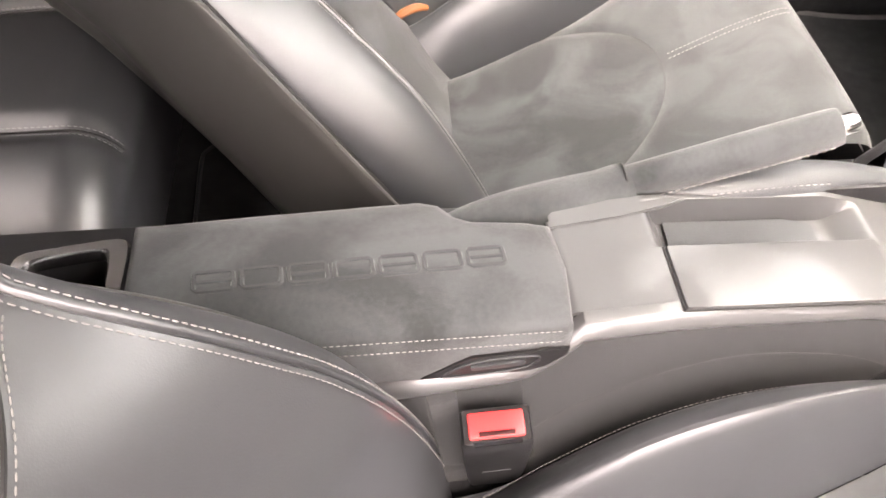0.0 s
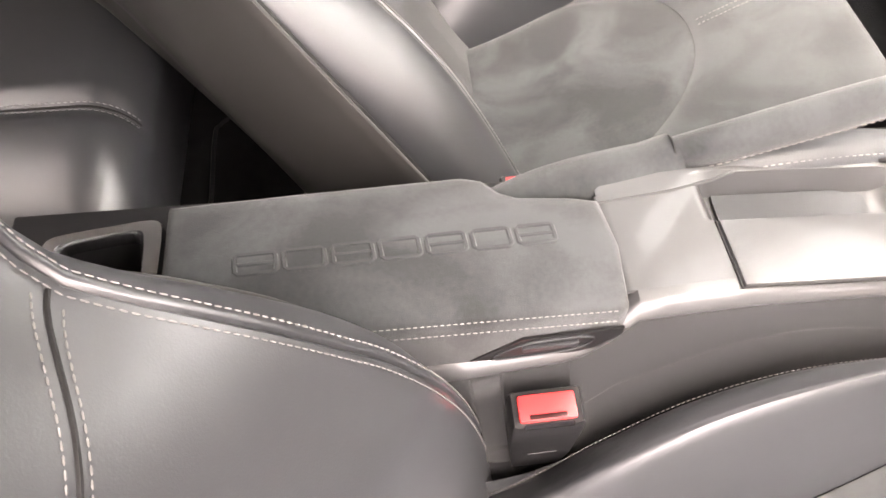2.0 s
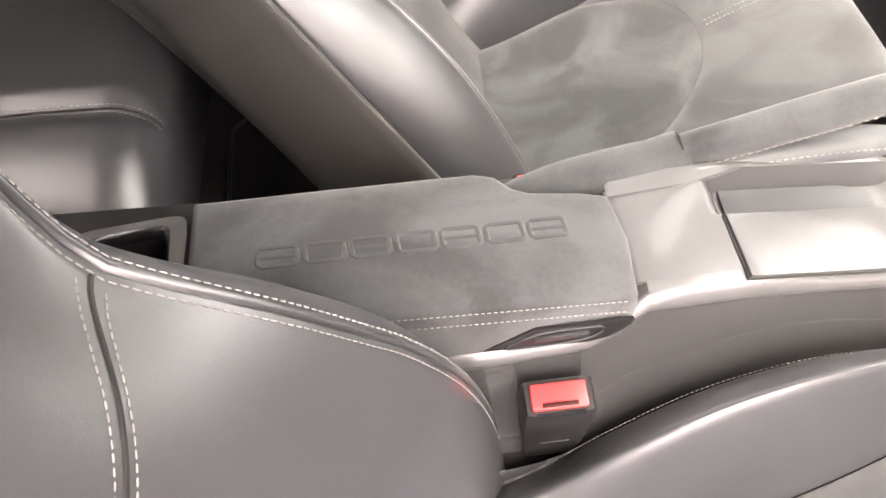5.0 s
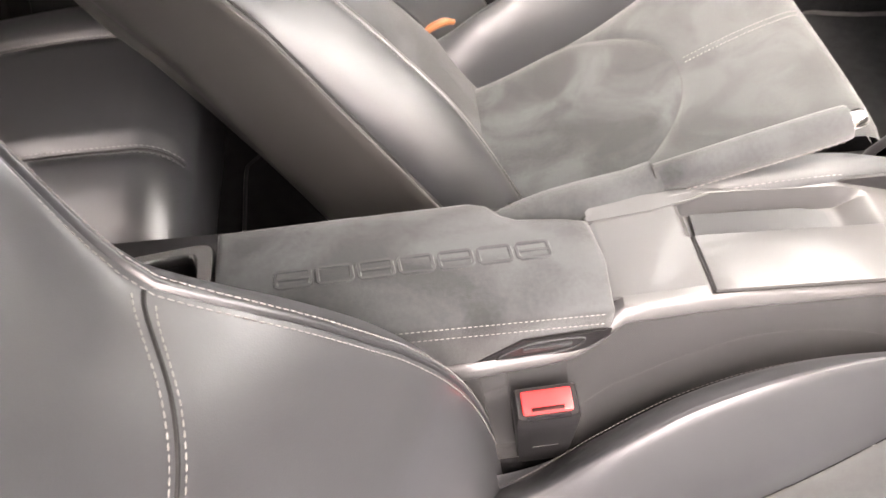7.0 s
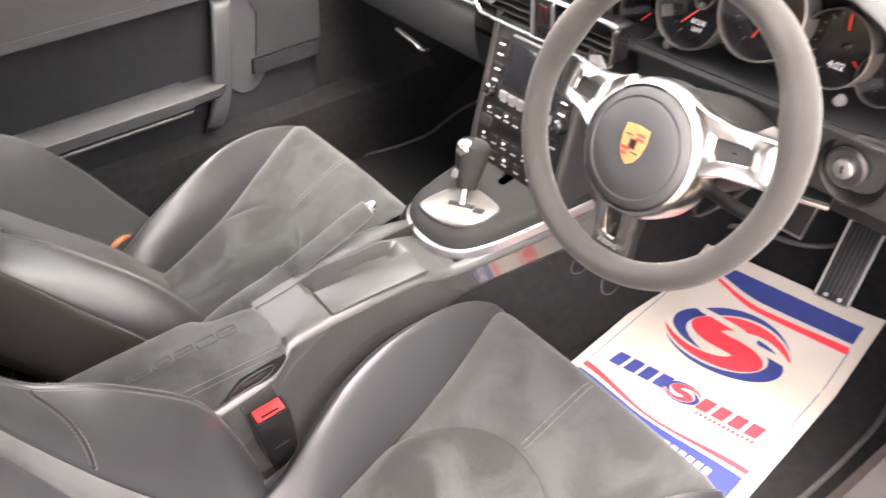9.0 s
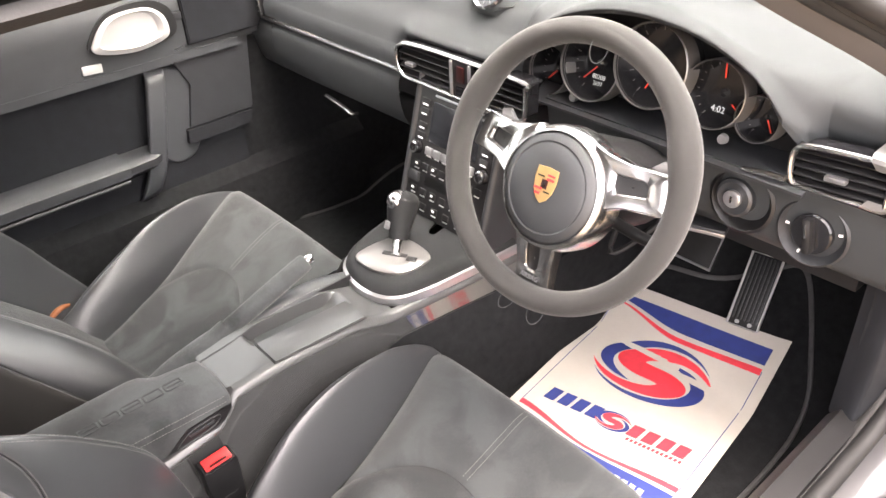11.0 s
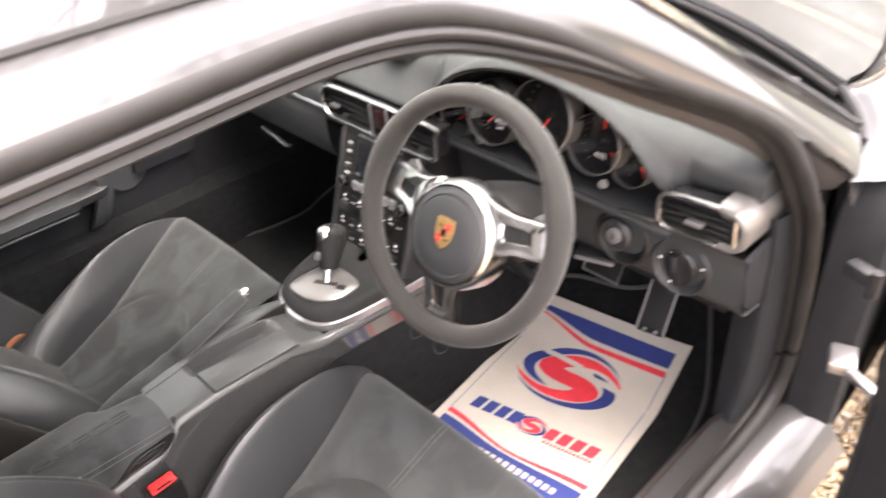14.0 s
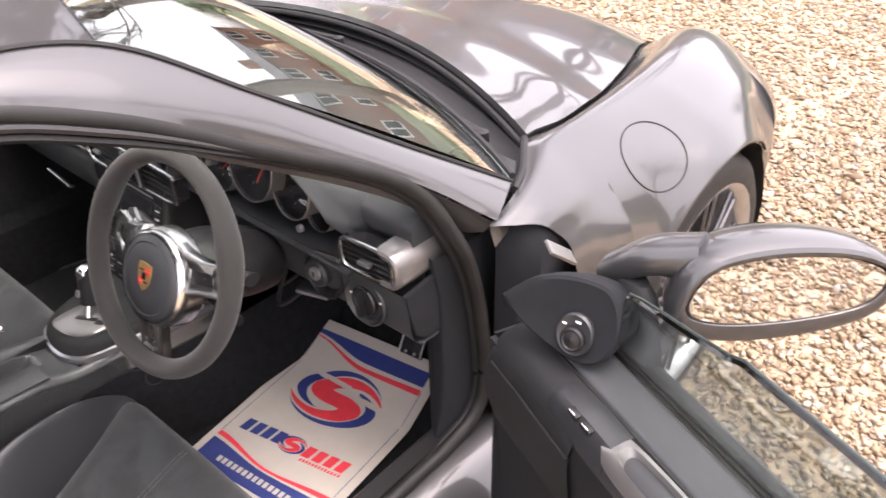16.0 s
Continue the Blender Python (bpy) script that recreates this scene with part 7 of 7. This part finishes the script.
root = dpt(0.212, -0.006, 0.885)
arm1 = smooth_path([root, root.lerp(mm @ V(-0.10, 0.03, -0.035), 0.5) + V(0, 0, 0.012), mm @ V(-0.085, 0.030, -0.035)], 6)
part("mirror_arm", broad_arm(arm1), PAINT, mirror, "grey metallic mirror arm")
arm2 = smooth_path([dpt(0.30, -0.01, 0.822), dpt(0.30, -0.01, 0.822).lerp(mm @ V(-0.09, -0.035, -0.04), 0.55), mm @ V(-0.075, -0.032, -0.035)], 6)
part("mirror_arm", tube(arm2, lambda t: 0.010 + 0.012 * t * t, 10, flat=0.8), PAINT, mirror)
part("mirror_foot", loft([[dpt(0.245 + w * math.cos(a * math.tau / 20), -0.004 + d * math.sin(a * math.tau / 20), z) for a in range(20)] for w, d, z in ((0.075, 0.022, 0.80), (0.070, 0.024, 0.825), (0.058, 0.024, 0.86), (0.046, 0.021, 0.885), (0.030, 0.014, 0.900))]), DOORPAD, mirror, "black plastic mirror foot")
# bright look of the door skin's painted corner, put into a paler colour
part("door_corner_strip", box((0.060, 0.026, 0.006), frame_of((0.862, 0.235, 0.780), (0.25, 0.75, -0.62), (0.80, -0.50, -0.30)), 0.002), SILVER2, door, "pale strip for the lit paint at the door's front corner")
# ---- what stands round the drive, seen in the paint and the glass ----
BRICK = material("red_brick", (0.20, 0.11, 0.08), 0.85, noise_scale=6, vary=0.3, bump=0.4, bump_scale=40, second=0.5)
SLATE = material("dark_slate", (0.07, 0.07, 0.075), 0.7, noise_scale=5, vary=0.3, bump=0.4, bump_scale=20, second=0.4)
LAWN = material("lawn_grass", (0.055, 0.068, 0.03), 0.95, noise_scale=3, vary=0.4, bump=0.8, bump_scale=60, second=0.6)
BARK = material("grey_bark", (0.10, 0.085, 0.07), 0.9, noise_scale=8, vary=0.35, bump=0.6, bump_scale=30, second=0.4)
HEDGE = material("hedge_leaves", (0.06, 0.10, 0.03), 0.8, noise_scale=8, vary=0.4, second=0.5)
FRAMEWHITE = material("white_frame_paint", (0.75, 0.74, 0.72), 0.5, noise_scale=6, vary=0.05)
lawn = thing("lawn", "mown green lawn beyond the gravel drive", "lawn", kind="structure")
part("grass", sheet(lambda u, v: V(-40 + 80 * u, 8.5 + 40 * v + 0.3 * math.sin(9 * u), 0.03), 40, 12), LAWN, lawn)


def house(x0, x1, y, eaves, ridge, deep):
    h = thing("house", "red brick house with dark slate roof and white windows", "house", "houses")
    part("wall", box((x1 - x0, deep, eaves), pose((x0 + x1) / 2, y + deep / 2, eaves / 2)), BRICK, h)
    o = 0.4
    roof = [V(x0 - o, y - o, eaves), V(x1 + o, y - o, eaves), V(x1 + o, y + deep + o, eaves), V(x0 - o, y + deep + o, eaves), V(x0 + 2.5, y + deep / 2, ridge), V(x1 - 2.5, y + deep / 2, ridge)]
    bm = bmesh.new()
    v = [bm.verts.new(p) for p in roof]
    for f in ((0, 1, 5, 4), (1, 2, 5), (2, 3, 4, 5), (3, 0, 4), (3, 2, 1, 0)):
        bm.faces.new([v[i] for i in f])
    rf = part("roof", bm, SLATE, h, smooth=False)
    part("chimney", box((0.9, 0.7, 2.2), pose(x0 + 3, y + deep / 2, ridge), 0.03), BRICK, rf)
    n = int((x1 - x0) / 2.6)
    for i in range(n):
        for z in (1.45, 4.0):
            if z + 0.7 > eaves:
                continue
            w = part("window", box((1.25, 0.12, 1.3), pose(x0 + (i + 0.5) * (x1 - x0) / n, y - 0.02, z), 0.02), FRAMEWHITE, h)
            for sx in (-0.3, 0.3):
                part("pane", box((0.5, 0.03, 1.1), pose(x0 + (i + 0.5) * (x1 - x0) / n + sx, y - 0.09, z), 0.005), GLOSSBLACK, w)
    return h


house(-26, -9, 27, 4.7, 6.4, 7)


def bare_tree(x, y, tall, seed):
    rng = random.Random(seed)
    tr = thing("tree", "bare winter tree with spreading grey branches", "tree", "trees")
    limbs, twigs = [], []

    def grow(p, d, length, r, depth):
        pts, q = [p], p
        for k in range(4):
            d = (d + V(rng.uniform(-0.22, 0.22), rng.uniform(-0.22, 0.22), rng.uniform(-0.05, 0.14))).normalized()
            q = q + d * length / 4
            pts.append(q)
        (limbs if depth < 2 else twigs).append((pts, r))
        if depth < 5:
            for k in range(3 if depth else 5):
                o = V(rng.uniform(-1, 1), rng.uniform(-1, 1), rng.uniform(-0.1, 0.7)).normalized()
                grow(pts[rng.choice((2, 3, 4)) if depth else rng.choice((3, 4))], (d * 0.75 + o * 0.8).normalized(), length * rng.uniform(0.55, 0.8), r * 0.52, depth + 1)
    grow(V(x, y, -0.05), V(0, 0, 1), tall * 0.32, tall * 0.022, 0)

    def skin(rows, segs):
        vs, fs = [], []
        for pts, r in rows:
            b = len(vs)
            for i, p in enumerate(pts):
                rr = r * (1 - 0.4 * i / 4)
                for k in range(segs):
                    a = k * math.tau / segs
                    vs.append((p.x + rr * math.cos(a), p.y + rr * math.sin(a), p.z + (rr * 0.5 if k == 0 else 0)))
            for i in range(len(pts) - 1):
                for k in range(segs):
                    j = (k + 1) % segs
                    fs.append((b + i * segs + k, b + i * segs + j, b + (i + 1) * segs + j, b + (i + 1) * segs + k))
        return vs, fs
    for name, rows, segs in (("trunk", limbs, 8), ("branches", twigs, 3)):
        me = bpy.data.meshes.new(name)
        vs, fs = skin(rows, segs)
        me.from_pydata(vs, [], fs)
        me.materials.append(BARK)
        new(name, me).parent = tr


bare_tree(-9.5, -1.0, 11, 5)
bare_tree(-12, 5.5, 12, 8)
bare_tree(-8.0, -7.5, 10, 11)
bare_tree(9.0, 3.0, 9, 14)
bare_tree(11.0, 8.5, 10, 17)
bare_tree(3.0, 22.0, 9, 19)
bare_tree(-5.0, 13.0, 10, 23)
bare_tree(-9.0, 7.5, 10, 27)
bare_tree(-6.5, 6.0, 9, 31)
bare_tree(-12.5, 10.5, 13, 37)
bare_tree(-5.0, 3.0, 12, 41)
bare_tree(-3.5, 6.5, 11, 43)


def hedge(x0, y0, x1, y1, tall, seed):
    rng = np.random.default_rng(seed)
    n = 9000
    t = rng.uniform(0, 1, n)
    c = np.stack([x0 + (x1 - x0) * t + rng.uniform(-0.5, 0.5, n), y0 + (y1 - y0) * t + rng.uniform(-0.5, 0.5, n), tall * rng.uniform(0, 1, n) ** 0.7 + rng.normal(0, 0.06, n)], 1)
    q = rng.normal(0, 1, (n, 4, 3)) * 0.09
    v = (c[:, None] + q).reshape(-1, 3)
    me = bpy.data.meshes.new("hedge")
    me.from_pydata(v.tolist(), [], (np.arange(n)[:, None] * 4 + np.array([0, 1, 2, 3])).tolist())
    me.materials.append(HEDGE)
    return tagged(new("hedge", me), "clipped dark green garden hedge", "hedge", kind="stuff")


hedge(-16, -12, -15, 14, 2.2, 21)
hedge(13, -8, 14, 20, 2.0, 22)
hedge(-8, 19, 9, 21, 2.4, 23)
